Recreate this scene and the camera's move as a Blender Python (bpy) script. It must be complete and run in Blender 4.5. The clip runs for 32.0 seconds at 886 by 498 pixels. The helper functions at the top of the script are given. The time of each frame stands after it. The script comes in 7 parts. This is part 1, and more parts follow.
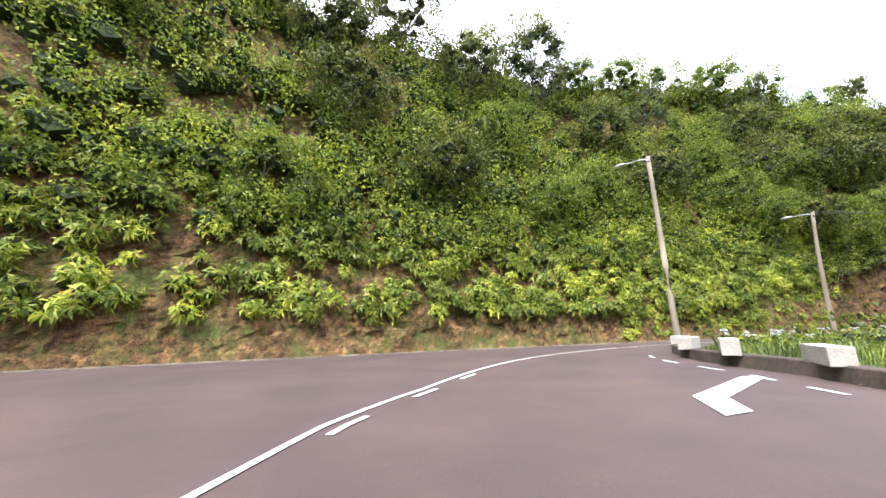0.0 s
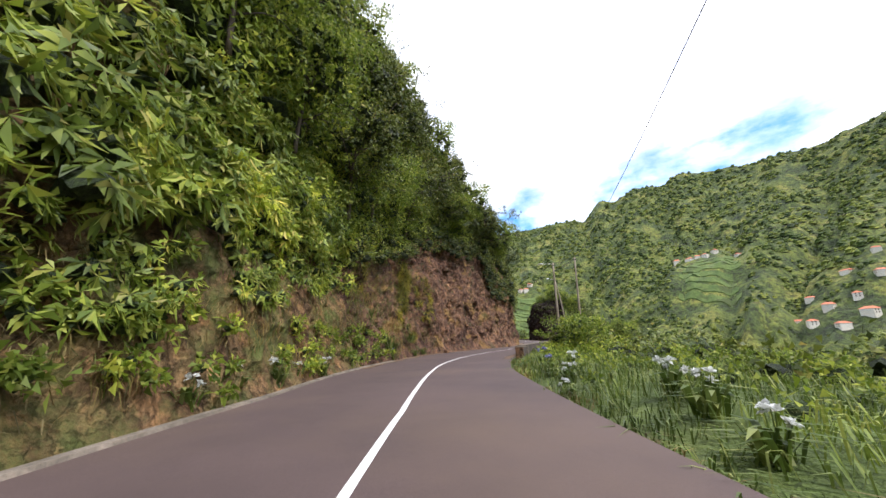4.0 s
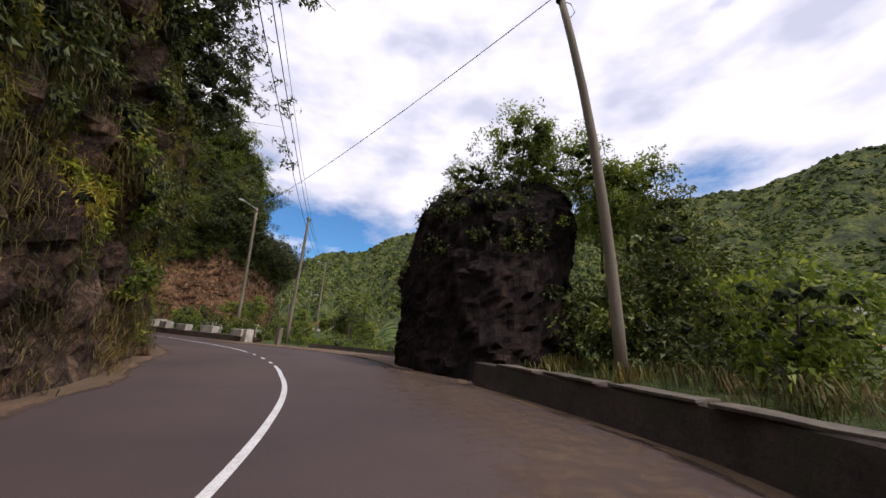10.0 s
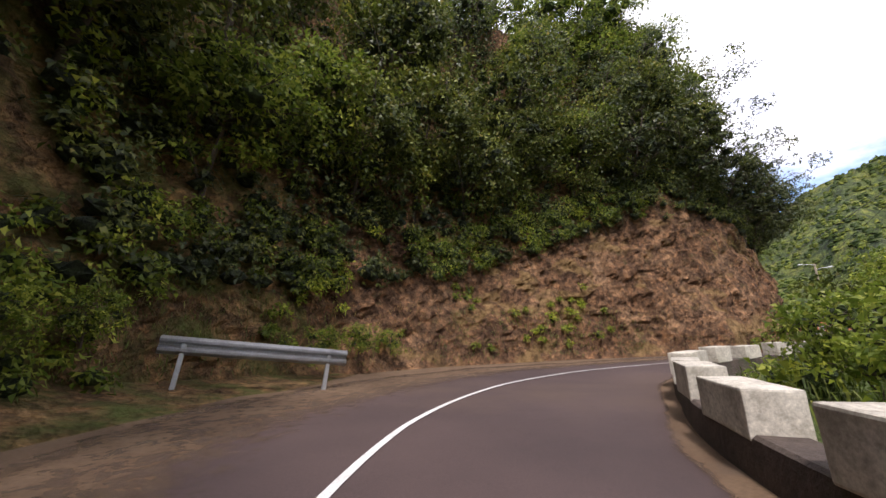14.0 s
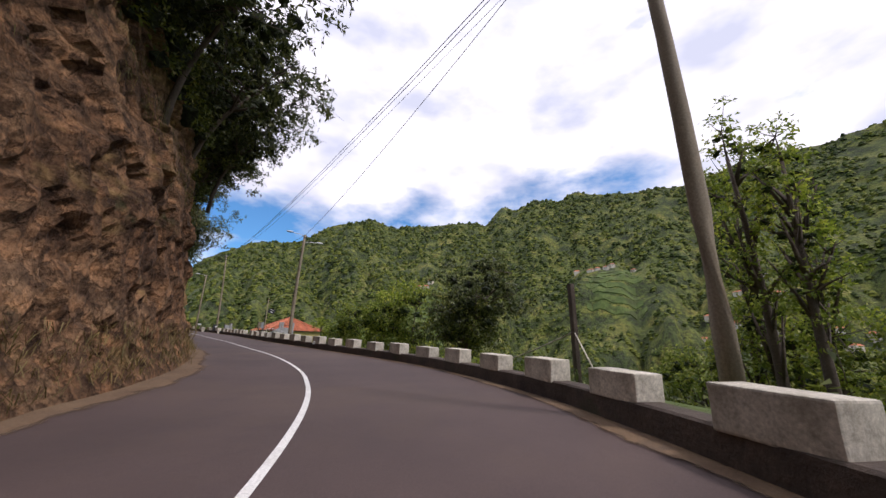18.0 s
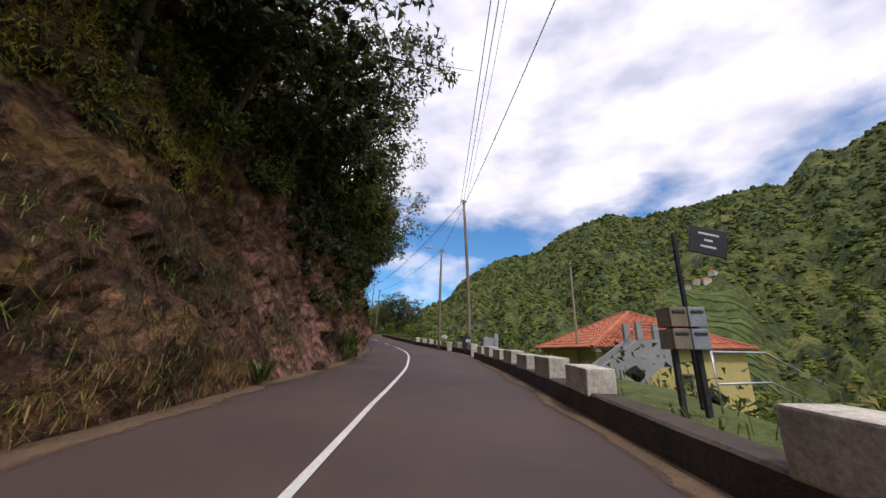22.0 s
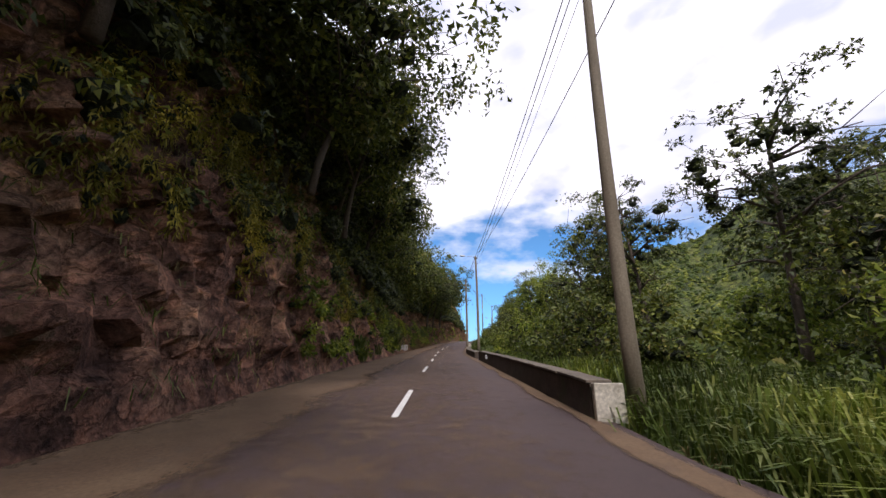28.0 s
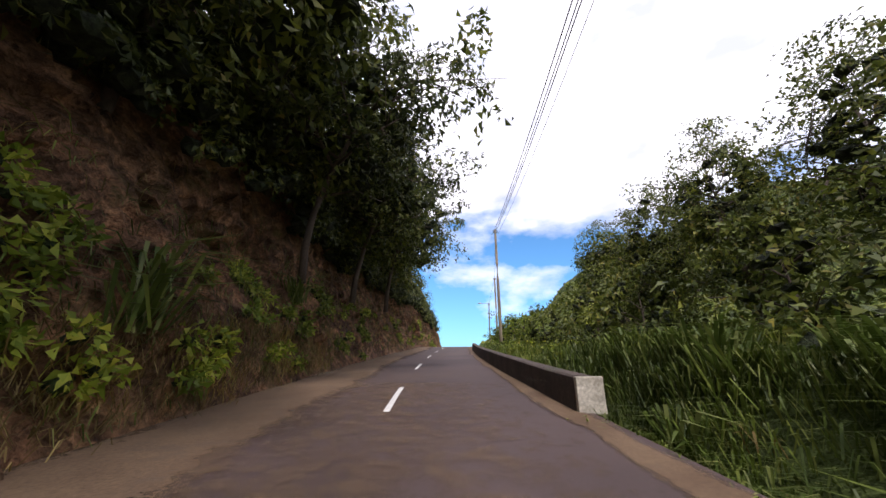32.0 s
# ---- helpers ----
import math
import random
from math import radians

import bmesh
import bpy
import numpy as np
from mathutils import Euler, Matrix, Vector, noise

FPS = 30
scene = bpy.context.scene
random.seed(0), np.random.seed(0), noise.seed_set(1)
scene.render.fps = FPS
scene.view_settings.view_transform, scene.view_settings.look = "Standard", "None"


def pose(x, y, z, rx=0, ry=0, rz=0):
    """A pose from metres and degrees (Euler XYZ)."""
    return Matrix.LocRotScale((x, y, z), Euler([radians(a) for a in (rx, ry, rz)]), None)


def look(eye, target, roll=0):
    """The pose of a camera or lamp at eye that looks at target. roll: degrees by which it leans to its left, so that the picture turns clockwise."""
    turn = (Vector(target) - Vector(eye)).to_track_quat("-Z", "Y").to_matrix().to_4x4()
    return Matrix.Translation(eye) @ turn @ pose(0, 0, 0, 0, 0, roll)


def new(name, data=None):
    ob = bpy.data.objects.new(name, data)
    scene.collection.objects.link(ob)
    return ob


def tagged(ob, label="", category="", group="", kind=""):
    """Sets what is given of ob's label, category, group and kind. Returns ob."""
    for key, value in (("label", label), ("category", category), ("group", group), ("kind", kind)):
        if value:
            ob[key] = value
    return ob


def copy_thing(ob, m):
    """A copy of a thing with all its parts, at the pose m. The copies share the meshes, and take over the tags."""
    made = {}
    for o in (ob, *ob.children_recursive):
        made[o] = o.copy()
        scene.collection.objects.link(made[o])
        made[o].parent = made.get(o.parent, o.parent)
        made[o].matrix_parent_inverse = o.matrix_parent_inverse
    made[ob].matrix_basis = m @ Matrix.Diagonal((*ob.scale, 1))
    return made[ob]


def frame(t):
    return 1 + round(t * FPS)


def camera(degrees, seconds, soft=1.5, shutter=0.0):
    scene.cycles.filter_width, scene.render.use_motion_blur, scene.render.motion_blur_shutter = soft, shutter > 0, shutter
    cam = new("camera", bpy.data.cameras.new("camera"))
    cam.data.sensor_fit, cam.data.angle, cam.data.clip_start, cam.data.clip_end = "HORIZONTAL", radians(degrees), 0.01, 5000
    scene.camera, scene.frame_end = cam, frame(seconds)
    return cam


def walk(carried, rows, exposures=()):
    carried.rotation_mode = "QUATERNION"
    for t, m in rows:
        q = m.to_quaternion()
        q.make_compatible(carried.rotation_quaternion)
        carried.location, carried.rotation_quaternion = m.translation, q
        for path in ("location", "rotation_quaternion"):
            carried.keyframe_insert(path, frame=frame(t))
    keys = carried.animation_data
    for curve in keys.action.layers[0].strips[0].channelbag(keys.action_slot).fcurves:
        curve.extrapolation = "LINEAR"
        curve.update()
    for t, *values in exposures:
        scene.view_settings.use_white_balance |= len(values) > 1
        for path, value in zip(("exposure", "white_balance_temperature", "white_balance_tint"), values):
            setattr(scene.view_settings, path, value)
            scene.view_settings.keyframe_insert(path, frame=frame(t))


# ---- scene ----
# ---- camera and its drive ----
FOV, LIFT = 103.0, 0.8
cam = camera(FOV, 32.0, soft=1.5)
ROWS = [
    (0, 0.00, 0.00, 0.00, 13.29, 0.55, -0.00),
    (0.5, 0.57, 4.76, 0.04, 14.08, 0.23, -8.64),
    (1, 1.99, 9.51, 0.13, 14.61, 0.57, -18.61),
    (1.5, 4.20, 13.70, 0.27, 15.16, 0.95, -29.70),
    (2, 7.28, 17.26, 0.42, 14.92, 1.24, -42.67),
    (2.5, 11.12, 20.26, 0.55, 14.61, 1.46, -53.73),
    (3, 15.49, 22.57, 0.66, 14.51, 1.65, -63.61),
    (3.5, 20.15, 24.46, 0.77, 14.44, 1.62, -68.86),
    (4, 24.97, 26.19, 0.87, 14.31, 1.62, -71.07),
    (4.5, 29.89, 27.87, 0.96, 14.10, 1.76, -71.92),
    (5, 34.91, 29.47, 1.03, 13.86, 2.09, -73.24),
    (5.5, 40.10, 30.79, 1.08, 13.67, 2.54, -77.06),
    (6, 45.27, 31.56, 1.12, 13.82, 2.88, -83.29),
    (6.5, 50.44, 31.70, 1.20, 14.40, 2.80, -89.90),
    (7, 55.81, 31.26, 1.30, 14.17, 1.97, -96.08),
    (7.5, 61.07, 30.49, 1.39, 14.31, 1.02, -99.27),
    (8, 66.16, 29.55, 1.49, 14.23, 0.05, -101.22),
    (8.5, 71.26, 28.63, 1.56, 13.97, -0.75, -100.69),
    (9, 76.23, 28.01, 1.64, 14.39, -2.04, -96.99),
    (9.5, 81.04, 27.99, 1.76, 14.84, -2.68, -90.04),
    (10, 85.80, 28.78, 1.90, 14.92, -3.07, -80.14),
    (10.5, 90.28, 30.32, 2.03, 14.69, -3.00, -70.78),
    (11, 94.18, 32.51, 2.16, 15.17, -2.56, -60.55),
    (11.5, 97.65, 35.41, 2.33, 15.59, -2.37, -49.93),
    (12, 100.60, 39.17, 2.53, 15.61, -2.45, -37.55),
    (12.5, 102.78, 43.48, 2.72, 15.47, -1.54, -26.52),
    (13, 104.13, 47.91, 2.90, 15.35, -1.17, -17.11),
    (13.5, 105.16, 52.16, 3.06, 15.56, -0.61, -14.90),
    (14, 106.68, 56.04, 3.23, 15.46, 0.42, -22.85),
    (14.5, 108.84, 59.55, 3.37, 14.98, 1.35, -32.83),
    (15, 111.82, 62.48, 3.50, 14.98, 1.57, -46.95),
    (15.5, 115.54, 64.65, 3.63, 15.14, 1.32, -61.03),
    (16, 119.77, 65.93, 3.78, 15.18, 0.94, -74.57),
    (16.5, 124.28, 66.36, 3.93, 15.11, 0.54, -85.83),
    (17, 128.89, 66.18, 4.08, 14.95, 0.13, -93.17),
    (17.5, 133.57, 65.79, 4.21, 14.70, -0.29, -95.05),
    (18, 138.33, 65.77, 4.32, 14.40, -0.79, -90.08),
    (18.5, 143.25, 66.39, 4.42, 14.61, -1.45, -82.56),
    (19, 148.01, 67.80, 4.55, 14.91, -1.76, -72.92),
    (19.5, 152.45, 69.99, 4.72, 15.36, -1.63, -63.42),
    (20, 156.70, 72.90, 4.93, 15.74, -1.42, -55.52),
    (20.5, 160.66, 76.16, 5.16, 15.83, -1.34, -50.91),
    (21, 164.61, 79.48, 5.38, 15.63, -1.18, -50.85),
    (21.5, 168.80, 82.92, 5.60, 15.54, -0.85, -51.38),
    (22, 173.34, 86.58, 5.83, 15.40, -0.73, -51.84),
    (22.5, 178.15, 90.40, 6.06, 15.39, -0.54, -52.27),
    (23, 182.82, 94.22, 6.28, 15.27, 0.41, -51.05),
    (23.5, 187.26, 98.21, 6.52, 15.83, 0.21, -48.11),
    (24, 191.56, 102.58, 6.78, 15.58, -0.74, -44.50),
    (24.5, 195.56, 107.18, 7.05, 16.04, -1.66, -41.01),
    (25, 199.24, 111.97, 7.38, 16.71, -1.74, -37.65),
    (25.5, 202.71, 117.00, 7.79, 17.30, -1.53, -34.86),
    (26, 206.08, 122.28, 8.26, 17.66, -1.27, -32.89),
    (26.5, 209.49, 127.86, 8.77, 17.71, -1.09, -31.98),
    (27, 212.98, 133.61, 9.28, 17.43, -1.01, -31.95),
    (27.5, 216.43, 139.28, 9.77, 17.51, -0.99, -32.00),
    (28, 219.69, 144.67, 10.21, 17.07, -0.41, -31.82),
    (28.5, 222.82, 149.80, 10.62, 17.03, -0.00, -32.09),
    (29, 225.92, 154.87, 10.98, 16.46, 0.37, -32.14),
    (29.5, 229.06, 159.88, 11.30, 16.21, 0.48, -32.97),
    (30, 232.19, 164.94, 11.62, 16.44, 0.45, -32.23),
    (30.5, 235.31, 170.01, 11.93, 16.07, 0.54, -32.31),
    (31, 238.43, 174.95, 12.24, 16.53, 0.39, -33.27),
    (31.5, 241.72, 179.76, 12.63, 17.62, 0.12, -35.42),
    (32, 245.37, 184.63, 13.10, 17.67, 0.26, -37.93),
]
EXPOSURES = [(0.0, 1.3), (1.0, 1.2), (2.0, 0.95), (3.5, 0.65), (5.5, -0.1), (9.0, -0.55), (11.0, -0.75), (12.0, -0.85), (13.0, -0.35), (14.0, 0.2), (15.0, 0.42), (17.5, -0.35), (20.0, -0.65), (24.0, -0.66), (27.0, -0.54), (28.0, -0.35), (29.0, -0.2), (30.0, -0.2), (31.0, -0.15), (32.0, -0.15)]
walk(cam, [(t, pose(x, y, z, 90 + p + LIFT, r, w)) for t, x, y, z, p, r, w in ROWS], [(t, e, 5900.0 if t < 4 else 6200.0, 15.0 if t < 4 else 22.0) for t, e in EXPOSURES])

# ---- sky and sun ----
SUN_AZ, SUN_EL = 206.0, 54.0
world = bpy.data.worlds.new("sky")
scene.world = world
world.use_nodes = True
wn, wl = world.node_tree.nodes, world.node_tree.links
wn.clear()
w_out, w_bg = wn.new("ShaderNodeOutputWorld"), wn.new("ShaderNodeBackground")
w_sky = wn.new("ShaderNodeTexSky")
w_sky.sky_type, w_sky.sun_disc = "NISHITA", False
w_sky.sun_elevation, w_sky.sun_rotation = radians(SUN_EL), radians(SUN_AZ)
w_co, w_map = wn.new("ShaderNodeTexCoord"), wn.new("ShaderNodeMapping")
w_map.inputs["Scale"].default_value = (1.6, 1.6, 3.4)
w_cl, w_ramp, w_mix = wn.new("ShaderNodeTexNoise"), wn.new("ShaderNodeValToRGB"), wn.new("ShaderNodeMixRGB")
w_cl.inputs["Scale"].default_value, w_cl.inputs["Detail"].default_value, w_cl.inputs["Roughness"].default_value = 1.7, 9.0, 0.55
w_ramp.color_ramp.elements[0].position, w_ramp.color_ramp.elements[1].position = 0.36, 0.52
w_sep, w_low = wn.new("ShaderNodeSeparateXYZ"), wn.new("ShaderNodeMapRange")
w_low.inputs["From Min"].default_value, w_low.inputs["From Max"].default_value = 0.03, 0.6
w_low.inputs["To Min"].default_value, w_low.inputs["To Max"].default_value = -0.22, 0.18
w_add = wn.new("ShaderNodeMath")
w_tone = wn.new("ShaderNodeTexNoise")
w_tone.inputs["Scale"].default_value, w_tone.inputs["Detail"].default_value = 3.2, 6.0
w_cc = wn.new("ShaderNodeValToRGB")
w_cc.color_ramp.elements[0].position, w_cc.color_ramp.elements[0].color = 0.34, (9.8, 10.4, 11.8, 1)
w_cc.color_ramp.elements[1].position, w_cc.color_ramp.elements[1].color = 0.56, (15.5, 15.5, 15.6, 1)
w_blue = wn.new("ShaderNodeMixRGB")
w_blue.blend_type = "MULTIPLY"
w_blue.inputs[0].default_value, w_blue.inputs[2].default_value = 1.0, (0.95, 1.75, 2.15, 1)
wl.new(w_co.outputs["Generated"], w_map.inputs["Vector"])
wl.new(w_map.outputs["Vector"], w_cl.inputs["Vector"])
wl.new(w_map.outputs["Vector"], w_tone.inputs["Vector"])
wl.new(w_co.outputs["Generated"], w_sep.inputs[0])
wl.new(w_sep.outputs["Z"], w_low.inputs["Value"])
wl.new(w_cl.outputs[0], w_add.inputs[0])
wl.new(w_low.outputs[0], w_add.inputs[1])
wl.new(w_add.outputs[0], w_ramp.inputs[0])
wl.new(w_tone.outputs[0], w_cc.inputs[0])
wl.new(w_sky.outputs[0], w_blue.inputs[1])
wl.new(w_ramp.outputs[0], w_mix.inputs[0])
wl.new(w_blue.outputs[0], w_mix.inputs[1])
wl.new(w_cc.outputs[0], w_mix.inputs[2])
wl.new(w_mix.outputs[0], w_bg.inputs["Color"])
w_bg.inputs["Strength"].default_value = 0.105
wl.new(w_bg.outputs[0], w_out.inputs[0])

sun = new("sun", bpy.data.lights.new("sun", "SUN"))
sun.data.energy, sun.data.angle, sun.data.color = 3.2, radians(6.0), (1.0, 0.95, 0.86)
az, el = radians(SUN_AZ), radians(SUN_EL)
sun.matrix_world = look((0, 0, 0), (-math.sin(az) * math.cos(el), -math.cos(az) * math.cos(el), -math.sin(el)))


# ---- materials ----
def nodes_of(name):
    m = bpy.data.materials.new(name)
    m.use_nodes = True
    n, l = m.node_tree.nodes, m.node_tree.links
    return m, n, l, n["Principled BSDF"]


def ramp(n, l, src, stops):
    r = n.new("ShaderNodeValToRGB")
    els = r.color_ramp.elements
    while len(els) < len(stops):
        els.new(0.5)
    for e, (p, c) in zip(els, stops):
        e.position, e.color = p, (*c, 1)
    l.new(src, r.inputs[0])
    return r.outputs[0]


def noise_of(n, l, scale, detail=6.0, rough=0.6, stretch=None, co=None):
    t = n.new("ShaderNodeTexNoise")
    t.inputs["Scale"].default_value, t.inputs["Detail"].default_value, t.inputs["Roughness"].default_value = scale, detail, rough
    c = n.new("ShaderNodeTexCoord")
    src = c.outputs["Object"]
    if stretch:
        mp = n.new("ShaderNodeMapping")
        mp.inputs["Scale"].default_value = stretch
        l.new(src, mp.inputs["Vector"])
        src = mp.outputs["Vector"]
    l.new(src, t.inputs["Vector"])
    return t.outputs[0]


def blend(n, l, fac, a, b, mode="MIX"):
    m = n.new("ShaderNodeMixRGB")
    m.blend_type = mode
    for i, v in enumerate((fac, a, b)):
        if isinstance(v, (int, float)):
            m.inputs[i].default_value = v
        elif isinstance(v, tuple):
            m.inputs[i].default_value = (*v, 1)
        else:
            l.new(v, m.inputs[i])
    return m.outputs[0]


def bump_of(n, l, bsdf, src, strength, dist):
    b = n.new("ShaderNodeBump")
    b.inputs["Strength"].default_value, b.inputs["Distance"].default_value = strength, dist
    l.new(src, b.inputs["Height"])
    l.new(b.outputs[0], bsdf.inputs["Normal"])


def surface(name, stops, scale=1.0, fine=18.0, rough=0.85, bump=0.4, dist=0.03, metal=0.0, patch=None, patch_at=(0.55, 0.68), patch_scale=0.5, stretch=None, vary=0.0, punch=0.0):
    """A two-scale weathered surface: large colour drift, fine grain, optional patches of a second colour."""
    m, n, l, b = nodes_of(name)
    big = noise_of(n, l, scale, 7.0, 0.62, stretch)
    small = noise_of(n, l, fine, 5.0, 0.7)
    col = ramp(n, l, big, stops)
    grain = ramp(n, l, small, [(0.25 + punch, (0.62 - 1.4 * punch,) * 3), (0.75 - punch, (1.3 + 2 * punch,) * 3)])
    col = blend(n, l, 1.0, col, grain, "MULTIPLY")
    if patch:
        p = ramp(n, l, noise_of(n, l, patch_scale, 8.0, 0.65), [(patch_at[0], (0, 0, 0)), (patch_at[1], (1, 1, 1))])
        col = blend(n, l, p, col, patch)
    if vary:
        o = n.new("ShaderNodeObjectInfo")
        v = n.new("ShaderNodeMapRange")
        v.inputs["To Min"].default_value, v.inputs["To Max"].default_value = 1 - vary, 1 + vary
        l.new(o.outputs["Random"], v.inputs["Value"])
        col = blend(n, l, 1.0, col, v.outputs[0], "MULTIPLY")
    l.new(col, b.inputs["Base Color"])
    b.inputs["Roughness"].default_value, b.inputs["Metallic"].default_value = rough, metal
    if bump:
        bump_of(n, l, b, small, bump, dist)
    return m


def rock(name, stops, moss=(0.05, 0.06, 0.02), moss_at=(0.56, 0.7), scale=0.35, stones=0.5, ochre=None):
    m, n, l, b = nodes_of(name)
    big = noise_of(n, l, scale, 9.0, 0.68)
    mid = noise_of(n, l, 2.2, 8.0, 0.7)
    small = noise_of(n, l, 14.0, 6.0, 0.75)
    v = n.new("ShaderNodeTexVoronoi")
    v.inputs["Scale"].default_value = 3.4
    c = n.new("ShaderNodeTexCoord")
    wob = n.new("ShaderNodeVectorMath")
    l.new(c.outputs["Object"], wob.inputs[0])
    l.new(blend(n, l, 1.0, (0, 0, 0), mid), wob.inputs[1])
    l.new(wob.outputs[0], v.inputs["Vector"])
    col = ramp(n, l, big, stops)
    shade = ramp(n, l, mid, [(0.36, (0.28, 0.25, 0.25)), (0.47, (0.74, 0.74, 0.74)), (0.55, (1.12, 1.08, 1.04)), (0.66, (1.75, 1.6, 1.4))])
    col = blend(n, l, 1.0, col, shade, "MULTIPLY")
    sep = n.new("ShaderNodeSeparateColor")
    l.new(v.outputs["Color"], sep.inputs[0])
    stone = ramp(n, l, sep.outputs[0], [(0.1, (0.62, 0.6, 0.6)), (0.5, (0.95, 0.95, 0.95)), (0.95, (1.5, 1.42, 1.32))])
    col = blend(n, l, stones, col, blend(n, l, 1.0, col, stone, "MULTIPLY"))
    crack = n.new("ShaderNodeTexVoronoi")
    crack.feature, crack.inputs["Scale"].default_value = "DISTANCE_TO_EDGE", 2.6
    l.new(wob.outputs[0], crack.inputs["Vector"])
    cr = ramp(n, l, crack.outputs["Distance"], [(0.0, (0.25, 0.25, 0.25)), (0.05, (1, 1, 1))])
    col = blend(n, l, 1.0, col, ramp(n, l, small, [(0.38, (0.7, 0.7, 0.7)), (0.62, (1.32, 1.32, 1.32))]), "MULTIPLY")
    col = blend(n, l, 0.4, col, blend(n, l, 1.0, col, cr, "MULTIPLY"))
    if ochre:
        seam = ramp(n, l, noise_of(n, l, 0.3, 7.0, 0.62, (1.0, 1.0, 1.8)), [(0.56, (0, 0, 0)), (0.62, (1, 1, 1))])
        col = blend(n, l, seam, col, blend(n, l, 1.0, ochre, ramp(n, l, mid, [(0.36, (0.35, 0.33, 0.3)), (0.6, (1.15, 1.15, 1.1))]), "MULTIPLY"))
    green = ramp(n, l, noise_of(n, l, 0.8, 8.0, 0.7), [(moss_at[0], (0, 0, 0)), (moss_at[1], (1, 1, 1))])
    col = blend(n, l, green, col, moss)
    l.new(col, b.inputs["Base Color"])
    b.inputs["Roughness"].default_value = 0.92
    b.inputs["Specular IOR Level"].default_value = 0.2
    h = blend(n, l, 0.16, blend(n, l, 0.3, blend(n, l, 0.35, mid, sep.outputs[0]), small), cr)
    bump_of(n, l, b, h, 1.0, 0.22)
    return m


def leaf(name, stops, rough=0.5, glow=0.3):
    """Leaves: each one its own shade of green, light passing through."""
    m, n, l, b = nodes_of(name)
    g = n.new("ShaderNodeNewGeometry")
    col = ramp(n, l, g.outputs["Random Per Island"], stops)
    # 2 m patches: plant-to-plant tone, with clump light and shade put into the colour
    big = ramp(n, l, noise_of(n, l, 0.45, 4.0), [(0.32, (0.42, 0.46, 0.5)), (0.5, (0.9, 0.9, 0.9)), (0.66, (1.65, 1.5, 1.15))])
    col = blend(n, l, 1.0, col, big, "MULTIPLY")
    l.new(col, b.inputs["Base Color"])
    b.inputs["Roughness"].default_value = rough
    b.inputs["Specular IOR Level"].default_value = 0.3
    tr, mx, out = n.new("ShaderNodeBsdfTranslucent"), n.new("ShaderNodeMixShader"), n["Material Output"]
    l.new(col, tr.inputs["Color"])
    mx.inputs[0].default_value = glow
    l.new(b.outputs[0], mx.inputs[1])
    l.new(tr.outputs[0], mx.inputs[2])
    l.new(mx.outputs[0], out.inputs["Surface"])
    return m


ASPHALT = surface("asphalt", [(0.3, (0.056, 0.036, 0.033)), (0.7, (0.09, 0.058, 0.051))], 0.35, 60.0, 0.82, 0.25, 0.008, patch=(0.12, 0.078, 0.052), patch_at=(0.5, 0.85), patch_scale=0.12)
PAINT = surface("road_paint", [(0.3, (0.62, 0.6, 0.55)), (0.6, (0.78, 0.77, 0.73))], 2.0, 40.0, 0.7, 0.15, 0.005, patch=(0.3, 0.27, 0.25), patch_at=(0.62, 0.75), patch_scale=6.0)
DUST = surface("roadside_dust", [(0.3, (0.12, 0.072, 0.04)), (0.7, (0.2, 0.13, 0.072))], 0.8, 25.0, 0.95, 0.5, 0.02, patch=(0.12, 0.08, 0.05), patch_scale=1.5)
CONCRETE = surface("old_concrete", [(0.3, (0.34, 0.31, 0.26)), (0.7, (0.52, 0.48, 0.41))], 1.2, 22.0, 0.88, 0.4, 0.015, patch=(0.14, 0.12, 0.09), patch_at=(0.56, 0.75), patch_scale=1.6)
COPING = surface("worn_coping", [(0.35, (0.09, 0.075, 0.055)), (0.65, (0.22, 0.18, 0.135))], 1.5, 16.0, 0.9, 0.5, 0.02, patch=(0.08, 0.065, 0.04), patch_at=(0.5, 0.7), patch_scale=1.8, vary=0.2)
# dark brown render, one tone on every side, with green patches
WALLSTONE = surface("dark_wall_render", [(0.3, (0.042, 0.03, 0.024)), (0.7, (0.105, 0.077, 0.058))], 1.3, 14.0, 0.92, 0.6, 0.03, patch=(0.05, 0.055, 0.025), patch_scale=0.9)
WHITEWASH = surface("whitewash", [(0.35, (0.42, 0.38, 0.3)), (0.65, (0.7, 0.65, 0.54))], 2.5, 20.0, 0.85, 0.35, 0.012, patch=(0.25, 0.21, 0.16), patch_at=(0.58, 0.72), patch_scale=2.2, vary=0.15)
dn, dl = DUST.node_tree.nodes, DUST.node_tree.links
d_at = dn.new("ShaderNodeAttribute")
d_at.attribute_name = "cover"
d_ns, d_sum = noise_of(dn, dl, 3.5, 8.0, 0.7), dn.new("ShaderNodeMath")
dl.new(d_at.outputs["Fac"], d_sum.inputs[0])
dl.new(d_ns, d_sum.inputs[1])
dl.new(ramp(dn, dl, d_sum.outputs[0], [(0.62, (0, 0, 0)), (0.98, (0.92, 0.92, 0.92))]), dn["Principled BSDF"].inputs["Alpha"])
ROCK_BROWN = rock("brown_rock", [(0.3, (0.048, 0.027, 0.02)), (0.5, (0.126, 0.071, 0.045)), (0.68, (0.235, 0.142, 0.08))], ochre=(0.25, 0.15, 0.055))
ROCK_RED = rock("red_tuff", [(0.3, (0.09, 0.05, 0.028)), (0.5, (0.18, 0.104, 0.057)), (0.7, (0.29, 0.185, 0.105))], moss_at=(0.6, 0.75), stones=0.8, ochre=(0.26, 0.165, 0.075))
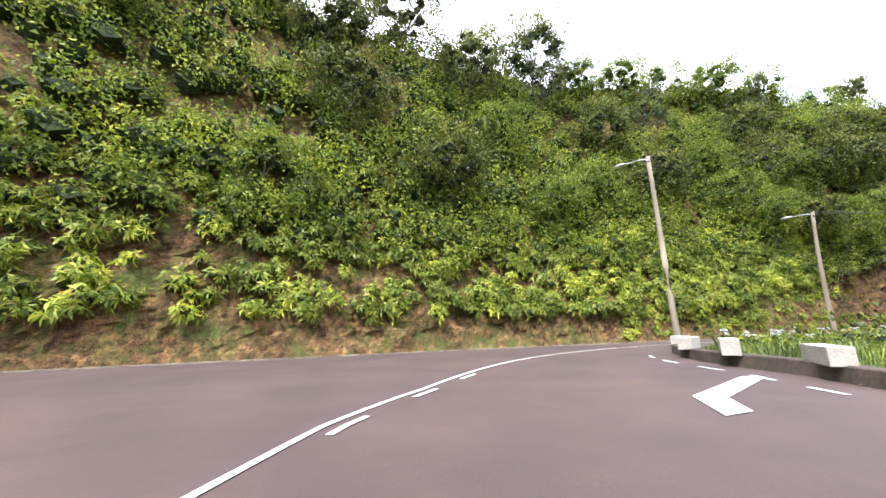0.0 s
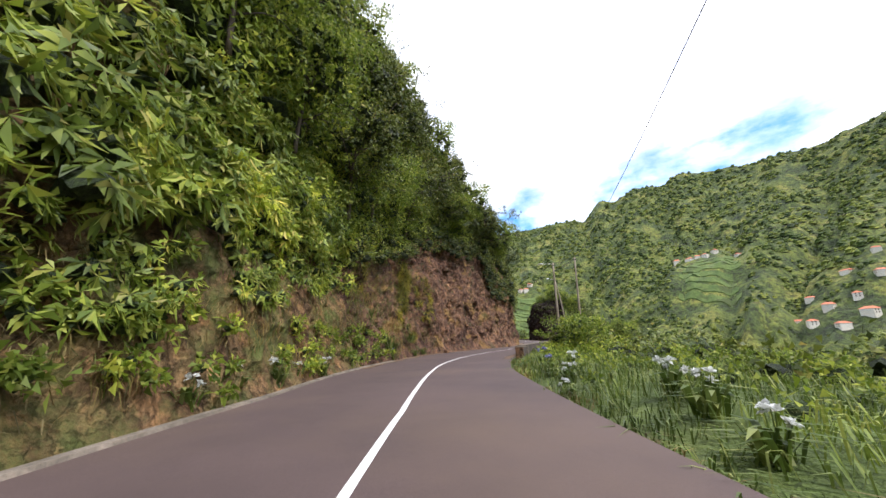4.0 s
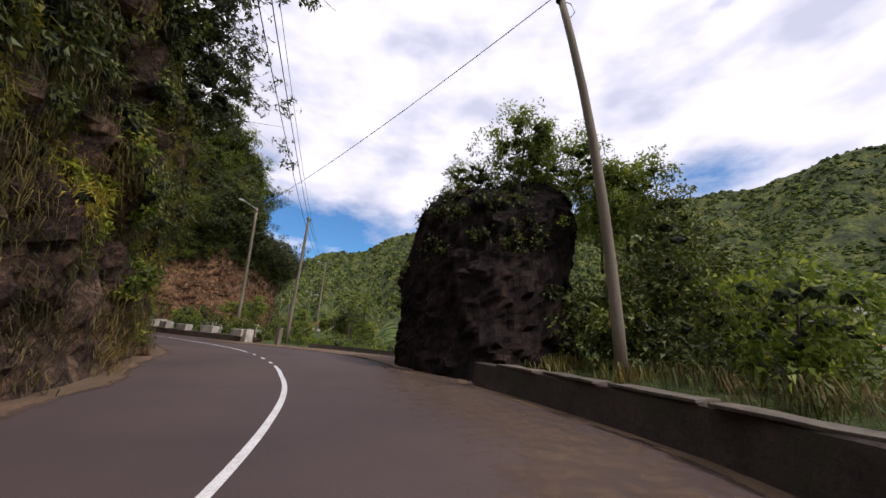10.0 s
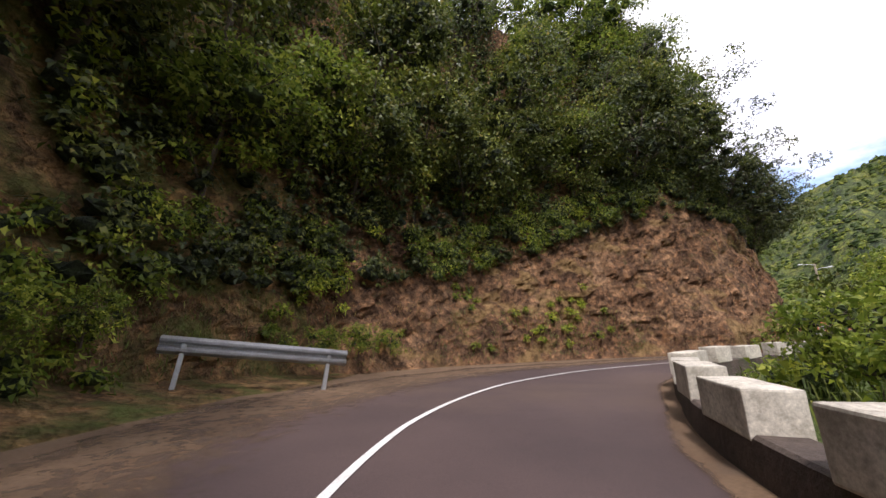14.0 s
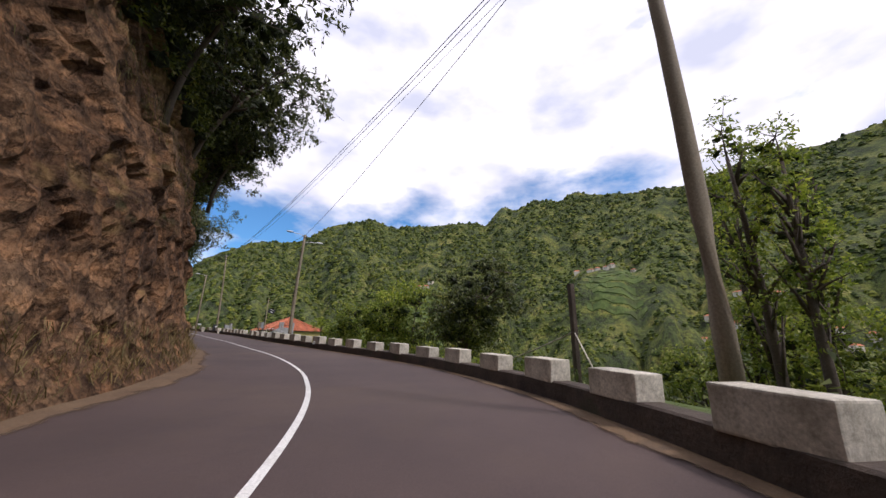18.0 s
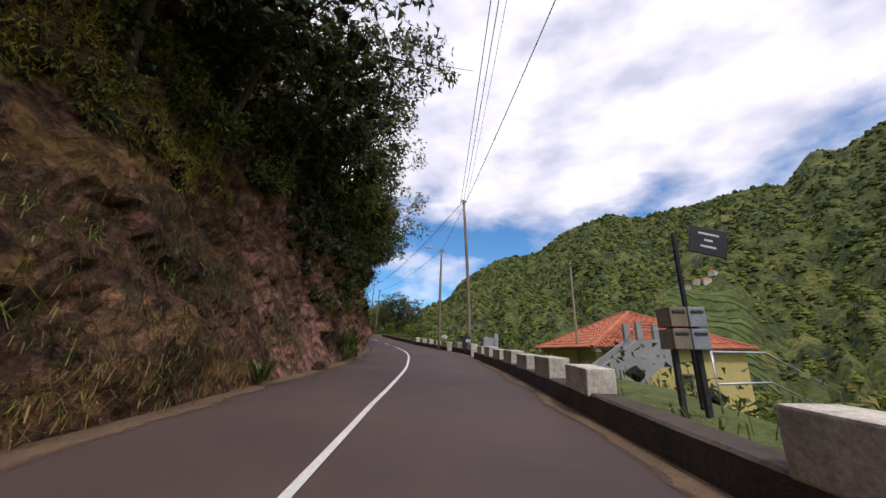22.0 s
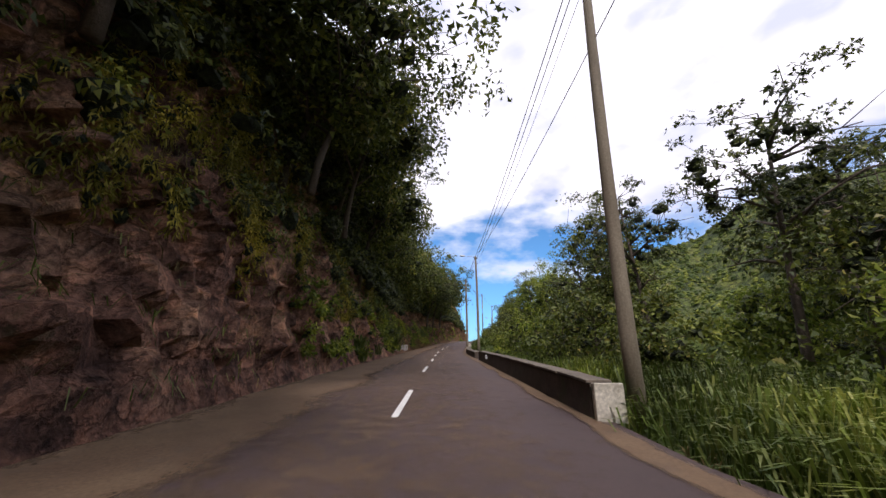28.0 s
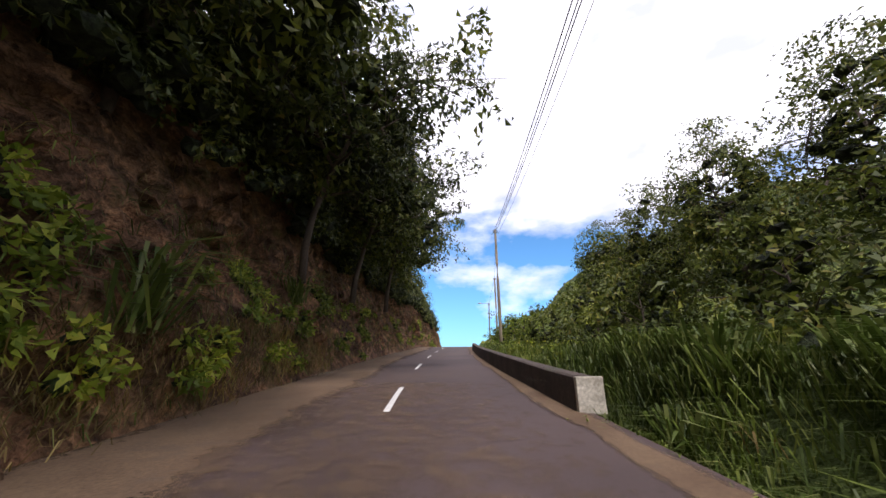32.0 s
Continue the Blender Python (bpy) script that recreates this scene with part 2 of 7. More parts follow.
ROCK_DARK = rock("dark_basalt", [(0.3, (0.05, 0.033, 0.027)), (0.52, (0.115, 0.075, 0.057)), (0.7, (0.2, 0.135, 0.09))], moss_at=(0.58, 0.75), stones=0.8)
# darker copy of the basalt: the outcrop's deep shadow is put into the colour
ROCK_SHADOWED = rock("shadowed_basalt", [(0.3, (0.014, 0.009, 0.008)), (0.55, (0.04, 0.027, 0.023)), (0.75, (0.085, 0.058, 0.045))], moss=(0.03, 0.035, 0.012), moss_at=(0.62, 0.75))
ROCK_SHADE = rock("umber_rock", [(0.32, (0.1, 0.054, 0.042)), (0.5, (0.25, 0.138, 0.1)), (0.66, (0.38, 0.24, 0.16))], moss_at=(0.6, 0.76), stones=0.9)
EARTH = rock("rooty_earth", [(0.3, (0.08, 0.046, 0.022)), (0.5, (0.19, 0.115, 0.055)), (0.7, (0.28, 0.2, 0.09))], moss=(0.1, 0.12, 0.03), moss_at=(0.45, 0.66))
EARTH_RED = rock("reddish_earth", [(0.3, (0.075, 0.04, 0.025)), (0.5, (0.18, 0.1, 0.058)), (0.7, (0.27, 0.165, 0.088))], moss=(0.09, 0.085, 0.022), moss_at=(0.56, 0.72), stones=0.7)
GRASSLAND = surface("rough_grassland", [(0.25, (0.03, 0.047, 0.01)), (0.5, (0.07, 0.1, 0.017)), (0.75, (0.13, 0.148, 0.034))], 0.12, 1.4, 0.95, 0.8, 0.4)
POLE_WOOD = surface("weathered_pole_wood", [(0.3, (0.17, 0.135, 0.09)), (0.7, (0.31, 0.26, 0.185))], 3.0, 30.0, 0.85, 0.4, 0.01, stretch=(1, 1, 0.12))
METAL = surface("galvanised_steel", [(0.3, (0.42, 0.43, 0.44)), (0.7, (0.6, 0.61, 0.62))], 3.0, 40.0, 0.45, 0.1, 0.004, metal=0.7)
DARKMETAL = surface("dark_metal", [(0.3, (0.03, 0.03, 0.032)), (0.7, (0.06, 0.06, 0.065))], 3.0, 40.0, 0.5, 0.1, 0.004, metal=0.3)
RUBBER = surface("cable_black", [(0.3, (0.018, 0.018, 0.02)), (0.7, (0.03, 0.03, 0.032))], 3.0, 40.0, 0.6, 0.0)
BARK = surface("bark", [(0.3, (0.05, 0.037, 0.026)), (0.7, (0.12, 0.09, 0.066))], 3.0, 20.0, 0.9, 0.8, 0.03, stretch=(1, 1, 0.2))
# inside of bushes and crowns: the shade between leaves is put into the colour
INNER = surface("inner_shade_twigs", [(0.4, (0.008, 0.013, 0.005)), (0.6, (0.035, 0.05, 0.016))], 7.0, 18.0, 0.95, 1.0, 0.12)
INNER_BRIGHT = surface("inner_shade_green", [(0.4, (0.012, 0.022, 0.006)), (0.6, (0.055, 0.085, 0.018))], 7.0, 18.0, 0.95, 1.0, 0.12)
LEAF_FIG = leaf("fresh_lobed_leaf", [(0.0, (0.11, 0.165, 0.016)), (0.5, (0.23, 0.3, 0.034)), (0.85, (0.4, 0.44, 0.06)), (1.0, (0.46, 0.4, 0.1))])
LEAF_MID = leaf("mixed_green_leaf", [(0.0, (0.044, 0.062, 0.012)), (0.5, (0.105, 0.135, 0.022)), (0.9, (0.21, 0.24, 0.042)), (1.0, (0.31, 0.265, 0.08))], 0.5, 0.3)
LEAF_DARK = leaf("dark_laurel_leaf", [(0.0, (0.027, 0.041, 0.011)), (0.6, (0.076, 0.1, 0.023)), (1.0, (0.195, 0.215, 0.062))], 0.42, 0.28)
# lighter, yellower green: the plants' own colour with sunlight put into it
LEAF_BRIGHT = leaf("sun_tinted_leaf", [(0.0, (0.1, 0.155, 0.016)), (0.6, (0.215, 0.285, 0.034)), (1.0, (0.41, 0.44, 0.072))], 0.5, 0.5)
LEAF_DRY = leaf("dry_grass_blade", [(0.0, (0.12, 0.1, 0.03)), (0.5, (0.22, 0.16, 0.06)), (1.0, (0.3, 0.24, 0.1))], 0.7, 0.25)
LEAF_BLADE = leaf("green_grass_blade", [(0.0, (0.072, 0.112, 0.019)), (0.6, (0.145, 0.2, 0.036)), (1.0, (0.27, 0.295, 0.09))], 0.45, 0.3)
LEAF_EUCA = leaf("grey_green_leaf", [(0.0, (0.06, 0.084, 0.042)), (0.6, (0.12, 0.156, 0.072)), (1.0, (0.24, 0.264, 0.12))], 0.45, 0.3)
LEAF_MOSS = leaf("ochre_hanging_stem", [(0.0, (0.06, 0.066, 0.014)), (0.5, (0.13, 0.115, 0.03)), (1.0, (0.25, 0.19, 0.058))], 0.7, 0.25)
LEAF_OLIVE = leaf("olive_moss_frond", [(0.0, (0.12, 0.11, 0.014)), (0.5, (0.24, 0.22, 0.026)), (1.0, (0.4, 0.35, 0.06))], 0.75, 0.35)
PETAL = leaf("white_petal", [(0.0, (0.7, 0.7, 0.66)), (1.0, (0.86, 0.86, 0.82))], 0.6, 0.3)
PETAL_BLUE = leaf("lilac_petal", [(0.0, (0.25, 0.25, 0.55)), (1.0, (0.4, 0.38, 0.7))], 0.6, 0.3)


# ---- the road's line: knots every 8 m, metres along it and to its left ----
S0, DS = -64.0, 8.0
SX = [-7.56, -6.61, -5.67, -4.72, -3.78, -2.83, -1.89, -0.94, 0, 1.39, 5.09, 11.03, 18.21, 25.72, 33.31, 41.05, 49.01, 56.98, 64.87, 72.74, 80.72, 88.52, 95.48, 100.75, 103.84, 105.97, 110.28, 117.08, 124.97, 132.95, 140.93, 148.64, 155.55, 161.76, 167.92, 174.14, 180.4, 186.45, 192.07, 197.21, 201.88, 206.2, 210.37, 214.52, 218.67, 222.83, 227.02, 231.26, 235.45, 239.78, 244.46, 249.28, 254.14, 259.16, 264.32, 269.64, 275.11, 280.75, 286.53, 292.46, 298.55]
SY = [-63.55, -55.61, -47.66, -39.72, -31.78, -23.83, -15.89, -7.94, 0, 7.85, 14.9, 20.2, 23.71, 26.45, 28.98, 30.98, 31.72, 31.11, 29.8, 28.4, 27.97, 29.61, 33.48, 39.43, 46.78, 54.49, 61.15, 65.24, 66.36, 65.84, 66.01, 68.06, 72.04, 77.09, 82.2, 87.22, 92.21, 97.44, 103.13, 109.26, 115.75, 122.48, 129.31, 136.15, 142.99, 149.82, 156.64, 163.42, 170.24, 176.96, 183.45, 189.83, 196.19, 202.43, 208.55, 214.56, 220.45, 226.23, 231.9, 237.45, 242.88]
SZ = [-1.73, -1.67, -1.61, -1.55, -1.49, -1.43, -1.37, -1.31, -1.25, -1.16, -0.93, -0.7, -0.52, -0.36, -0.24, -0.17, -0.08, 0.07, 0.21, 0.33, 0.5, 0.73, 0.96, 1.29, 1.6, 1.91, 2.19, 2.44, 2.71, 2.94, 3.12, 3.32, 3.62, 3.97, 4.31, 4.62, 4.92, 5.22, 5.57, 5.94, 6.43, 7.02, 7.65, 8.24, 8.83, 9.37, 9.85, 10.27, 10.69, 11.14, 11.74, 12.36, 12.98, 13.6, 14.23, 14.85, 15.47, 15.2, 14.8, 14.4, 14]

KX, KY, KZ = np.array(SX), np.array(SY), np.array(SZ)


def spline(k, s):
    u = np.clip((np.asarray(s, float) - S0) / DS, 0, len(k) - 1.001)
    i = u.astype(int)
    f = u - i
    a, b, c, d = (k[np.clip(i + j, 0, len(k) - 1)] for j in (-1, 0, 1, 2))
    return b + 0.5 * f * (c - a + f * (2 * a - 5 * b + 4 * c - d + f * (3 * (b - c) + d - a)))


def at(s, l, z):
    """World points s metres along the road, l metres left of the lane's line, z above the road."""
    s, l, z = np.broadcast_arrays(np.asarray(s, float), np.asarray(l, float), np.asarray(z, float))
    tx, ty = spline(KX, s + 0.5) - spline(KX, s - 0.5), spline(KY, s + 0.5) - spline(KY, s - 0.5)
    q = np.hypot(tx, ty) + 1e-9
    return np.stack([spline(KX, s) - ty / q * l, spline(KY, s) + tx / q * l, spline(KZ, s) + z], -1)


def heading(s):
    a, b = at(s - 0.5, 0, 0), at(s + 0.5, 0, 0)
    return math.atan2(b[1] - a[1], b[0] - a[0])


def stand(s, l, z=0.0, turn=0.0):
    """A pose on the road's plan: x along the road, y to its left."""
    p = at(s, l, z)
    return Matrix.Translation([float(v) for v in p]) @ Matrix.Rotation(heading(s) + radians(turn), 4, "Z")


def stand_sloped(s, l, z=0.0, turn=0.0):
    """As stand(), and pitched with the road's gradient."""
    return stand(s, l, z, turn) @ Matrix.Rotation(-math.atan2(float(at(s + 1.0, 0, 0)[2] - at(s - 1.0, 0, 0)[2]), 2.0), 4, "Y")


def knots(*pairs):
    a = np.array(pairs, float).reshape(-1, 2)
    return lambda s: np.interp(s, a[:, 0], a[:, 1])


LEFT = knots(-60, 70, 0, 30, 5, 23, 10, 17, 14, 12.5, 18, 9.6, 21, 8.0, 25, 6.4, 29, 5.5, 36, 4.8, 48, 4.4, 62, 5.4, 68, 6.4, 74, 6.2, 81, 5.3, 88, 4.85, 94, 5.1, 100, 5.15, 106, 4.95, 110, 4.9, 115, 5.0, 120, 4.3,
             127, 3.8, 132, 4.2, 136, 5.0, 139, 6.2, 143, 8.4, 148, 9.2, 152, 9.0, 157, 8.0, 163, 6.6, 168, 4.6, 174, 4.4, 181, 5.2, 190, 4.6, 200, 4.3)
LEFT_B = knots(200, 4.3, 215, 4.7, 226, 4.6, 238, 4.3, 250, 3.8, 270, 3.8, 285, 4.1, 420, 4.1)
MID = knots(-60, 2.6, 5, 2.4, 8, 2.0, 14, 1.85, 19, 1.6, 26, 1.1, 36, 0.95, 46, 0.75, 54, 0.9, 60, 1.25, 68, 1.6, 76, 1.45, 80, 1.3, 86, 1.1, 100, 1.2, 107, 1.33, 112, 1.35, 120, 0.95, 129, 0.6, 136, 0.87, 139, 1.25, 143, 1.65, 148, 1.95, 152, 1.85, 157, 1.45, 164, 0.9,
            172, 1.1, 184, 1.35, 193, 1.25, 208, 0.98, 222, 1.28, 234, 1.15, 245, 0.75, 256, 0.65, 280, 0.8, 300, 0.68, 323, 0.55, 346, 0.88, 420, 0.8)
RIGHT = knots(-60, -9, 0, -8.0, 8, -7.6, 13, -6.4, 17, -4.3, 21, -2.6, 26, -2.0, 40, -2.2, 66, -2.0, 84, -2.15, 92, -2.9, 98, -3.0, 105, -3.9, 111, -3.6, 114, -5.5, 119, -6.6, 124, -5.0, 128, -2.9, 132, -2.4, 138, -2.0, 146, -2.3, 152, -1.9,
              162, -2.2, 172, -3.0, 180, -3.6, 188, -3.6, 194, -3.1, 200, -2.8, 210, -2.4, 222, -2.4, 233, -2.7, 243, -3.2, 251, -2.9, 258, -2.5, 277, -2.4, 281, -3.6, 288, -3.6, 294, -2.4, 420, -2.3)


def left_edge(s):
    s = np.asarray(s, float)
    return np.where(s < 200, LEFT(s), LEFT_B(s))


# ---- noise and mesh helpers ----
def hashed(*q):
    h = np.zeros(q[0].shape, np.uint64)
    for i, v in enumerate(q):
        h ^= (v.astype(np.int64).astype(np.uint64) + np.uint64(0x9E3779B9)) * np.uint64((2654435761, 2246822519, 3266489917, 668265263)[i])
        h = (h ^ (h >> np.uint64(15))) * np.uint64(2246822519)
    h ^= h >> np.uint64(13)
    return (h & np.uint64(0xFFFFFF)).astype(float) / 0xFFFFFF


def lump(p, scale, seed=0):
    """Smooth value noise in 0..1 at points p (n, 3)."""
    q = np.asarray(p) / scale + seed * 17.3
    i = np.floor(q)
    f = q - i
    f = f * f * (3 - 2 * f)
    out = np.zeros(q.shape[:-1])
    for a in (0, 1):
        for b in (0, 1):
            for c in (0, 1):
                w = (f[..., 0] if a else 1 - f[..., 0]) * (f[..., 1] if b else 1 - f[..., 1]) * (f[..., 2] if c else 1 - f[..., 2])
                out += w * hashed(i[..., 0] + a, i[..., 1] + b, i[..., 2] + c)
    return out


def fbm(p, scale, octaves=4, seed=0):
    return sum(lump(p, scale / 2**k, seed + k) * 0.5**k for k in range(octaves)) / (2 - 0.5 ** (octaves - 1))


def facets(p, scale, seed=0):
    """Angular blocks: each cell of a jittered lattice leans its own way."""
    q = np.asarray(p) / scale
    i = np.floor(q)
    best, out = np.full(q.shape[:-1], 9.0), np.zeros(q.shape[:-1])
    for a in (-1, 0, 1):
        for b in (-1, 0, 1):
            for c in (-1, 0, 1):
                n = i + (a, b, c)
                h = [hashed(n[..., 0], n[..., 1], n[..., 2], np.full(n.shape[:-1], k + seed * 10)) for k in range(5)]
                d = q - n - np.stack(h[:3], -1)
                e = (d * d).sum(-1)
                v = h[3] + 0.9 * (h[4] - 0.5) * (d[..., 0] + d[..., 1]) + 0.6 * (h[2] - 0.5) * d[..., 2]
                m = e < best
                best, out = np.where(m, e, best), np.where(m, v, out)
    return out


def mesh_of(name, verts, faces, mats, smooth=False, picks=None):
    me = bpy.data.meshes.new(name)
    verts, faces = np.asarray(verts, np.float32).reshape(-1, 3), np.asarray(faces, np.int32)
    me.vertices.add(len(verts))
    me.vertices.foreach_set("co", verts.ravel())
    me.loops.add(faces.size)
    me.loops.foreach_set("vertex_index", faces.ravel())
    me.polygons.add(len(faces))
    me.polygons.foreach_set("loop_start", np.arange(len(faces), dtype=np.int32) * faces.shape[1])
    for m in mats if isinstance(mats, (list, tuple)) else [mats]:
        me.materials.append(m)
    if picks is not None:
        me.polygons.foreach_set("material_index", np.asarray(picks, np.int32))
    me.polygons.foreach_set("use_smooth", np.full(len(faces), smooth) if isinstance(smooth, bool) else smooth)
    me.update(calc_edges=True)
    return me


def grid_faces(n, m):
    i = np.arange(n * m).reshape(n, m)
    return np.stack([i[:-1, :-1], i[1:, :-1], i[1:, 1:], i[:-1, 1:]], -1).reshape(-1, 4)


def sheet(name, pts, mats, label, category, kind="structure", smooth=True):
    n, m = pts.shape[:2]
    return tagged(new(name, mesh_of(name, pts, grid_faces(n, m), mats, smooth)), label, category, kind=kind)


def child(ob, parent):
    ob.parent = parent
    return ob


def part(name, bm, material, parent, label="", smooth=False):
    me = bpy.data.meshes.new(name)
    bm.to_mesh(me)
    bm.free()
    me.materials.append(material)
    if smooth:
        me.polygons.foreach_set("use_smooth", np.full(len(me.polygons), True))
    ob = new(name, me)
    ob.parent = parent
    if label:
        tagged(ob, label)
    return ob


def box(x0, x1, y0, y1, z0, z1, bev=0.0, wob=0.0, seed=0):
    bm = bmesh.new()
    bmesh.ops.create_cube(bm, size=1)
    for v in bm.verts:
        v.co = Vector((x0 + (v.co.x + 0.5) * (x1 - x0), y0 + (v.co.y + 0.5) * (y1 - y0), z0 + (v.co.z + 0.5) * (z1 - z0)))
    if wob:
        bmesh.ops.subdivide_edges(bm, edges=bm.edges, cuts=3, use_grid_fill=True)
        for v in bm.verts:
            v.co += Vector(noise.noise_vector(v.co * 2.3 + Vector((seed * 3.1, 0, 0)))) * wob
    if bev:
        sharp = [e for e in bm.edges if e.calc_face_angle(0) > 0.8]
        bmesh.ops.bevel(bm, geom=sharp, offset=bev, segments=2, affect="EDGES", profile=0.6)
    return bm


def tube(pts, radii, sides=8, cap=True):
    """A tapered tube along points."""
    bm = bmesh.new()
    rings = []
    pts = [Vector(p) for p in pts]
    for i, p in enumerate(pts):
        d = (pts[min(i + 1, len(pts) - 1)] - pts[max(i - 1, 0)]).normalized()
        q = d.to_track_quat("Z", "Y")
        r = radii[i] if isinstance(radii, (list, tuple)) else radii
        rings.append([bm.verts.new(p + q @ Vector((math.cos(a) * r, math.sin(a) * r, 0))) for a in [2 * math.pi * k / sides for k in range(sides)]])
    for a, b in zip(rings, rings[1:]):
        for k in range(sides):
            bm.faces.new((a[k], a[(k + 1) % sides], b[(k + 1) % sides], b[k]))
    if cap:
        bm.faces.new(rings[0][::-1])
        bm.faces.new(rings[-1])
    return bm


def merged(*bms):
    out = bmesh.new()
    for b in bms:
        tmp = bpy.data.meshes.new("tmp")
        b.to_mesh(tmp)
        b.free()
        out.from_mesh(tmp)
        bpy.data.meshes.remove(tmp)
    return out


def thing(name, m, label, category, group="", kind=""):
    ob = new(name)
    ob.matrix_basis = m
    return tagged(ob, label, category, group, kind)


rng = np.random.default_rng(7)


def leaves(centres, outward, count, length, width, spread, droop=0.3, whorl=False, r=None):
    """Diamond-shaped folded leaves round many centres: (verts, faces)."""
    r = r or rng
    n = len(centres)
    c = np.repeat(np.asarray(centres), count, 0)
    o = np.repeat(np.asarray(outward), count, 0)
    k = len(c)
    d = r.normal(size=(k, 3))
    d /= np.linalg.norm(d, axis=1)[:, None]
    if whorl:
        c = c + np.repeat(r.normal(size=(n, 3)) * spread, count, 0)
        d = d * 0.9 + o * 0.45 + (0, 0, -droop)
    else:
        c = c + r.normal(size=(k, 3)) * spread
        d = d + o * 0.35 + (0, 0, -droop)
    d /= np.linalg.norm(d, axis=1)[:, None]
    w = np.cross(d, r.normal(size=(k, 3)) * 0.5 + (0, 0, 1.0) * np.ones((k, 1)) + o * 0.6)
    w /= np.linalg.norm(w, axis=1)[:, None] + 1e-9
    ln = length * r.uniform(0.6, 1.3, (k, 1))
    wd = width * r.uniform(0.7, 1.3, (k, 1))
    up = np.cross(w, d)
    v = np.stack([c, c + d * ln * 0.55 + w * wd + up * wd * 0.3, c + d * ln - (0, 0, 0.15) * ln, c + d * ln * 0.55 - w * wd + up * wd * 0.3], 1)
    return v.reshape(-1, 3), np.arange(4 * k).reshape(-1, 4)


CORE = np.array([(x, y, z) for x in (-1, 1) for y in (-1, 1) for z in (-1, 1)] + [(-2, 0, 0), (2, 0, 0), (0, -2, 0), (0, 2, 0), (0, 0, -2), (0, 0, 2)], float)
CORE /= np.linalg.norm(CORE, axis=1)[:, None]
CORE_F = []
for i_, j_ in [(i, j) for i in range(8, 14) for j in range(i + 1, 14) if (i - 8) // 2 != (j - 8) // 2]:
    out_ = CORE[i_] + CORE[j_]
    a_, b_ = [k for k in range(8) if CORE[k] @ CORE[i_] > 0.1 and CORE[k] @ CORE[j_] > 0.1]
    ok_ = np.cross(CORE[a_] - CORE[i_], CORE[j_] - CORE[i_]) @ out_ > 0
    CORE_F += [(i_, a_, j_), (i_, j_, b_)] if ok_ else [(i_, b_, j_), (i_, j_, a_)]
CORE_F = np.array(CORE_F)


def clumps(c, rad, per, ln, wd, outward=(0, 0, 0.3), droop=0.25, whorl=0, r=None, squash=0.8, solid=None, core_f=0.45, core_cap=0.35):
    """Rounded masses of foliage: an inner mass coloured as shade, leaves shingled over it. (leaf verts, faces), (inner
    verts, faces).
    """
    r = r or rng
    c, n = np.asarray(c, float), len(c)
    rad = np.broadcast_to(rad, n).reshape(n, 1)
    o = np.broadcast_to(outward, (n, 3))
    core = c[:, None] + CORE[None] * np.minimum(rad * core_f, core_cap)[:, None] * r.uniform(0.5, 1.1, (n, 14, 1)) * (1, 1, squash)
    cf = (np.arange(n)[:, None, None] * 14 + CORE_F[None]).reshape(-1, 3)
    if solid is not None:
        core = core[solid]
        cf = cf[:len(core) * 24]
    k = n * per
    u = r.normal(size=(k, 3)) * 0.75
    u /= np.linalg.norm(u, axis=1)[:, None] + 1e-9
    u = u + np.repeat(o, per, 0) * 0.8
    u /= np.linalg.norm(u, axis=1)[:, None] + 1e-9
    p = np.repeat(c, per, 0) + u * np.repeat(rad, per, 0) * r.uniform(0.4, 1.06, (k, 1)) * (1, 1, squash)
    if whorl:
        hub = np.repeat(c, per, 0)
        side = np.cross(p - hub, r.normal(size=(k, 3)))
        side *= 0.008 / (np.linalg.norm(side, axis=1)[:, None] + 1e-9)
        cf = np.concatenate([cf, len(core) * 14 + np.arange(3 * k).reshape(-1, 3)])
        core = np.concatenate([core.reshape(-1, 3), np.stack([hub - side, hub + side, p], 1).reshape(-1, 3)])
        p, u = np.repeat(p, whorl, 0), np.repeat(u, whorl, 0)
        k *= whorl
        d = r.normal(size=(k, 3))
        d -= u * (d * u).sum(1)[:, None] * 0.8
        d /= np.linalg.norm(d, axis=1)[:, None] + 1e-9
        d = d + u * 0.35 + (0, 0, -droop)
    else:
        d = r.normal(size=(k, 3)) * 0.6 + u * 0.55 + (0, 0, -droop)
    d /= np.linalg.norm(d, axis=1)[:, None] + 1e-9
    w = np.cross(d, u + r.normal(size=(k, 3)) * 0.25)
    w /= np.linalg.norm(w, axis=1)[:, None] + 1e-9
    L, B = ln * r.uniform(0.6, 1.35, (k, 1)), wd * r.uniform(0.7, 1.3, (k, 1))
    v = np.stack([p - w * B * 0.25, p + d * L * 0.6 + w * B * 1.15, p + d * L - w * B * 0.7 - (0, 0, 0.12) * L], 1)
    return (v.reshape(-1, 3), np.arange(3 * k).reshape(-1, 3)), (core.reshape(-1, 3), cf)


def gather(pieces):
    vs, fs, k = [], [], 0
    for v, f in pieces:
        vs.append(v)
        fs.append(f + k)
        k += len(v)
    return np.concatenate(vs), np.concatenate(fs)


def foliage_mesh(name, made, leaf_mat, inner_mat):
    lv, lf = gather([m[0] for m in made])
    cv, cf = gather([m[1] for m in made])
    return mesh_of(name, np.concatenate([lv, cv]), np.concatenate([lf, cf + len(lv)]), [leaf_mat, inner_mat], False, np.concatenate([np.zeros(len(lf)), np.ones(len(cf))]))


def foliage(name, made, leaf_mat, inner_mat, label, category):
    return tagged(new(name, foliage_mesh(name, made, leaf_mat, inner_mat)), label, category, kind="stuff")


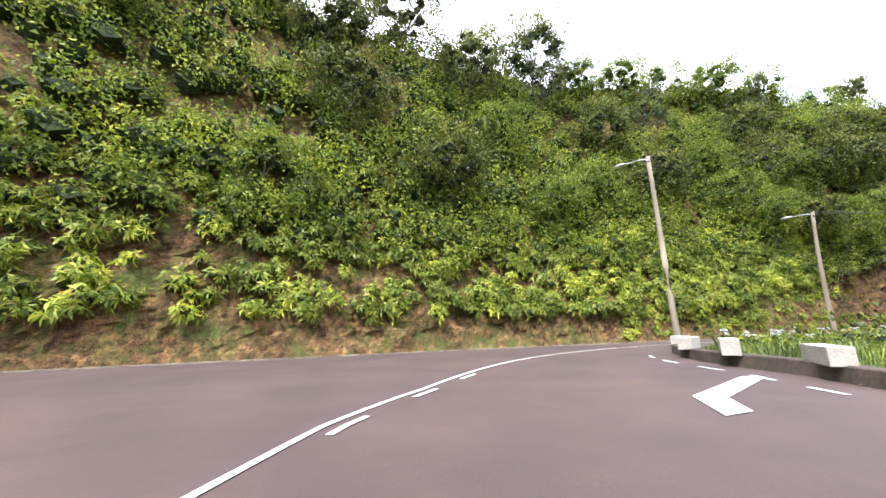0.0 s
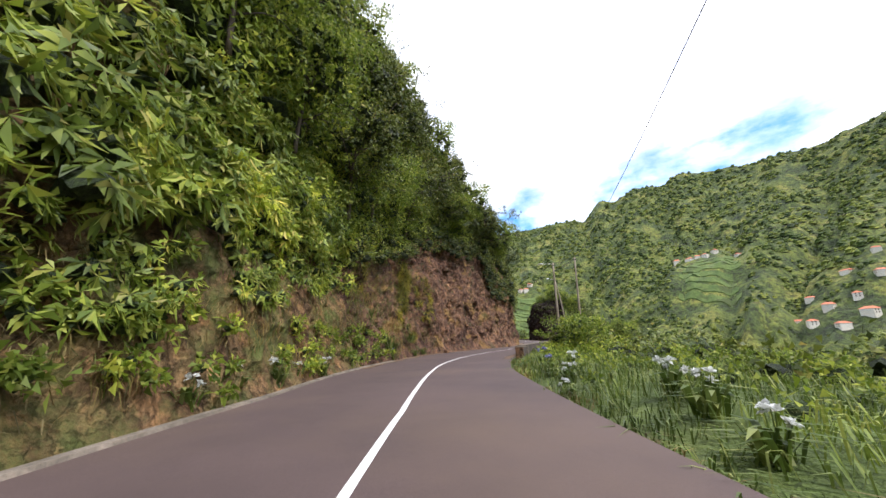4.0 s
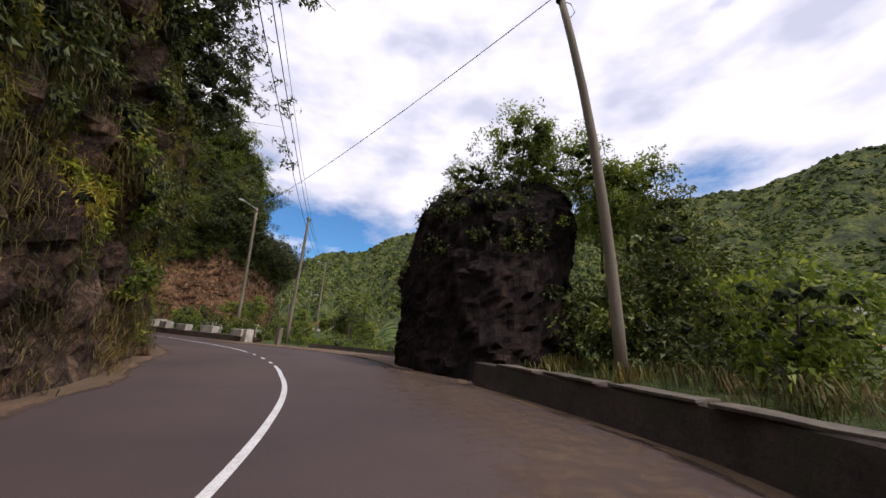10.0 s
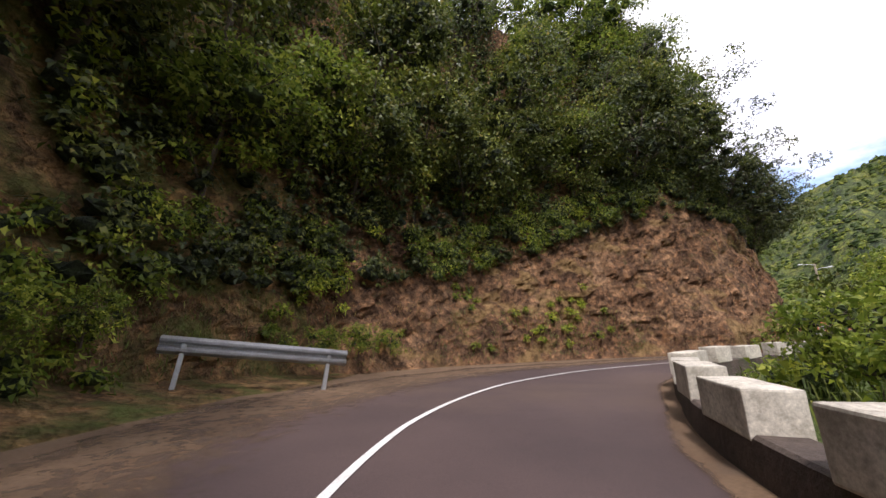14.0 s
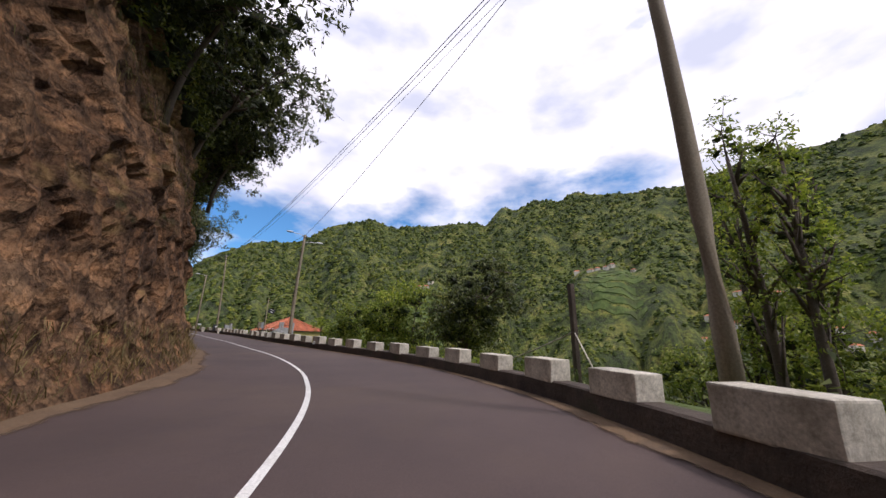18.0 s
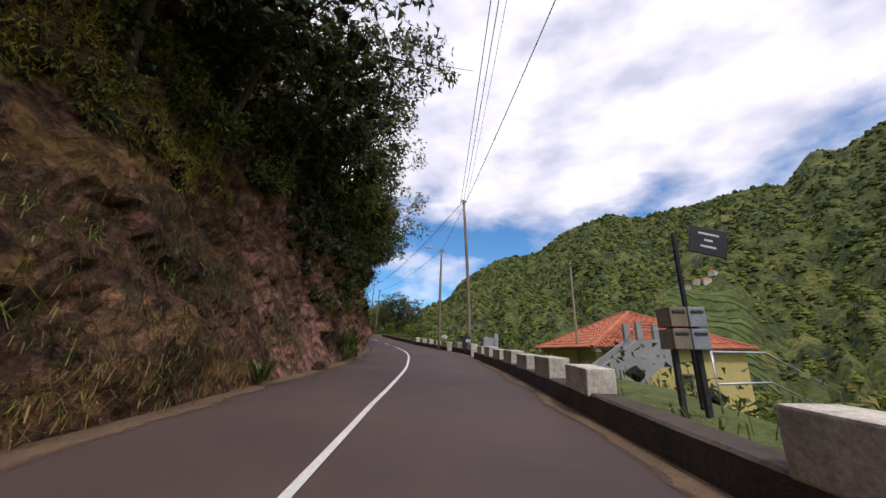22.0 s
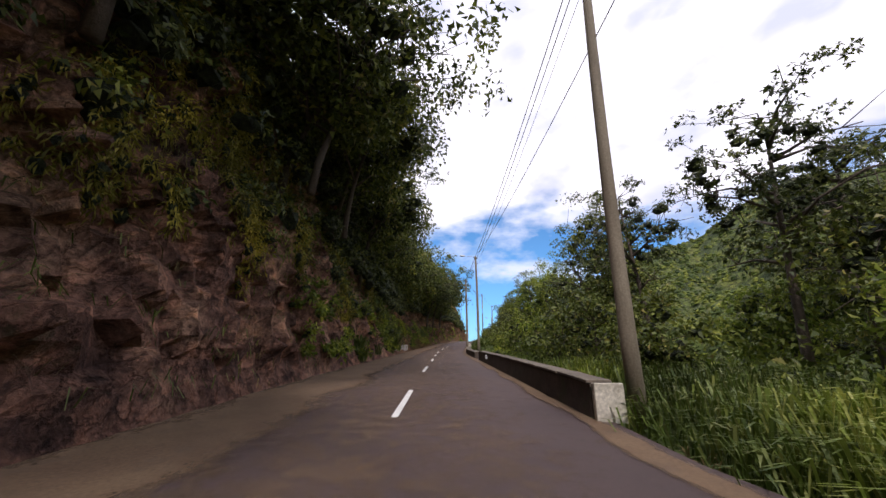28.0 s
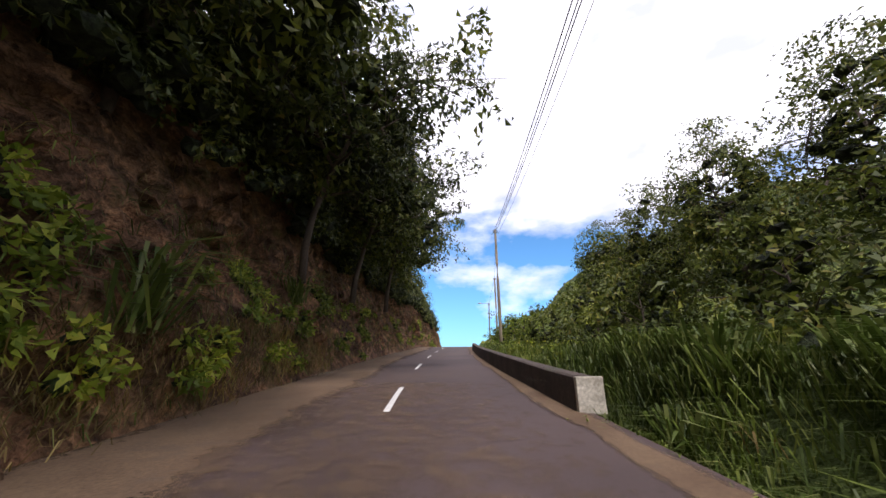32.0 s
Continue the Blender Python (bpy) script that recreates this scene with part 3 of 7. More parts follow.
def blades(roots, count, length, width, spread, lean=0.5, r=None):
    """Grass or strap leaves that rise and arch over: three triangles each."""
    r = r or rng
    c = np.repeat(np.asarray(roots), count, 0)
    k = len(c)
    c = c + r.normal(size=(k, 3)) * (spread, spread, 0.02)
    a = r.uniform(0, 2 * math.pi, k)
    h = np.stack([np.cos(a), np.sin(a), 0 * a], 1)
    w = np.stack([-np.sin(a), np.cos(a), 0 * a], 1) * width * r.uniform(0.6, 1.2, (k, 1))
    ln = length * r.uniform(0.5, 1.2, (k, 1))
    t = lean * r.uniform(0.3, 1.3, (k, 1))
    m = c + (h * t * 0.45 + (0, 0, 0.75)) * ln
    e = c + (h * t * 1.3 + (0, 0, 0.72)) * ln
    v = np.stack([c - w * 0.7, c + w * 0.7, m + w, m - w, e], 1).reshape(-1, 3)
    i = np.arange(k)[:, None] * 5
    f = np.concatenate([i + (0, 1, 2), i + (0, 2, 3), i + (3, 2, 4)], 1).reshape(-1, 3)
    return v, f


def strands(p, o, count, length, width, spread, r=None):
    """Hanging stems: narrow two-part ribbons that leave the rock and drop."""
    r = r or rng
    c = np.repeat(p, count, 0) + r.normal(size=(len(p) * count, 3)) * spread
    oo = np.repeat(o, count, 0)
    k = len(c)
    a = r.normal(size=(k, 3)) * (1, 1, 0)
    w = a / (np.linalg.norm(a, axis=1)[:, None] + 1e-9) * width
    ln = length * r.uniform(0.4, 1.3, (k, 1))
    m = c + oo * ln * 0.3 - (0, 0, 0.25) * ln + r.normal(size=(k, 3)) * 0.04
    e = m + oo * ln * 0.05 - (0, 0, 0.75) * ln + r.normal(size=(k, 3)) * 0.06
    v = np.stack([c - w * 0.6, c + w * 0.6, m + w, m - w, e], 1).reshape(-1, 3)
    i = np.arange(k)[:, None] * 5
    return v, np.concatenate([i + (0, 1, 2), i + (0, 2, 3), i + (3, 2, 4)], 1).reshape(-1, 3)


def stuff(name, made, material, label, category):
    vs, fs, k = [], [], 0
    for v, f in made:
        vs.append(v)
        fs.append(f + k)
        k += len(v)
    return tagged(new(name, mesh_of(name, np.concatenate(vs), np.concatenate(fs), material)), label, category, kind="stuff")


# ---- road ----
ss = np.arange(-60, 412, 1.0)
cols = np.linspace(0, 1, 12)
lat = left_edge(ss)[:, None] + 1.2 + (RIGHT(ss) - 0.25 - left_edge(ss) - 1.2)[:, None] * cols
pts = at(ss[:, None], lat, 0.0)
pts[..., 2] += 0.02 * fbm(pts, 3.0, 3)
road = sheet("road", pts, ASPHALT, "narrow worn reddish-grey asphalt mountain road", "road")


def strip(name, s0, s1, lat_of, w, material, lift=0.026, step=0.5, rag=0.0, parent=None, cover=1.0):
    s = np.arange(s0, s1 + 0.01, step) if s1 - s0 > step else np.array([s0, s1])
    q = lat_of(s)
    j = np.stack([s * 0, s, s * 0], -1)
    a = q + w / 2 + rag * (fbm(j, 2.0, 4, 3) - 0.5)
    b = q - w / 2 - rag * (fbm(j, 1.7, 4, 9) - 0.5)
    cols = np.linspace(0, 1, 5 if rag else 2)
    p = np.stack([at(s, a + (b - a) * k, lift) for k in cols], 1)
    me = mesh_of(name, p, grid_faces(len(s), len(cols)), material, True)
    if rag:
        me.attributes.new("cover", "FLOAT", "POINT").data.foreach_set("value", np.tile(np.array((0.0, 0.55, 0.75, 0.55, 0.0)) * cover, len(s)).astype(np.float32))
    ob = new(name, me)
    if parent:
        ob.parent = parent
    return ob


child(strip("centre_line", -30, 114.5, MID, 0.105, PAINT), road)
for k in range(3):
    child(strip("centre_dash", 115.2 + 1.5 * k, 116.0 + 1.5 * k, MID, 0.105, PAINT), road)
child(strip("centre_line", 119.5, 253, MID, 0.105, PAINT), road)
for k in range(18):
    child(strip("centre_dash", 256.0 + 8 * k, 259.2 + 8 * k, MID, 0.11, PAINT), road)
for k in range(3):
    child(strip("side_dash", 4.6 + 2.6 * k, 5.6 + 2.6 * k, lambda s: MID(s) - 0.3, 0.11, PAINT), road)
for k in range(5):
    child(strip("edge_dash", 9.5 + 2.1 * k, 10.6 + 2.1 * k, lambda s: RIGHT(s) + 1.2, 0.12, PAINT), road)
chev = bmesh.new()
for quad in (((8.5, -3.37), (12.25, -5.03), (12.25, -5.5), (8.5, -3.94)), ((8.5, -3.37), (8.5, -3.94), (7.0, -3.83), (6.5, -3.29))):
    chev.faces.new([chev.verts.new(at(s, l, 0.027)) for s, l in quad[::-1]])
bmesh.ops.remove_doubles(chev, verts=chev.verts, dist=1e-4)
bmesh.ops.recalc_face_normals(chev, faces=chev.faces)
part("chevron", chev, PAINT, road, "white painted chevron")
dust_l = strip("roadside_dust", 56, 410, lambda s: left_edge(s) - 0.1, 1.3, DUST, 0.025, 0.3, 0.9)
tagged(dust_l, "strip of brown dust and grit along the asphalt edge", "dust", kind="stuff")
dust_w = strip("roadside_dust", 286, 410, lambda s: left_edge(s) - 0.9, 2.6, DUST, 0.029, 0.3, 1.0)
tagged(dust_w, "film of pale brown sand washed over the road edge", "dust", kind="stuff")
dust_f = strip("roadside_dust", 284, 348, lambda s: 0.9 + 0 * s, 6.6, DUST, 0.0235, 0.4, 1.0, None, 0.34)
tagged(dust_f, "thin film of brown dust over the worn asphalt", "dust", kind="stuff")
dust_p = strip("roadside_dust", 278.5, 292, lambda s: RIGHT(s) + 0.6, 2.8, DUST, 0.027, 0.3, 1.0)
tagged(dust_p, "patch of bare brown earth and dry leaves beside the asphalt", "dust", kind="stuff")
dust_r = strip("roadside_dust", 62, 410, lambda s: RIGHT(s) + 0.12, 0.6, DUST, 0.025, 0.3, 0.5)
tagged(dust_r, "strip of brown dust and grit along the asphalt edge", "dust", kind="stuff")
dust_c = strip("roadside_dust", 136, 160, lambda s: left_edge(s) - 1.0, 3.4, DUST, 0.029, 0.3, 1.6)
tagged(dust_c, "wide patch of brown dust in the recess of the bend", "dust", kind="stuff")
dust_d = strip("roadside_dust", 133, 166, lambda s: (left_edge(s) + MID(s)) / 2 + 0.2, 4.6, DUST, 0.0235, 0.4, 1.0, None, 0.62)
tagged(dust_d, "thin brown dust drifted over the inner lane of the bend", "dust", kind="stuff")
dust_e = strip("roadside_dust", 92, 126, lambda s: RIGHT(s) + 1.6, 3.6, DUST, 0.0235, 0.4, 1.0, None, 0.4)
tagged(dust_e, "thin brown dust drifted over the lane beside the wall", "dust", kind="stuff")
dust_b = strip("roadside_dust", 113, 128, lambda s: RIGHT(s) + 1.0, 4.2, DUST, 0.029, 0.4, 1.2)
tagged(dust_b, "dusty lay-by of bare brown earth beside the asphalt", "dust", kind="stuff")
kerb_s = np.arange(-20, 62, 0.5)
kp = np.stack([at(kerb_s, left_edge(kerb_s) + o, z) for o, z in ((-0.25, 0.0), (-0.23, 0.06), (-0.1, 0.07), (-0.08, 0.0))], 1)
sheet("kerb", kp, COPING, "low pale concrete kerb at the foot of the bank", "kerb", smooth=False)

# ---- left side: banks and cliffs ----
FACE = knots(-60, 2.0, 36, 2.3, 44, 3.4, 51, 4.8, 57, 6.0, 65, 8.5, 73, 11.5, 94, 11.5, 108, 10.0, 130, 9.0, 137, 4.5, 142, 2.6, 147, 3.4, 153, 5.4, 157, 7.0, 160, 8.6, 164, 10.4, 168, 11.0, 174, 10.4, 196, 9.5, 204, 11.0, 217, 10.5, 224, 7.0, 232, 6.0, 246, 6.5, 262, 7.5, 300, 7.0, 318, 5.2, 345, 4.8, 420, 4.8)
LEAN = knots(-60, 0.35, 45, 0.36, 60, 0.24, 70, 0.2, 96, 0.16, 108, 0.08, 132, 0.1, 140, 0.34, 156, 0.26, 164, 0.16, 172, 0.16, 196, 0.14, 206, 0.42, 224, 0.36, 234, 0.2, 262, 0.14, 300, 0.18, 320, 0.3, 420, 0.3)
ROUGH = knots(-60, 0.5, 50, 0.55, 64, 0.95, 90, 0.95, 110, 1.2, 140, 0.5, 160, 0.7, 170, 0.6, 200, 0.7, 210, 0.6, 235, 0.9, 262, 1.2, 300, 1.1, 320, 0.7, 420, 0.7)
UPPER = knots(-60, 0.4, 36, 0.4, 48, 0.3, 60, 0.2, 78, 0.24, 96, 0.4, 130, 0.4, 138, 0.34, 145, 0.28, 155, 0.18, 172, 0.16, 182, 0.4, 420, 0.4)
CSTEP = 0.2
cs = np.arange(-46, 408, CSTEP)
zz = np.concatenate([np.arange(-0.3, 10.0, 0.19), np.arange(10.0, 20.0, 0.7), np.arange(20, 36.1, 2.0)])


def face_lat(s, z):
    """How far the bank has drawn back at height z."""
    h = FACE(s)
    toe = 0.55 * np.minimum(z, 0.7)
    return left_edge(s) + toe + LEAN(s) * np.clip(z - 0.7, 0, None) + np.clip(z - h, 0, None) * (UPPER(s) - LEAN(s))


CREST = knots(-60, 36, 56, 34, 68, 32, 80, 26, 92, 20, 108, 19, 132, 18, 138, 26, 146, 32, 156, 33, 168, 32, 176, 26, 184, 18, 200, 16, 420, 14)
cg, zg = np.meshgrid(cs, zz, indexing="ij")
zg = np.where(zg > 10, 10 + (zg - 10) * (CREST(cg) - 10) / 26.0, zg)
flat = at(cg, face_lat(cg, zg), zg)
amp = ROUGH(cg) * np.clip(zg / 1.2, 0.12, 1)
CHUNK = knots(-60, 1.0, 60, 1.0, 66, 0.9, 104, 0.9, 138, 1.0, 228, 1.0, 240, 1.25, 312, 1.25, 322, 1.0, 420, 1.0)
push = amp * (1.5 * (fbm(flat, 5.0, 3, 1) - 0.5) + 0.55 * CHUNK(cg) * (facets(flat * (1, 1, 0.6), 1.2, 2) - 0.5) + 0.34 * CHUNK(cg) * (facets(flat * (1, 1, 0.8), 0.55, 4) - 0.5) + 0.75 * (fbm(flat, 1.6, 5, 5) - 0.5))
push -= 0.7 * amp * np.clip(fbm(flat, 2.4, 3, 8) - 0.62, 0, 1) * -6 * (zg > 1.5)
cliff = at(cg, face_lat(cg, zg) + push, zg + 0.25 * amp * (fbm(flat, 1.1, 2, 11) - 0.5) * (zg > 0.3))
ends = [(-46, 57, "earth_bank", EARTH, "steep brown rooty earth bank under dense shrubs"), (57, 103, "rock_cliff", ROCK_BROWN, "tall fractured brown rock face beside the road"),
        (103, 138, "mossy_cliff", ROCK_DARK, "dark mossy rock face hung with plants"), (138, 147, "gully_bank", EARTH, "low earth bank in the recess of the bend"),
        (147, 199, "red_cliff", ROCK_RED, "sheer reddish-brown tuff cliff"), (199, 226, "grassy_cliff", ROCK_BROWN, "sloping brown earth and rock face with dry grass"),
        (226, 322, "shaded_cliff", ROCK_SHADE, "dark rough rock face in the shade of trees"), (322, 408, "crest_bank", EARTH_RED, "low brown earth bank near the crest")]
for a, b, nm, mt, lb in ends:
    i0, i1 = int(round((a + 46) / CSTEP)), min(int(round((b + 46) / CSTEP)), len(cs) - 1)
    sheet(nm, cliff[i0:i1 + 1], mt, lb, "cliff", smooth=False)


def on_cliff(s, z):
    """Points on the cliff's real surface and a rough outward way."""
    i = np.clip(((np.asarray(s) + 46) / CSTEP).astype(int), 0, len(cs) - 2)
    z = np.where(z > 10, 10 + (z - 10) * 26.0 / (CREST(s) - 10), z)
    j = np.clip(np.searchsorted(zz, z) - 1, 0, len(zz) - 2)
    p = cliff[i, j] + (cliff[i + 1, j + 1] - cliff[i, j]) * rng.uniform(0, 1, (len(i), 1))
    o = at(s, -1.0, 0) - at(s, 0.0, 0)
    o[:, 2] = 0.25
    return p, o / np.linalg.norm(o, axis=1)[:, None]


ag_s, ag_w = np.meshgrid(np.arange(137.5, 149.6, 0.25), np.linspace(0, 1, 22), indexing="ij")
AP_IN = knots(137.5, 5.6, 140, 5.4, 143, 5.7, 146, 6.3, 149.5, 9.0)
AP_H = knots(137.5, 1.3, 140, 1.2, 143, 0.75, 146, 0.45, 149.5, 0.05)
ag_l = AP_IN(ag_s) + (left_edge(ag_s) + 1.6 - AP_IN(ag_s)) * ag_w
ag_p = at(ag_s, ag_l, 0.0)
ag_p[..., 2] += -0.06 + (AP_H(ag_s) + 0.1) * ag_w ** 1.2 + 0.16 * (fbm(ag_p, 0.9, 4, 91) - 0.5) * np.minimum(1, ag_w * 5)
sheet("earth_apron", ag_p, EARTH, "sloping apron of orange-brown earth in the recess of the bend", "ground")

# ---- ground: the slope below the road, the valley and the mountains across it, one sheet ----
RIDGE = knots(-180, 250, -120, 120, -60, 120, 0, 60, 36, 0, 43, 60, 49, 128, 52, 155, 57, 220, 60, 251, 67, 286, 72, 330, 77, 354, 82, 328, 89, 350, 95, 365, 97, 352, 99.5, 400, 102, 392, 105, 428, 109, 415, 111.5, 438, 116, 426, 120, 413, 127, 400, 136, 428, 148, 409, 156, 398, 165, 360, 180, 250)
HUB = np.array((150.0, 60.0))
road_s = np.arange(-60, 412, 1.0)
road_p = at(road_s, 0.0, 0.0)
SHELF = knots(-60, 26, 0, 20, 30, 12, 60, 8, 66, 6, 90, 4, 108, 5, 112, 12, 124, 12, 128, 8, 150, 6, 170, 3, 225, 3.0, 228, 3.0, 250, 3.0, 262, 5, 300, 6, 420, 8)
BERM = knots(-60, 0.25, 22, 0.25, 30, 0.05, 60, 0.05, 70, 0.45, 110, 0.6, 113, 0.0, 126, 0.0, 130, 0.2, 170, 0.1, 260, 0.1, 300, 0.15, 322, 0.2, 328, 0.8, 346, 0.8, 350, 0.3, 420, 0.3)


HILL_Z = np.arange(0.0, 37.0, 1.0)


def terrain(x, y):
    p = np.stack([x, y, 0 * x], -1).reshape(-1, 3)
    z = np.empty(len(p))
    for k in range(0, len(p), 4000):
        q = p[k:k + 4000]
        d = ((q[:, None, :2] - road_p[None, :, :2]) ** 2).sum(-1)
        j = d.argmin(1)
        dist = np.sqrt(d[np.arange(len(q)), j])
        s = road_s[j]
        t = at(s, 1.0, 0) - at(s, 0.0, 0)
        side = np.sign(((q - road_p[j])[:, :2] * t[:, :2]).sum(-1))
        gap = np.clip(dist + RIGHT(s), 0, None)
        bump = fbm(q, 9.0, 4, 21) - 0.5
        out = np.clip(gap - SHELF(s), 0, None)
        right = road_p[j, 2] - 0.3 + (BERM(s) + 0.3) * np.clip((gap - 0.8) / 1.0, 0, 1) + np.clip(gap / 3, 0, 1) * 0.35 * bump - 0.62 * out + np.minimum(out * 0.16, 3.0) * bump * 2
        lats = face_lat(s[:, None], HILL_Z[None]) + 3.0
        inner = np.clip((396 - s) / 8, 0, 1)
        hill = np.minimum((lats < dist[:, None]).sum(1) - 2.0, CREST(s) - 1.5) * inner
        over = np.clip(dist - face_lat(s, CREST(s)) - 3.0, 0, 160) * inner
        z[k:k + 4000] = np.where(side > 0, road_p[j, 2] - 0.4 + np.clip(hill, 0, None) + 0.25 * over + np.clip(over / 8, 0, 1) * 4 * bump, right)
    r = np.hypot(p[:, 0] - HUB[0], p[:, 1] - HUB[1])
    ang = np.degrees(np.arctan2(p[:, 0] - HUB[0], p[:, 1] - HUB[1]))
    u = np.clip((r - 170) / 880.0, 0, 1.5)
    spur = fbm(p, 260.0, 5, 31) - 0.5
    top = RIDGE(ang) * 1.05 + 34 * (fbm(np.stack([ang, 0 * ang, 0 * ang], -1), 4.0, 5, 33) - 0.5) * (RIDGE(ang) > 60)
    u2 = np.minimum(u, 1)
    far = -70 + (top + 70) * (0.62 * u2**1.15 + 0.38 * u2**2.6) + spur * 150 * np.clip(top / 300, 0, 1) * np.sin(math.pi * u2) ** 0.8 - np.clip(u - 1, 0, 1) * 300
    far += (fbm(p, 40.0, 4, 41) - 0.5) * 26 * np.clip(u * 3, 0, 1)
    wind = 60 * (fbm(p, 180.0, 3, 45) - 0.5)
    cut = np.abs(2 * lump(np.stack([np.radians(ang) * 900 + wind, 0.22 * r, 0 * r], -1), 95.0, 46) - 1) + 0.5 * np.abs(2 * lump(np.stack([np.radians(ang) * 900 + wind, 0.3 * r, 0 * r], -1), 42.0, 47) - 1)
    calm = 1 - np.maximum.reduce([np.exp(-(((ang - a) / 6.5) ** 2) - ((r - b) / 150) ** 2) for a, b in ((85.5, 530), (74, 440), (116, 580), (134, 480))])
    far += (cut - 0.75) * 62 * calm * np.clip(top / 300, 0, 1) * np.sin(math.pi * np.clip(u2, 0, 1)) ** 0.7
    return np.maximum(z, far).reshape(x.shape)


gx, gy = np.meshgrid(np.arange(-110, 412, 2.0), np.arange(-190, 312, 2.0), indexing="ij")
gz = terrain(gx, gy)
gpts = np.stack([gx, gy, gz], -1)
gf = grid_faces(*gx.shape)
mid = gpts.reshape(-1, 3)[gf].mean(1)
keep = np.hypot(mid[:, 0] - HUB[0], mid[:, 1] - HUB[1]) < 246
rr = np.concatenate([np.arange(243, 420, 6.0), np.arange(420, 1300, 9.0), np.arange(1300, 3200, 190.0)])
aa = np.radians(np.concatenate([np.arange(-180, 36, 3.0), np.arange(36, 170, 0.75), np.arange(170, 181, 2.0)]))
aa[-1] = math.pi
ra, ta = np.meshgrid(rr, aa, indexing="ij")
fx, fy = HUB[0] + ra * np.sin(ta), HUB[1] + ra * np.cos(ta)
fz = terrain(fx, fy)
fpts = np.stack([fx, fy, fz], -1)
FOREST = surface("wooded_slope", [(0.36, (0.021, 0.032, 0.006)), (0.47, (0.045, 0.062, 0.009)), (0.55, (0.08, 0.094, 0.013)), (0.66, (0.14, 0.132, 0.024))], 0.03, 0.2, 0.95, 1.0, 3.0, patch=(0.085, 0.104, 0.016), patch_at=(0.56, 0.7), patch_scale=0.014, punch=0.15)
nv = gx.size
gv = np.concatenate([gpts.reshape(-1, 3), fpts.reshape(-1, 3)])
ff = grid_faces(*fx.shape) + nv
gfk = gf[keep]
tagged(new("ground", mesh_of("ground", gv, np.concatenate([gfk, ff]), [GRASSLAND, FOREST], True, np.concatenate([np.zeros(len(gfk)), np.ones(len(ff))]))),
       "grassy slope below the road falling to a valley with wooded mountains beyond", "ground", kind="structure")


def ground_z(x, y):
    return terrain(np.array([[float(x)]]), np.array([[float(y)]]))[0, 0]


# ---- parapets on the valley side ----
def parapet(s0, s1, h, w, label, material=WALLSTONE, cap=None, lat_of=RIGHT):
    s = np.arange(s0, s1 + 0.01, 0.5)
    q = lat_of(s)
    j = np.stack([s, s * 0, s * 0], -1)
    hh = h + 0.05 * (fbm(j, 3.0, 3, 5) - 0.5)
    ring = [(0.03, -0.2), (0.0, 0.25), (-0.01, h), (-0.05, h + 0.03), (-w + 0.05, h + 0.03), (-w, h), (-w, -0.6)]
    p = np.stack([at(s, q + o + 0.02 * (fbm(j + k, 0.8, 2, 6) - 0.5), z * hh / h if z > 0 else z) for k, (o, z) in enumerate(ring)], 1)
    me = mesh_of("parapet_wall", p, grid_faces(len(s), len(ring)), material)
    bm = bmesh.new()
    bm.from_mesh(me)
    n = len(ring)
    bm.verts.ensure_lookup_table()
    bm.faces.new([bm.verts[i] for i in range(n)])
    bm.faces.new([bm.verts[len(s) * n - n + i] for i in range(n)][::-1])
    bmesh.ops.recalc_face_normals(bm, faces=bm.faces)
    bm.to_mesh(me)
    bm.free()
    me.materials.clear()
    me.materials.append(material)
    ob = tagged(new("parapet_wall", me), label, "wall")
    if cap:
        for k in range(int((s1 - s0) / 1.6)):
            a = s0 + 0.05 + 1.6 * k
            m = stand_sloped(a + 0.77, float(lat_of(a + 0.77)) - w / 2, h + 0.02, (k * 37 % 7 - 3) * 0.5)
            o = part("coping_slab", box(-0.79, 0.79, -w / 2 - 0.015, w / 2 + 0.015, 0, 0.05, 0.014, 0.02, k), COPING, ob)
            o.matrix_basis = m
    return ob


block_mesh = []
for k in range(4):
    bm = box(-0.58, 0.58, -0.24, 0.24, 0, 0.46, 0.025, 0.012, k)
    me = bpy.data.meshes.new("block")
    bm.to_mesh(me)
    bm.free()
    me.materials.append(WHITEWASH)
    block_mesh.append(me)


grey_mesh = []
for me in block_mesh:
    me = me.copy()
    me.materials.clear()
    me.materials.append(CONCRETE)
    grey_mesh.append(me)


def blocks(wall, positions, h, length=1.0, lat_of=RIGHT, meshes=None):
    for k, s in enumerate(positions):
        o = new("block", (meshes or block_mesh)[(k * 7 + int(s)) % 4])
        o.parent = wall
        o.matrix_basis = stand_sloped(s, float(lat_of(s)) - 0.24, h - 0.02, (hashed(np.array([s * 10]))[0] - 0.5) * 5) @ Matrix.Diagonal((length, 1, 0.95 + 0.1 * (k % 2), 1))


w_start = parapet(6.0, 22.0, 0.36, 0.42, "low dark concrete kerb wall with pale blocks on top")
blocks(w_start, (12.5, 15.8, 18.7), 0.36, 1.25, meshes=grey_mesh)
for s in (21.8,):
    o = part("pedestal", box(-0.35, 0.35, -0.3, 0.3, 0, 0.4, 0.03, 0.015, 3), CONCRETE, w_start)
    o.matrix_basis = stand(s, float(RIGHT(s)) - 0.25, 0.34)
parapet(66.6, 111.0, 0.62, 0.4, "dark stained roadside retaining wall with a worn concrete top", cap=True)
wing = thing("wing_wall", stand(66.35, -2.42, 0.0, 2.0), "short stone wing wall with a pale flat top at the end of the parapet", "wall")
part("wall_body", box(-1.75, 0.0, -0.26, 0.26, -0.8, 0.58, 0.04, 0.03, 4), WALLSTONE, wing)
part("coping_slab", box(-1.78, 0.02, -0.28, 0.28, 0.56, 0.64, 0.02, 0.025, 5), COPING, wing)
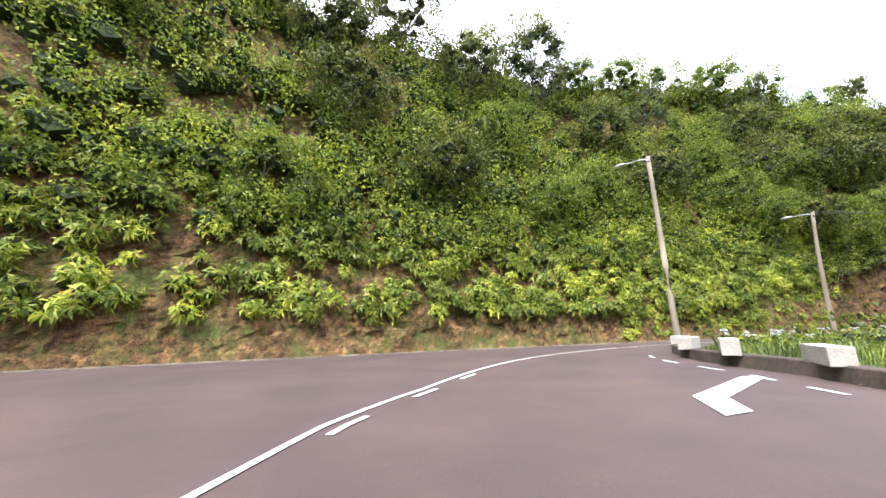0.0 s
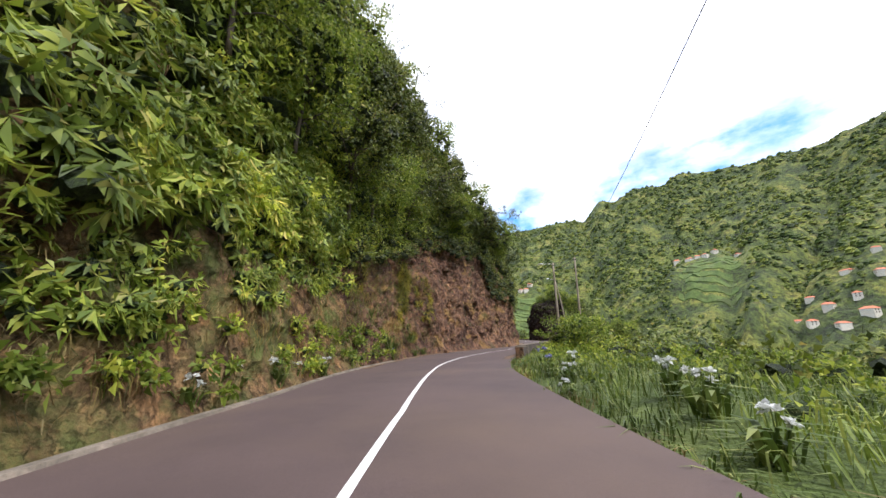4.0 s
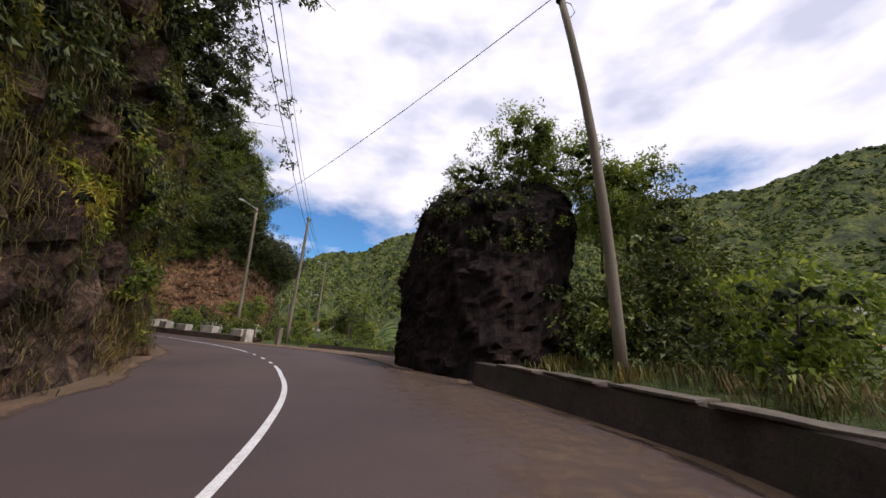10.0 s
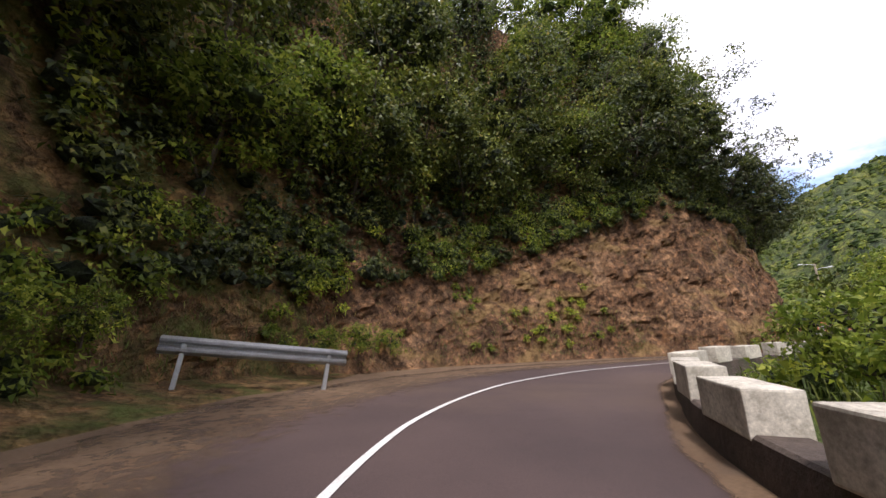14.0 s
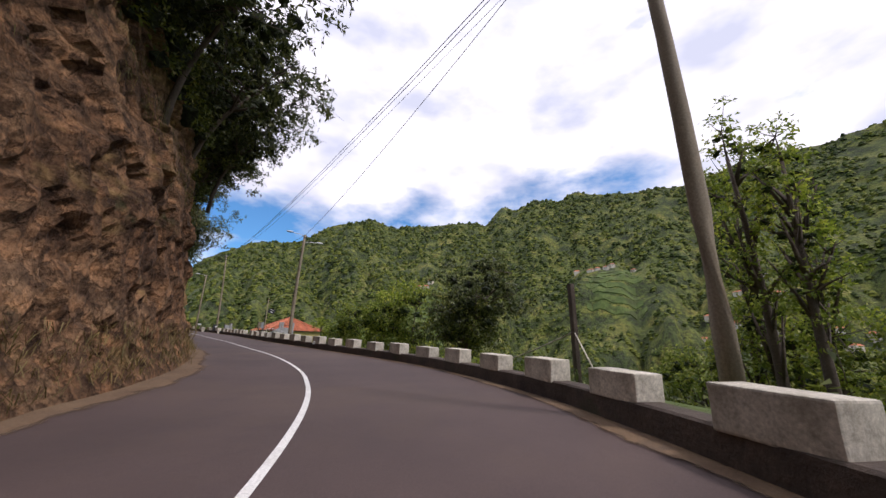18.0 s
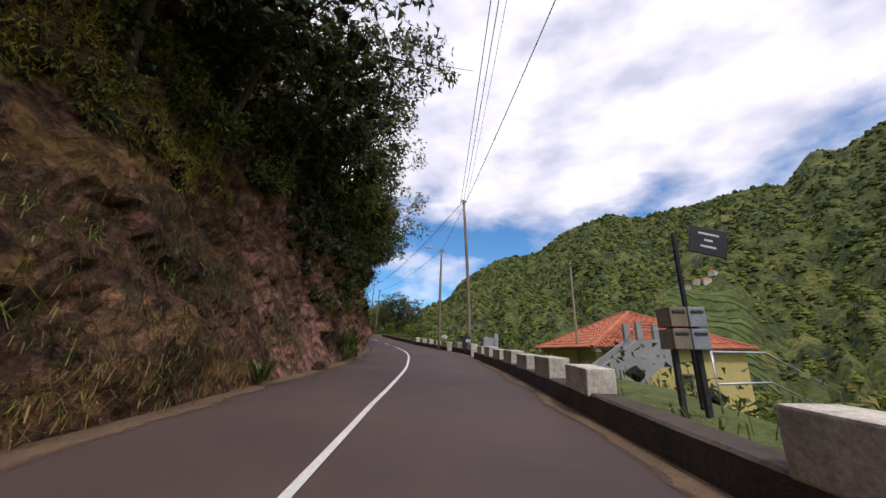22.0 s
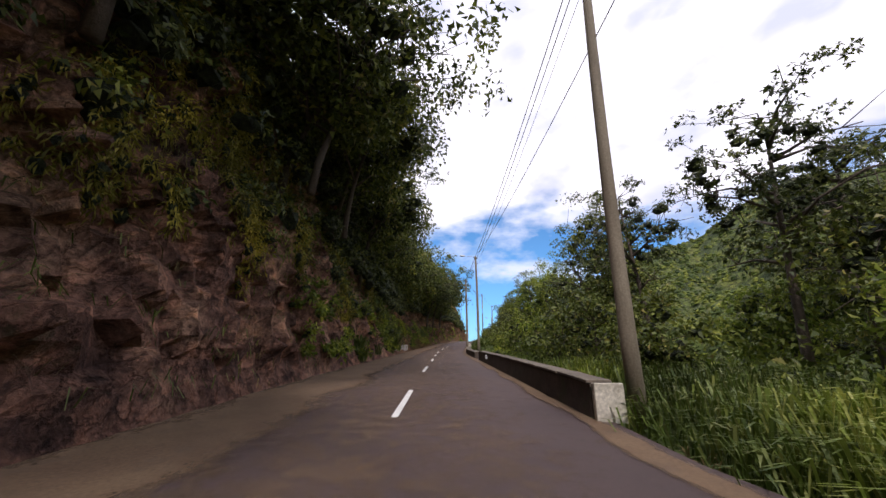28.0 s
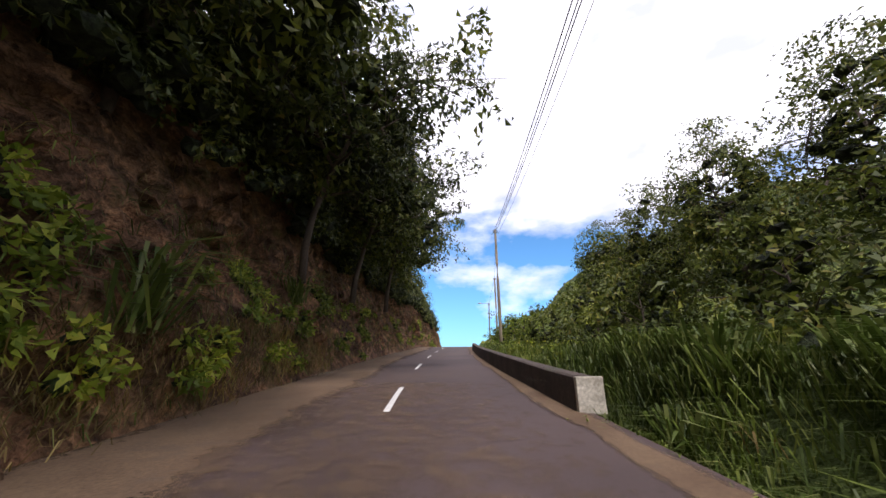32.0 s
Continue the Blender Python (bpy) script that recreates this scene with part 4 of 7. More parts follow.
part("end_post", box(0.02, 0.34, -0.34, 0.36, -0.5, 0.7, 0.03, 0.02, 6), COPING, wing)
# light on the wing wall's end, put into the colour of a thin slab
part("end_face", box(-1.81, -1.74, -0.26, 0.26, -0.6, 0.57, 0.02, 0.02, 7), ROCK_RED, wing, "wall end coloured lighter brown as if lit")
parapet(115.5, 125.0, 0.2, 0.3, "low dark kerb wall along the back of the lay-by", lat_of=lambda s: RIGHT(s) - 1.5)
w_bend = parapet(127.9, 172.0, 0.36, 0.46, "low dark wall with whitewashed blocks round the bend")
blocks(w_bend, [128.25 + 2.35 * k for k in range(19)], 0.36)
o = part("end_pier", box(-0.3, 0.3, -0.26, 0.26, 0, 0.86, 0.03, 0.015, 5), WHITEWASH, w_bend, "whitewashed end pier")
o.matrix_basis = stand(127.7, float(RIGHT(127.7)) - 0.24, -0.05)
w_long = parapet(172.0, 237.0, 0.36, 0.46, "long low dark wall carrying a row of whitewashed blocks")
blocks(w_long, [174.2 + 2.26 * k for k in range(28) if not 218.5 < 174.2 + 2.26 * k < 221.5], 0.36)


def set_back(s):
    return RIGHT(s) - 0.35


w_back = parapet(239.9, 245.9, 0.36, 0.46, "short dark wall with whitewashed blocks set back behind the pole", lat_of=set_back)
blocks(w_back, (240.5, 242.5, 244.6), 0.36, lat_of=set_back)
w_stub = parapet(246.1, 248.6, 0.36, 0.46, "stub of low dark wall with one block and a pale end face")
blocks(w_stub, (246.7,), 0.36)
for w_end, s, lat in ((w_back, 239.9, set_back(239.9)), (w_stub, 246.1, RIGHT(246.1))):
    o = part("end_face", box(-0.03, 0.0, -0.46, -0.01, -0.1, 0.37, 0.006), WHITEWASH, w_end, "whitewashed wall end")
    o.matrix_basis = stand(s, float(lat), 0.0)
w_far = parapet(249.4, 259.0, 0.36, 0.46, "low dark wall carrying whitewashed blocks beyond the pole")
blocks(w_far, (250.1, 252.5, 254.9, 257.3), 0.36)
parapet(259.0, 277.0, 0.4, 0.4, "plain low concrete parapet")
w_s = parapet(296.0, 314.0, 0.52, 0.38, "low dark parapet with a pale end face", cap=True)
o = part("end_pier", box(-0.06, 0.06, -0.27, 0.2, 0, 0.58, 0.02, 0.01, 5), WHITEWASH, w_s, "pale end face")
o.matrix_basis = stand(295.9, float(RIGHT(295.9)) - 0.2, -0.02)
parapet(316.5, 335.0, 0.4, 0.5, "low roadside wall with broken pale coping slabs", cap=True)
w_e = parapet(344.0, 376.0, 0.55, 0.38, "low dark parapet with a pale end face")
o = part("end_pier", box(-0.06, 0.06, -0.27, 0.2, 0, 0.6, 0.02, 0.01, 5), WHITEWASH, w_e, "pale end face")
o.matrix_basis = stand(343.9, float(RIGHT(343.9)) - 0.2, -0.02)
parapet(322.6, 331.2, 0.72, 0.4, "short pale concrete retaining wall at the foot of the bank", CONCRETE, lat_of=lambda s: left_edge(s) + 0.55)


# ---- poles, lamps and cables ----
def pole(s, l, h, lamp=0, lean=(0.0, 0.0), label="", r=0.15, base=0.0, twin=False, hook=False):
    p = at(s, l, 0)
    z = max(base, float(ground_z(p[0], p[1])) - float(p[2]) - 0.05) if base == 0 else base
    ob = thing("utility_pole", stand(s, l, z), label or ("weathered wooden pole with a street lamp arm" if lamp else "weathered wooden utility pole"), "utility pole", "roadside poles")
    top = Vector((lean[0], lean[1], h - z))
    pts = [Vector((lean[0] * t * t + 0.03 * math.sin(5 * t + s), lean[1] * t * t, -0.4 + (h - z + 0.4) * t)) for t in [k / 7 for k in range(8)]]
    part("shaft", tube(pts, [r * (1 - 0.35 * k / 7) for k in range(8)], 10), POLE_WOOD, ob, smooth=True)
    part("pole_band", tube([pts[7] - Vector((0, 0, 0.35)), pts[7] - Vector((0, 0, 0.28))], r * 0.72, 10), DARKMETAL, ob)
    for k in (-1, 1):
        part("insulator", tube([top + Vector((0, k * 0.16, -0.2)), top + Vector((0, k * 0.16, -0.1)), top + Vector((0, k * 0.16, -0.04))], [0.03, 0.045, 0.02], 8), DARKMETAL, ob)
    part("insulator_bracket", box(top.x - 0.02, top.x + 0.02, top.y - 0.2, top.y + 0.2, top.z - 0.24, top.z - 0.2), DARKMETAL, ob)
    if hook:
        part("service_loop", tube([top + Vector((0, -0.05, -0.3)), top + Vector((0.02, -0.42, -0.25)), top + Vector((0.03, -0.55, -0.5)), top + Vector((0.03, -0.4, -0.75)), top + Vector((0, -0.08, -0.85))], 0.014, 5), RUBBER, ob, "black cable loop at the pole head")
    for side, dz in ((lamp, -0.15), (-lamp, -0.75)) if twin else ((lamp, -0.15),):
        if not side:
            continue
        a = top + Vector((0, 0, dz))
        part("lamp_arm", tube([a, a + Vector((-0.1, side * 0.5, 0.1)), a + Vector((-0.15, side * 1.15, 0.12))], 0.025, 6), METAL, ob)
        hd = bmesh.new()
        bmesh.ops.create_uvsphere(hd, u_segments=12, v_segments=8, radius=1)
        for v in hd.verts:
            v.co = Vector((v.co.x * 0.13, v.co.y * 0.34, max(v.co.z, -0.35) * 0.1))
        bmesh.ops.translate(hd, verts=hd.verts, vec=a + Vector((-0.15, side * 1.4, 0.14)))
        head = part("lamp_head", hd, METAL, ob, "grey cobra-head street lamp", True)
        dif = bmesh.new()
        bmesh.ops.create_uvsphere(dif, u_segments=10, v_segments=6, radius=1)
        for v in dif.verts:
            v.co = Vector((v.co.x * 0.09, v.co.y * 0.2, min(v.co.z, 0) * 0.06)) + a + Vector((-0.15, side * 1.42, 0.11))
        part("lamp_glass", dif, WHITEWASH, head)
    m = ob.matrix_basis
    return m @ top


TOP = {}
for key, s, l, h, lamp, lean, r in (("a", 21.8, -2.65, 9.9, 1, (0, 0), 0.15), ("b", 37.6, -3.2, 8.3, 1, (0.1, -0.5), 0.14), ("c", 82.3, -2.5, 9.3, 1, (0.0, -0.1), 0.15), ("d", 88.0, -4.0, 10.8, 0, (-0.2, -0.25), 0.15),
                                   ("e", 107.9, -5.75, 11.3, 1, (-0.1, 1.35), 0.15), ("f", 130.3, -4.5, 10.0, 1, (0.0, 0.35), 0.14), ("g", 127.6, -6.3, 9.7, 0, (-0.1, -0.1), 0.14), ("h", 178.0, -5.0, 12.8, 1, (0.3, 0.1), 0.17), ("k", 207.7, -3.7, 9.8, 1, (-0.3, -0.2), 0.17),
                                   ("m", 242.7, -4.05, 12.8, 0, (-0.1, 0.45), 0.16), ("n", 248.1, -2.8, 9.75, 1, (0.4, -0.25), 0.15), ("o", 291.3, -3.7, 9.2, 1, (-0.35, -0.35), 0.15), ("p", 296.3, -3.3, 11.2, 0, (0.2, -0.4), 0.15), ("q", 326.9, -3.6, 10.2, 1, (0, 0.15), 0.15),
                                   ("r", 334.3, -2.48, 8.6, 0, (-0.6, 0.1), 0.15), ("t", 366, -4.4, 10.2, 0, (0, 0), 0.14), ("u", 385.3, -5.6, 9.2, 0, (0, 0), 0.14), ("v", 392.4, -4.7, 7.2, 1, (0, -0.1), 0.12)):
    TOP[key] = pole(s, l, h, lamp, lean, r=r, twin=key == "k", hook=key in "acehknoq")


def cable(a, b, sag, r=0.012, label="black overhead cable sagging between poles"):
    cu = bpy.data.curves.new("overhead_cable", "CURVE")
    cu.dimensions, cu.bevel_depth, cu.bevel_resolution = "3D", r, 1
    sp = cu.splines.new("POLY")
    n = 14
    sp.points.add(n)
    for i in range(n + 1):
        t = i / n
        p = Vector(a).lerp(Vector(b), t) - Vector((0, 0, sag * 4 * t * (1 - t)))
        sp.points[i].co = (*p, 1)
    cu.materials.append(RUBBER)
    return tagged(new("overhead_cable", cu), label, "cable", "overhead cables")


V = Vector
for a, b in ("ab", "bd", "ce", "cd", "ef", "hk", "kn", "no", "oq", "qr", "rt", "tu", "uv"):
    cable(TOP[a] + V((0, 0, -0.05)), TOP[b] + V((0, 0, -0.05)), (TOP[a] - TOP[b]).length * 0.018, 0.015)
for a, b in ("hm", "mp", "pr", "gh", "rt", "dg"):
    for k, off in ((0.2, 0.0), (0.3, 0.16), (0.42, -0.2)):
        cable(TOP[a] + V((off, -off, -k)), TOP[b] + V((off, -off, -k)), (TOP[a] - TOP[b]).length * 0.02, 0.016 if off < 0.1 else 0.009)
for k in (0.15, 0.45):
    q = at(92, -70, 20 + k)
    cable(TOP["d"] + V((0, 0, -k)), q, 2.0)
q = at(232, -60, 2)
cable(TOP["k"] + V((0, 0, -0.3)), q, 1.0)
cable(at(234.7, -8.35, 5.6), at(215, -60, 22), 1.0, 0.008)


# ---- plants on the left side ----
def scatter(n, s0, s1, z0, z1, patch=3.0, cut=0.45, seed=0):
    s = rng.uniform(s0, s1, n)
    z = z0 + (z1 - z0) * rng.uniform(0, 1, n)
    p, o = on_cliff(s, z)
    k = fbm(p, patch, 3, seed) > cut
    return p[k], o[k], z[k]


def shrubs(n, s0, s1, u0, u1, r0, r1, per, ln, wd, cut=0.35, patch=4.0, seed=0, whorl=0, out=0.4, droop=0.25, core_f=0.55, core_cap=0.45):
    """Foliage masses on the cliff between heights u0 and u1 above the top of the bare face."""
    s = rng.uniform(s0, s1, n)
    z = np.clip(FACE(s) + u0 + (u1 - u0) * rng.uniform(0, 1, n) ** 1.25, 0.3, 35)
    p, o = on_cliff(s, z)
    k = fbm(p, patch, 3, seed) > cut
    p, o = p[k], o[k]
    rad = rng.uniform(r0, r1, len(p))
    return clumps(p + o * (rad * out)[:, None], rad, per, ln, wd, o + (0, 0, 0.35), droop, whorl, core_f=core_f, core_cap=core_cap)


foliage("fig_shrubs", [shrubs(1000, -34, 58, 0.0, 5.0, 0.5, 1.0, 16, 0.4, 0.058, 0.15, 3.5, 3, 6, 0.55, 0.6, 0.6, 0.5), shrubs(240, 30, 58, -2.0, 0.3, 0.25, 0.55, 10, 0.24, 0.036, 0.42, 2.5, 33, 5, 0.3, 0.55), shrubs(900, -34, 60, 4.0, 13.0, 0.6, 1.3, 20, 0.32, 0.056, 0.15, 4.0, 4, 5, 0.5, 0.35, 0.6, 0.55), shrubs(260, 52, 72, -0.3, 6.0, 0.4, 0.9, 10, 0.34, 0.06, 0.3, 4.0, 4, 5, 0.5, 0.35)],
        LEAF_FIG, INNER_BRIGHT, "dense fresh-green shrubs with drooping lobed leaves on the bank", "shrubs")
foliage("bank_shrubs", [shrubs(420, -46, 40, 9.0, 32.0, 1.3, 2.6, 70, 0.32, 0.1, 0.0, 5.0, 47, core_f=0.6, core_cap=1.1), shrubs(520, -46, 24, 6.0, 33.0, 1.3, 2.5, 70, 0.32, 0.1, 0.15, 5.0, 46, core_f=0.6, core_cap=0.9), shrubs(1250, -40, 60, 5.0, 31.0, 1.1, 2.3, 90, 0.28, 0.085, 0.3, 5.0, 6, core_f=0.6, core_cap=0.8), shrubs(420, 52, 82, 1.0, 26.0, 0.8, 1.7, 90, 0.22, 0.068, 0.2, 5.0, 6, core_f=0.6, core_cap=1.0), shrubs(150, 137, 174, 4, 24, 0.8, 1.6, 80, 0.22, 0.068, 0.35, 4.0, 36)], LEAF_BRIGHT, INNER_BRIGHT, "light-green shrubs high on the bank, coloured as if sunlit", "shrubs")
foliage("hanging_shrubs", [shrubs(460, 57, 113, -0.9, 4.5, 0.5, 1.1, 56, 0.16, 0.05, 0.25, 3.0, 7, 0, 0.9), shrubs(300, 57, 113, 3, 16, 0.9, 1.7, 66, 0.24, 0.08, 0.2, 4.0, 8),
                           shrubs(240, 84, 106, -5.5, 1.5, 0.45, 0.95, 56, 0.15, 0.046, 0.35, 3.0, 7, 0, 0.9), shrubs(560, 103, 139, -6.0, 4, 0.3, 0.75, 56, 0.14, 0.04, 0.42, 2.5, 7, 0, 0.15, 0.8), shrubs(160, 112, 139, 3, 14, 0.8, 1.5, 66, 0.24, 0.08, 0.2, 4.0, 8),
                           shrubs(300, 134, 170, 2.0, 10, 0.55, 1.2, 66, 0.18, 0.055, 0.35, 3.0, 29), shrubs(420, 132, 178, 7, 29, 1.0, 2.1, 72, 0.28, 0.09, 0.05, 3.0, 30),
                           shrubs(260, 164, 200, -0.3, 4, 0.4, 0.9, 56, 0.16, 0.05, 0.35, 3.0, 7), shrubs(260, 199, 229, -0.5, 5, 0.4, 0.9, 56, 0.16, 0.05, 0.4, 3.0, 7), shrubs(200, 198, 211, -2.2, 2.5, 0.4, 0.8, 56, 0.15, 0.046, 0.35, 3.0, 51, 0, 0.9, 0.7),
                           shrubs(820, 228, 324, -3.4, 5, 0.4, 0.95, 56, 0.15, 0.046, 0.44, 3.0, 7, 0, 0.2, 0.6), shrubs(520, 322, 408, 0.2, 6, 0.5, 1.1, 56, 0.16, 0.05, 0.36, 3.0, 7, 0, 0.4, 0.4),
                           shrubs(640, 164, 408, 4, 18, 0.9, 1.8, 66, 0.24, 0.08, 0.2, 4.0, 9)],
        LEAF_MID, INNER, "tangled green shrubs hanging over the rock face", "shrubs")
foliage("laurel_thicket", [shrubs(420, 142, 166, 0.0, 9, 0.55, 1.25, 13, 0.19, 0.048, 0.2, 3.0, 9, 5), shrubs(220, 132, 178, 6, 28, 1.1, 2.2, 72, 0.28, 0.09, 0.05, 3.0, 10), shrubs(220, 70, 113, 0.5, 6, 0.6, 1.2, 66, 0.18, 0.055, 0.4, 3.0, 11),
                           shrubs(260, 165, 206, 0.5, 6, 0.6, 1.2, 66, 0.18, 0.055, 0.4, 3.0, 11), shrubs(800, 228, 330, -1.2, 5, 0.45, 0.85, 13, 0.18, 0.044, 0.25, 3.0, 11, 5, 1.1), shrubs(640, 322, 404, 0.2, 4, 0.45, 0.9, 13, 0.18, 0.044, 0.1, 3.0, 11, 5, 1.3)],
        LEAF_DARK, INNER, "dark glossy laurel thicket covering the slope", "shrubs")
made = []
for s0, s1, z0, z1, n, cut in ((-40, 60, 0.2, 2.8, 3000, 0.42), (57, 112, 0.2, 9, 2600, 0.6), (113, 138, 0.2, 6, 3600, 0.5), (137, 165, 0.1, 3, 1200, 0.5), (165, 200, 0.1, 1.2, 900, 0.45), (198, 228, 0.4, 11, 4200, 0.42), (228, 322, 0.1, 5, 700, 0.62), (322, 408, 0.1, 4, 2400, 0.45), (335, 352, 0.02, 1.5, 1800, 0.36), (57, 67, 0.3, 7.5, 1500, 0.4), (108, 122, 0.02, 1.2, 900, 0.4), (196, 224, 0.02, 0.7, 900, 0.35)):
    p, o, z = scatter(n, s0, s1, z0, z1, 2.2, cut, 12)
    made.append(blades(p + o * 0.05, 4, 0.27, 0.008, 0.13, 1.5))
stuff("dry_grass", made, LEAF_DRY, "tufts of dry straw-coloured grass clinging to the bank", "grass")
made = []
for s0, s1, z0, z1, n, cut in ((-40, 60, 0.3, 4, 3500, 0.5), (57, 70, 0.2, 8, 1100, 0.4), (70, 112, 1, 8, 1000, 0.66), (113, 138, 0.2, 9, 3600, 0.5), (137, 163, 0.2, 3, 1500, 0.45), (199, 228, 0.2, 3, 1500, 0.5), (228, 322, 0.3, 7, 4200, 0.55), (322, 408, 0.2, 4, 2400, 0.45)):
    p, o, z = scatter(n, s0, s1, z0, z1, 2.0, cut, 14)
    made.append(blades(p + o * 0.05, 4, 0.25, 0.009, 0.14, 1.5))
stuff("green_grass", made, LEAF_BLADE, "tufts of green grass and ferns growing from cracks in the bank", "grass")
made = []
for s0, s1, z0, z1, n, cut in ((103, 139, 1.0, 9.5, 1900, 0.42), (58, 72, 1.0, 8.0, 260, 0.45), (196, 228, 2.5, 8, 420, 0.5), (228, 324, 3.8, 8.0, 700, 0.55), (284, 313, 4.0, 9.0, 600, 0.45), (92, 112, 3.0, 9.0, 500, 0.45), (164, 198, 6.0, 9.5, 200, 0.5), (-30, 58, 0.8, 3.0, 400, 0.5), (324, 404, 1.5, 5.0, 420, 0.5)):
    p, o, z = scatter(n, s0, s1, z0, z1, 1.6, cut, 19)
    made.append(strands(p, o, 16, 0.5, 0.007, 0.16))
stuff("hanging_stems", made, LEAF_MOSS, "ochre and olive hanging stems and dead fronds on the rock", "plants")
made = []
for s0, s1, z0, z1, n, cut, sd in ((100, 138, 3.0, 10.0, 1500, 0.57, 23), (217, 229, 5.0, 10.0, 500, 0.5, 24), (229, 262, 2.5, 8.0, 700, 0.6, 23), (262, 298, 3.2, 9.5, 2600, 0.56, 26), (298, 318, 2.2, 9.5, 1500, 0.55, 25), (60, 68, 1.2, 8.0, 900, 0.5, 23), (66, 80, 3.0, 7.0, 260, 0.58, 23), (203, 218, 5.5, 9.5, 500, 0.5, 24)):
    s, z = rng.uniform(s0, s1, n), rng.uniform(z0, z1, n)
    p, o = on_cliff(s, z)
    k = fbm(np.stack([s, z * 0.3, 0 * s], -1), 2.6, 3, sd) > cut
    p, o = p[k], o[k]
    rad = rng.uniform(0.15, 0.38, len(p))
    made.append(clumps(p + o * 0.12, rad, 50, 0.15, 0.018, o * 0.7, 0.85, 0, squash=1.3, core_f=0.4, core_cap=0.14))
foliage("moss_curtains", made, LEAF_OLIVE, INNER, "olive and yellow-green curtains of moss and fine grass on the rock", "plants")
made = []
for s0, s1, z0, z1, n, cut in ((40, 62, 0.3, 2, 300, 0.4), (139, 163, 0.8, 4.6, 500, 0.55), (170, 172, 0.3, 1, 20, 0.3), (108, 138, 0.8, 6, 900, 0.58), (300, 345, 0.4, 3.5, 1500, 0.52), (345, 400, 0.3, 3.0, 900, 0.5)):
    p, o, z = scatter(n, s0, s1, z0, z1, 1.8, cut, 17)
    k = len(p) // 4
    made.append(clumps(p[:k] + o[:k] * 0.15, rng.uniform(0.2, 0.42, k), 56, 0.17, 0.05, o[:k] + (0, 0, 0.5), 0.15))
made.append(shrubs(300, 143, 165, -0.2, 3.0, 0.35, 0.75, 60, 0.16, 0.048, 0.4, 2.0, 41, 0, 0.9, 0.5))
made.append(shrubs(60, 136, 143, -2.5, 1.0, 0.3, 0.6, 60, 0.16, 0.048, 0.3, 2.0, 42, 0, 0.6, 0.5))
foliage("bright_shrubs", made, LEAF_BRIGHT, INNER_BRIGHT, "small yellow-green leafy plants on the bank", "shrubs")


# ---- trees ----
def tree_parts(seed, h, crown_r, crown_h, n_limbs, n_clumps, per, leaf_len, leaf_w, spread, bare=0.35, lean=0.0, whorl=0):
    """Trunk with limbs, and a crown of leaf clumps hung on the limbs' ends: (trunk mesh data, crown arrays)."""
    r = np.random.default_rng(seed)
    base_r = 0.012 * h + 0.025
    bend = r.normal(size=2) * 0.05 * h
    trunk_pts = [Vector((bend[0] * t * t + lean * h * t * t, bend[1] * t, h * 0.78 * t)) for t in [k / 6 for k in range(7)]]
    bms = [tube(trunk_pts, [base_r * (1 - 0.75 * k / 6) for k in range(7)], 7)]
    tips = []
    for k in range(n_limbs):
        t = r.uniform(bare, 1.0)
        i = min(int(t * 6), 5)
        a = trunk_pts[i].lerp(trunk_pts[i + 1], t * 6 - i)
        ang = k * 2.4 + r.uniform(-0.4, 0.4)
        reach = crown_r * r.uniform(0.5, 0.85) * (1.15 - 0.55 * abs(t - 0.55))
        e = a + Vector((math.cos(ang) * reach, math.sin(ang) * reach, crown_h * r.uniform(0.05, 0.42) * (1.1 - 0.8 * t)))
        m = a.lerp(e, 0.5) + Vector((0, 0, 0.12 * reach))
        bms.append(tube([a, m, e], [base_r * 0.5, base_r * 0.3, base_r * 0.12], 3))
        tips += [a.lerp(e, 0.55), m.lerp(e, 0.5), e, e]
        for q in range(2):
            s = e + Vector(r.normal(size=3)) * crown_r * 0.18
            bms.append(tube([m.lerp(e, 0.6), s], [base_r * 0.16, base_r * 0.06], 3))
            tips.append(s)
    tips.append(trunk_pts[-1] + Vector((0, 0, h * 0.07)))
    bms.append(tube([trunk_pts[-1], tips[-1]], [base_r * 0.25, base_r * 0.08], 4))
    tips = np.array([list(t) for t in tips])
    a = n_clumps // 3
    c = tips[r.integers(0, len(tips), a)] + r.normal(size=(a, 3)) * (crown_r * 0.16, crown_r * 0.16, crown_h * 0.09)
    u = r.normal(size=(n_clumps - a, 3))
    u /= np.linalg.norm(u, axis=1)[:, None]
    mid_c = np.array((lean * h * 0.45, 0, h * 0.66))
    grow = 0.62 + 0.5 * lump(u * 1.4 + seed * 3.7, 0.8, seed)
    c2 = mid_c + u * (crown_r * 0.88, crown_r * 0.88, crown_h * 0.56) * (grow * r.uniform(0.25, 1.0, len(u)) ** 0.5)[:, None]
    c = np.concatenate([c, c2])
    for q in c2:
        near = tips[np.linalg.norm(tips - q, axis=1).argmin()]
        bms.append(tube([Vector(near), Vector(near * 0.5 + q * 0.5 - (0, 0, 0.04 * crown_r)), Vector(q)], [base_r * 0.12, base_r * 0.09, base_r * 0.04], 3))
    o = c - np.array([lean * h * 0.5, 0, h * 0.6])
    o /= np.linalg.norm(o, axis=1)[:, None] + 1e-6
    rad = r.uniform(0.6, 1.25, n_clumps) * spread
    solid = np.linalg.norm((c - mid_c) / (crown_r, crown_r, crown_h * 0.56), axis=1) < 0.62
    return merged(*bms), clumps(c, rad, per, leaf_len, leaf_w, o * 0.5 + (0, 0, 0.3), 0.2, whorl, r, 0.75, solid, 0.5, 0.5)


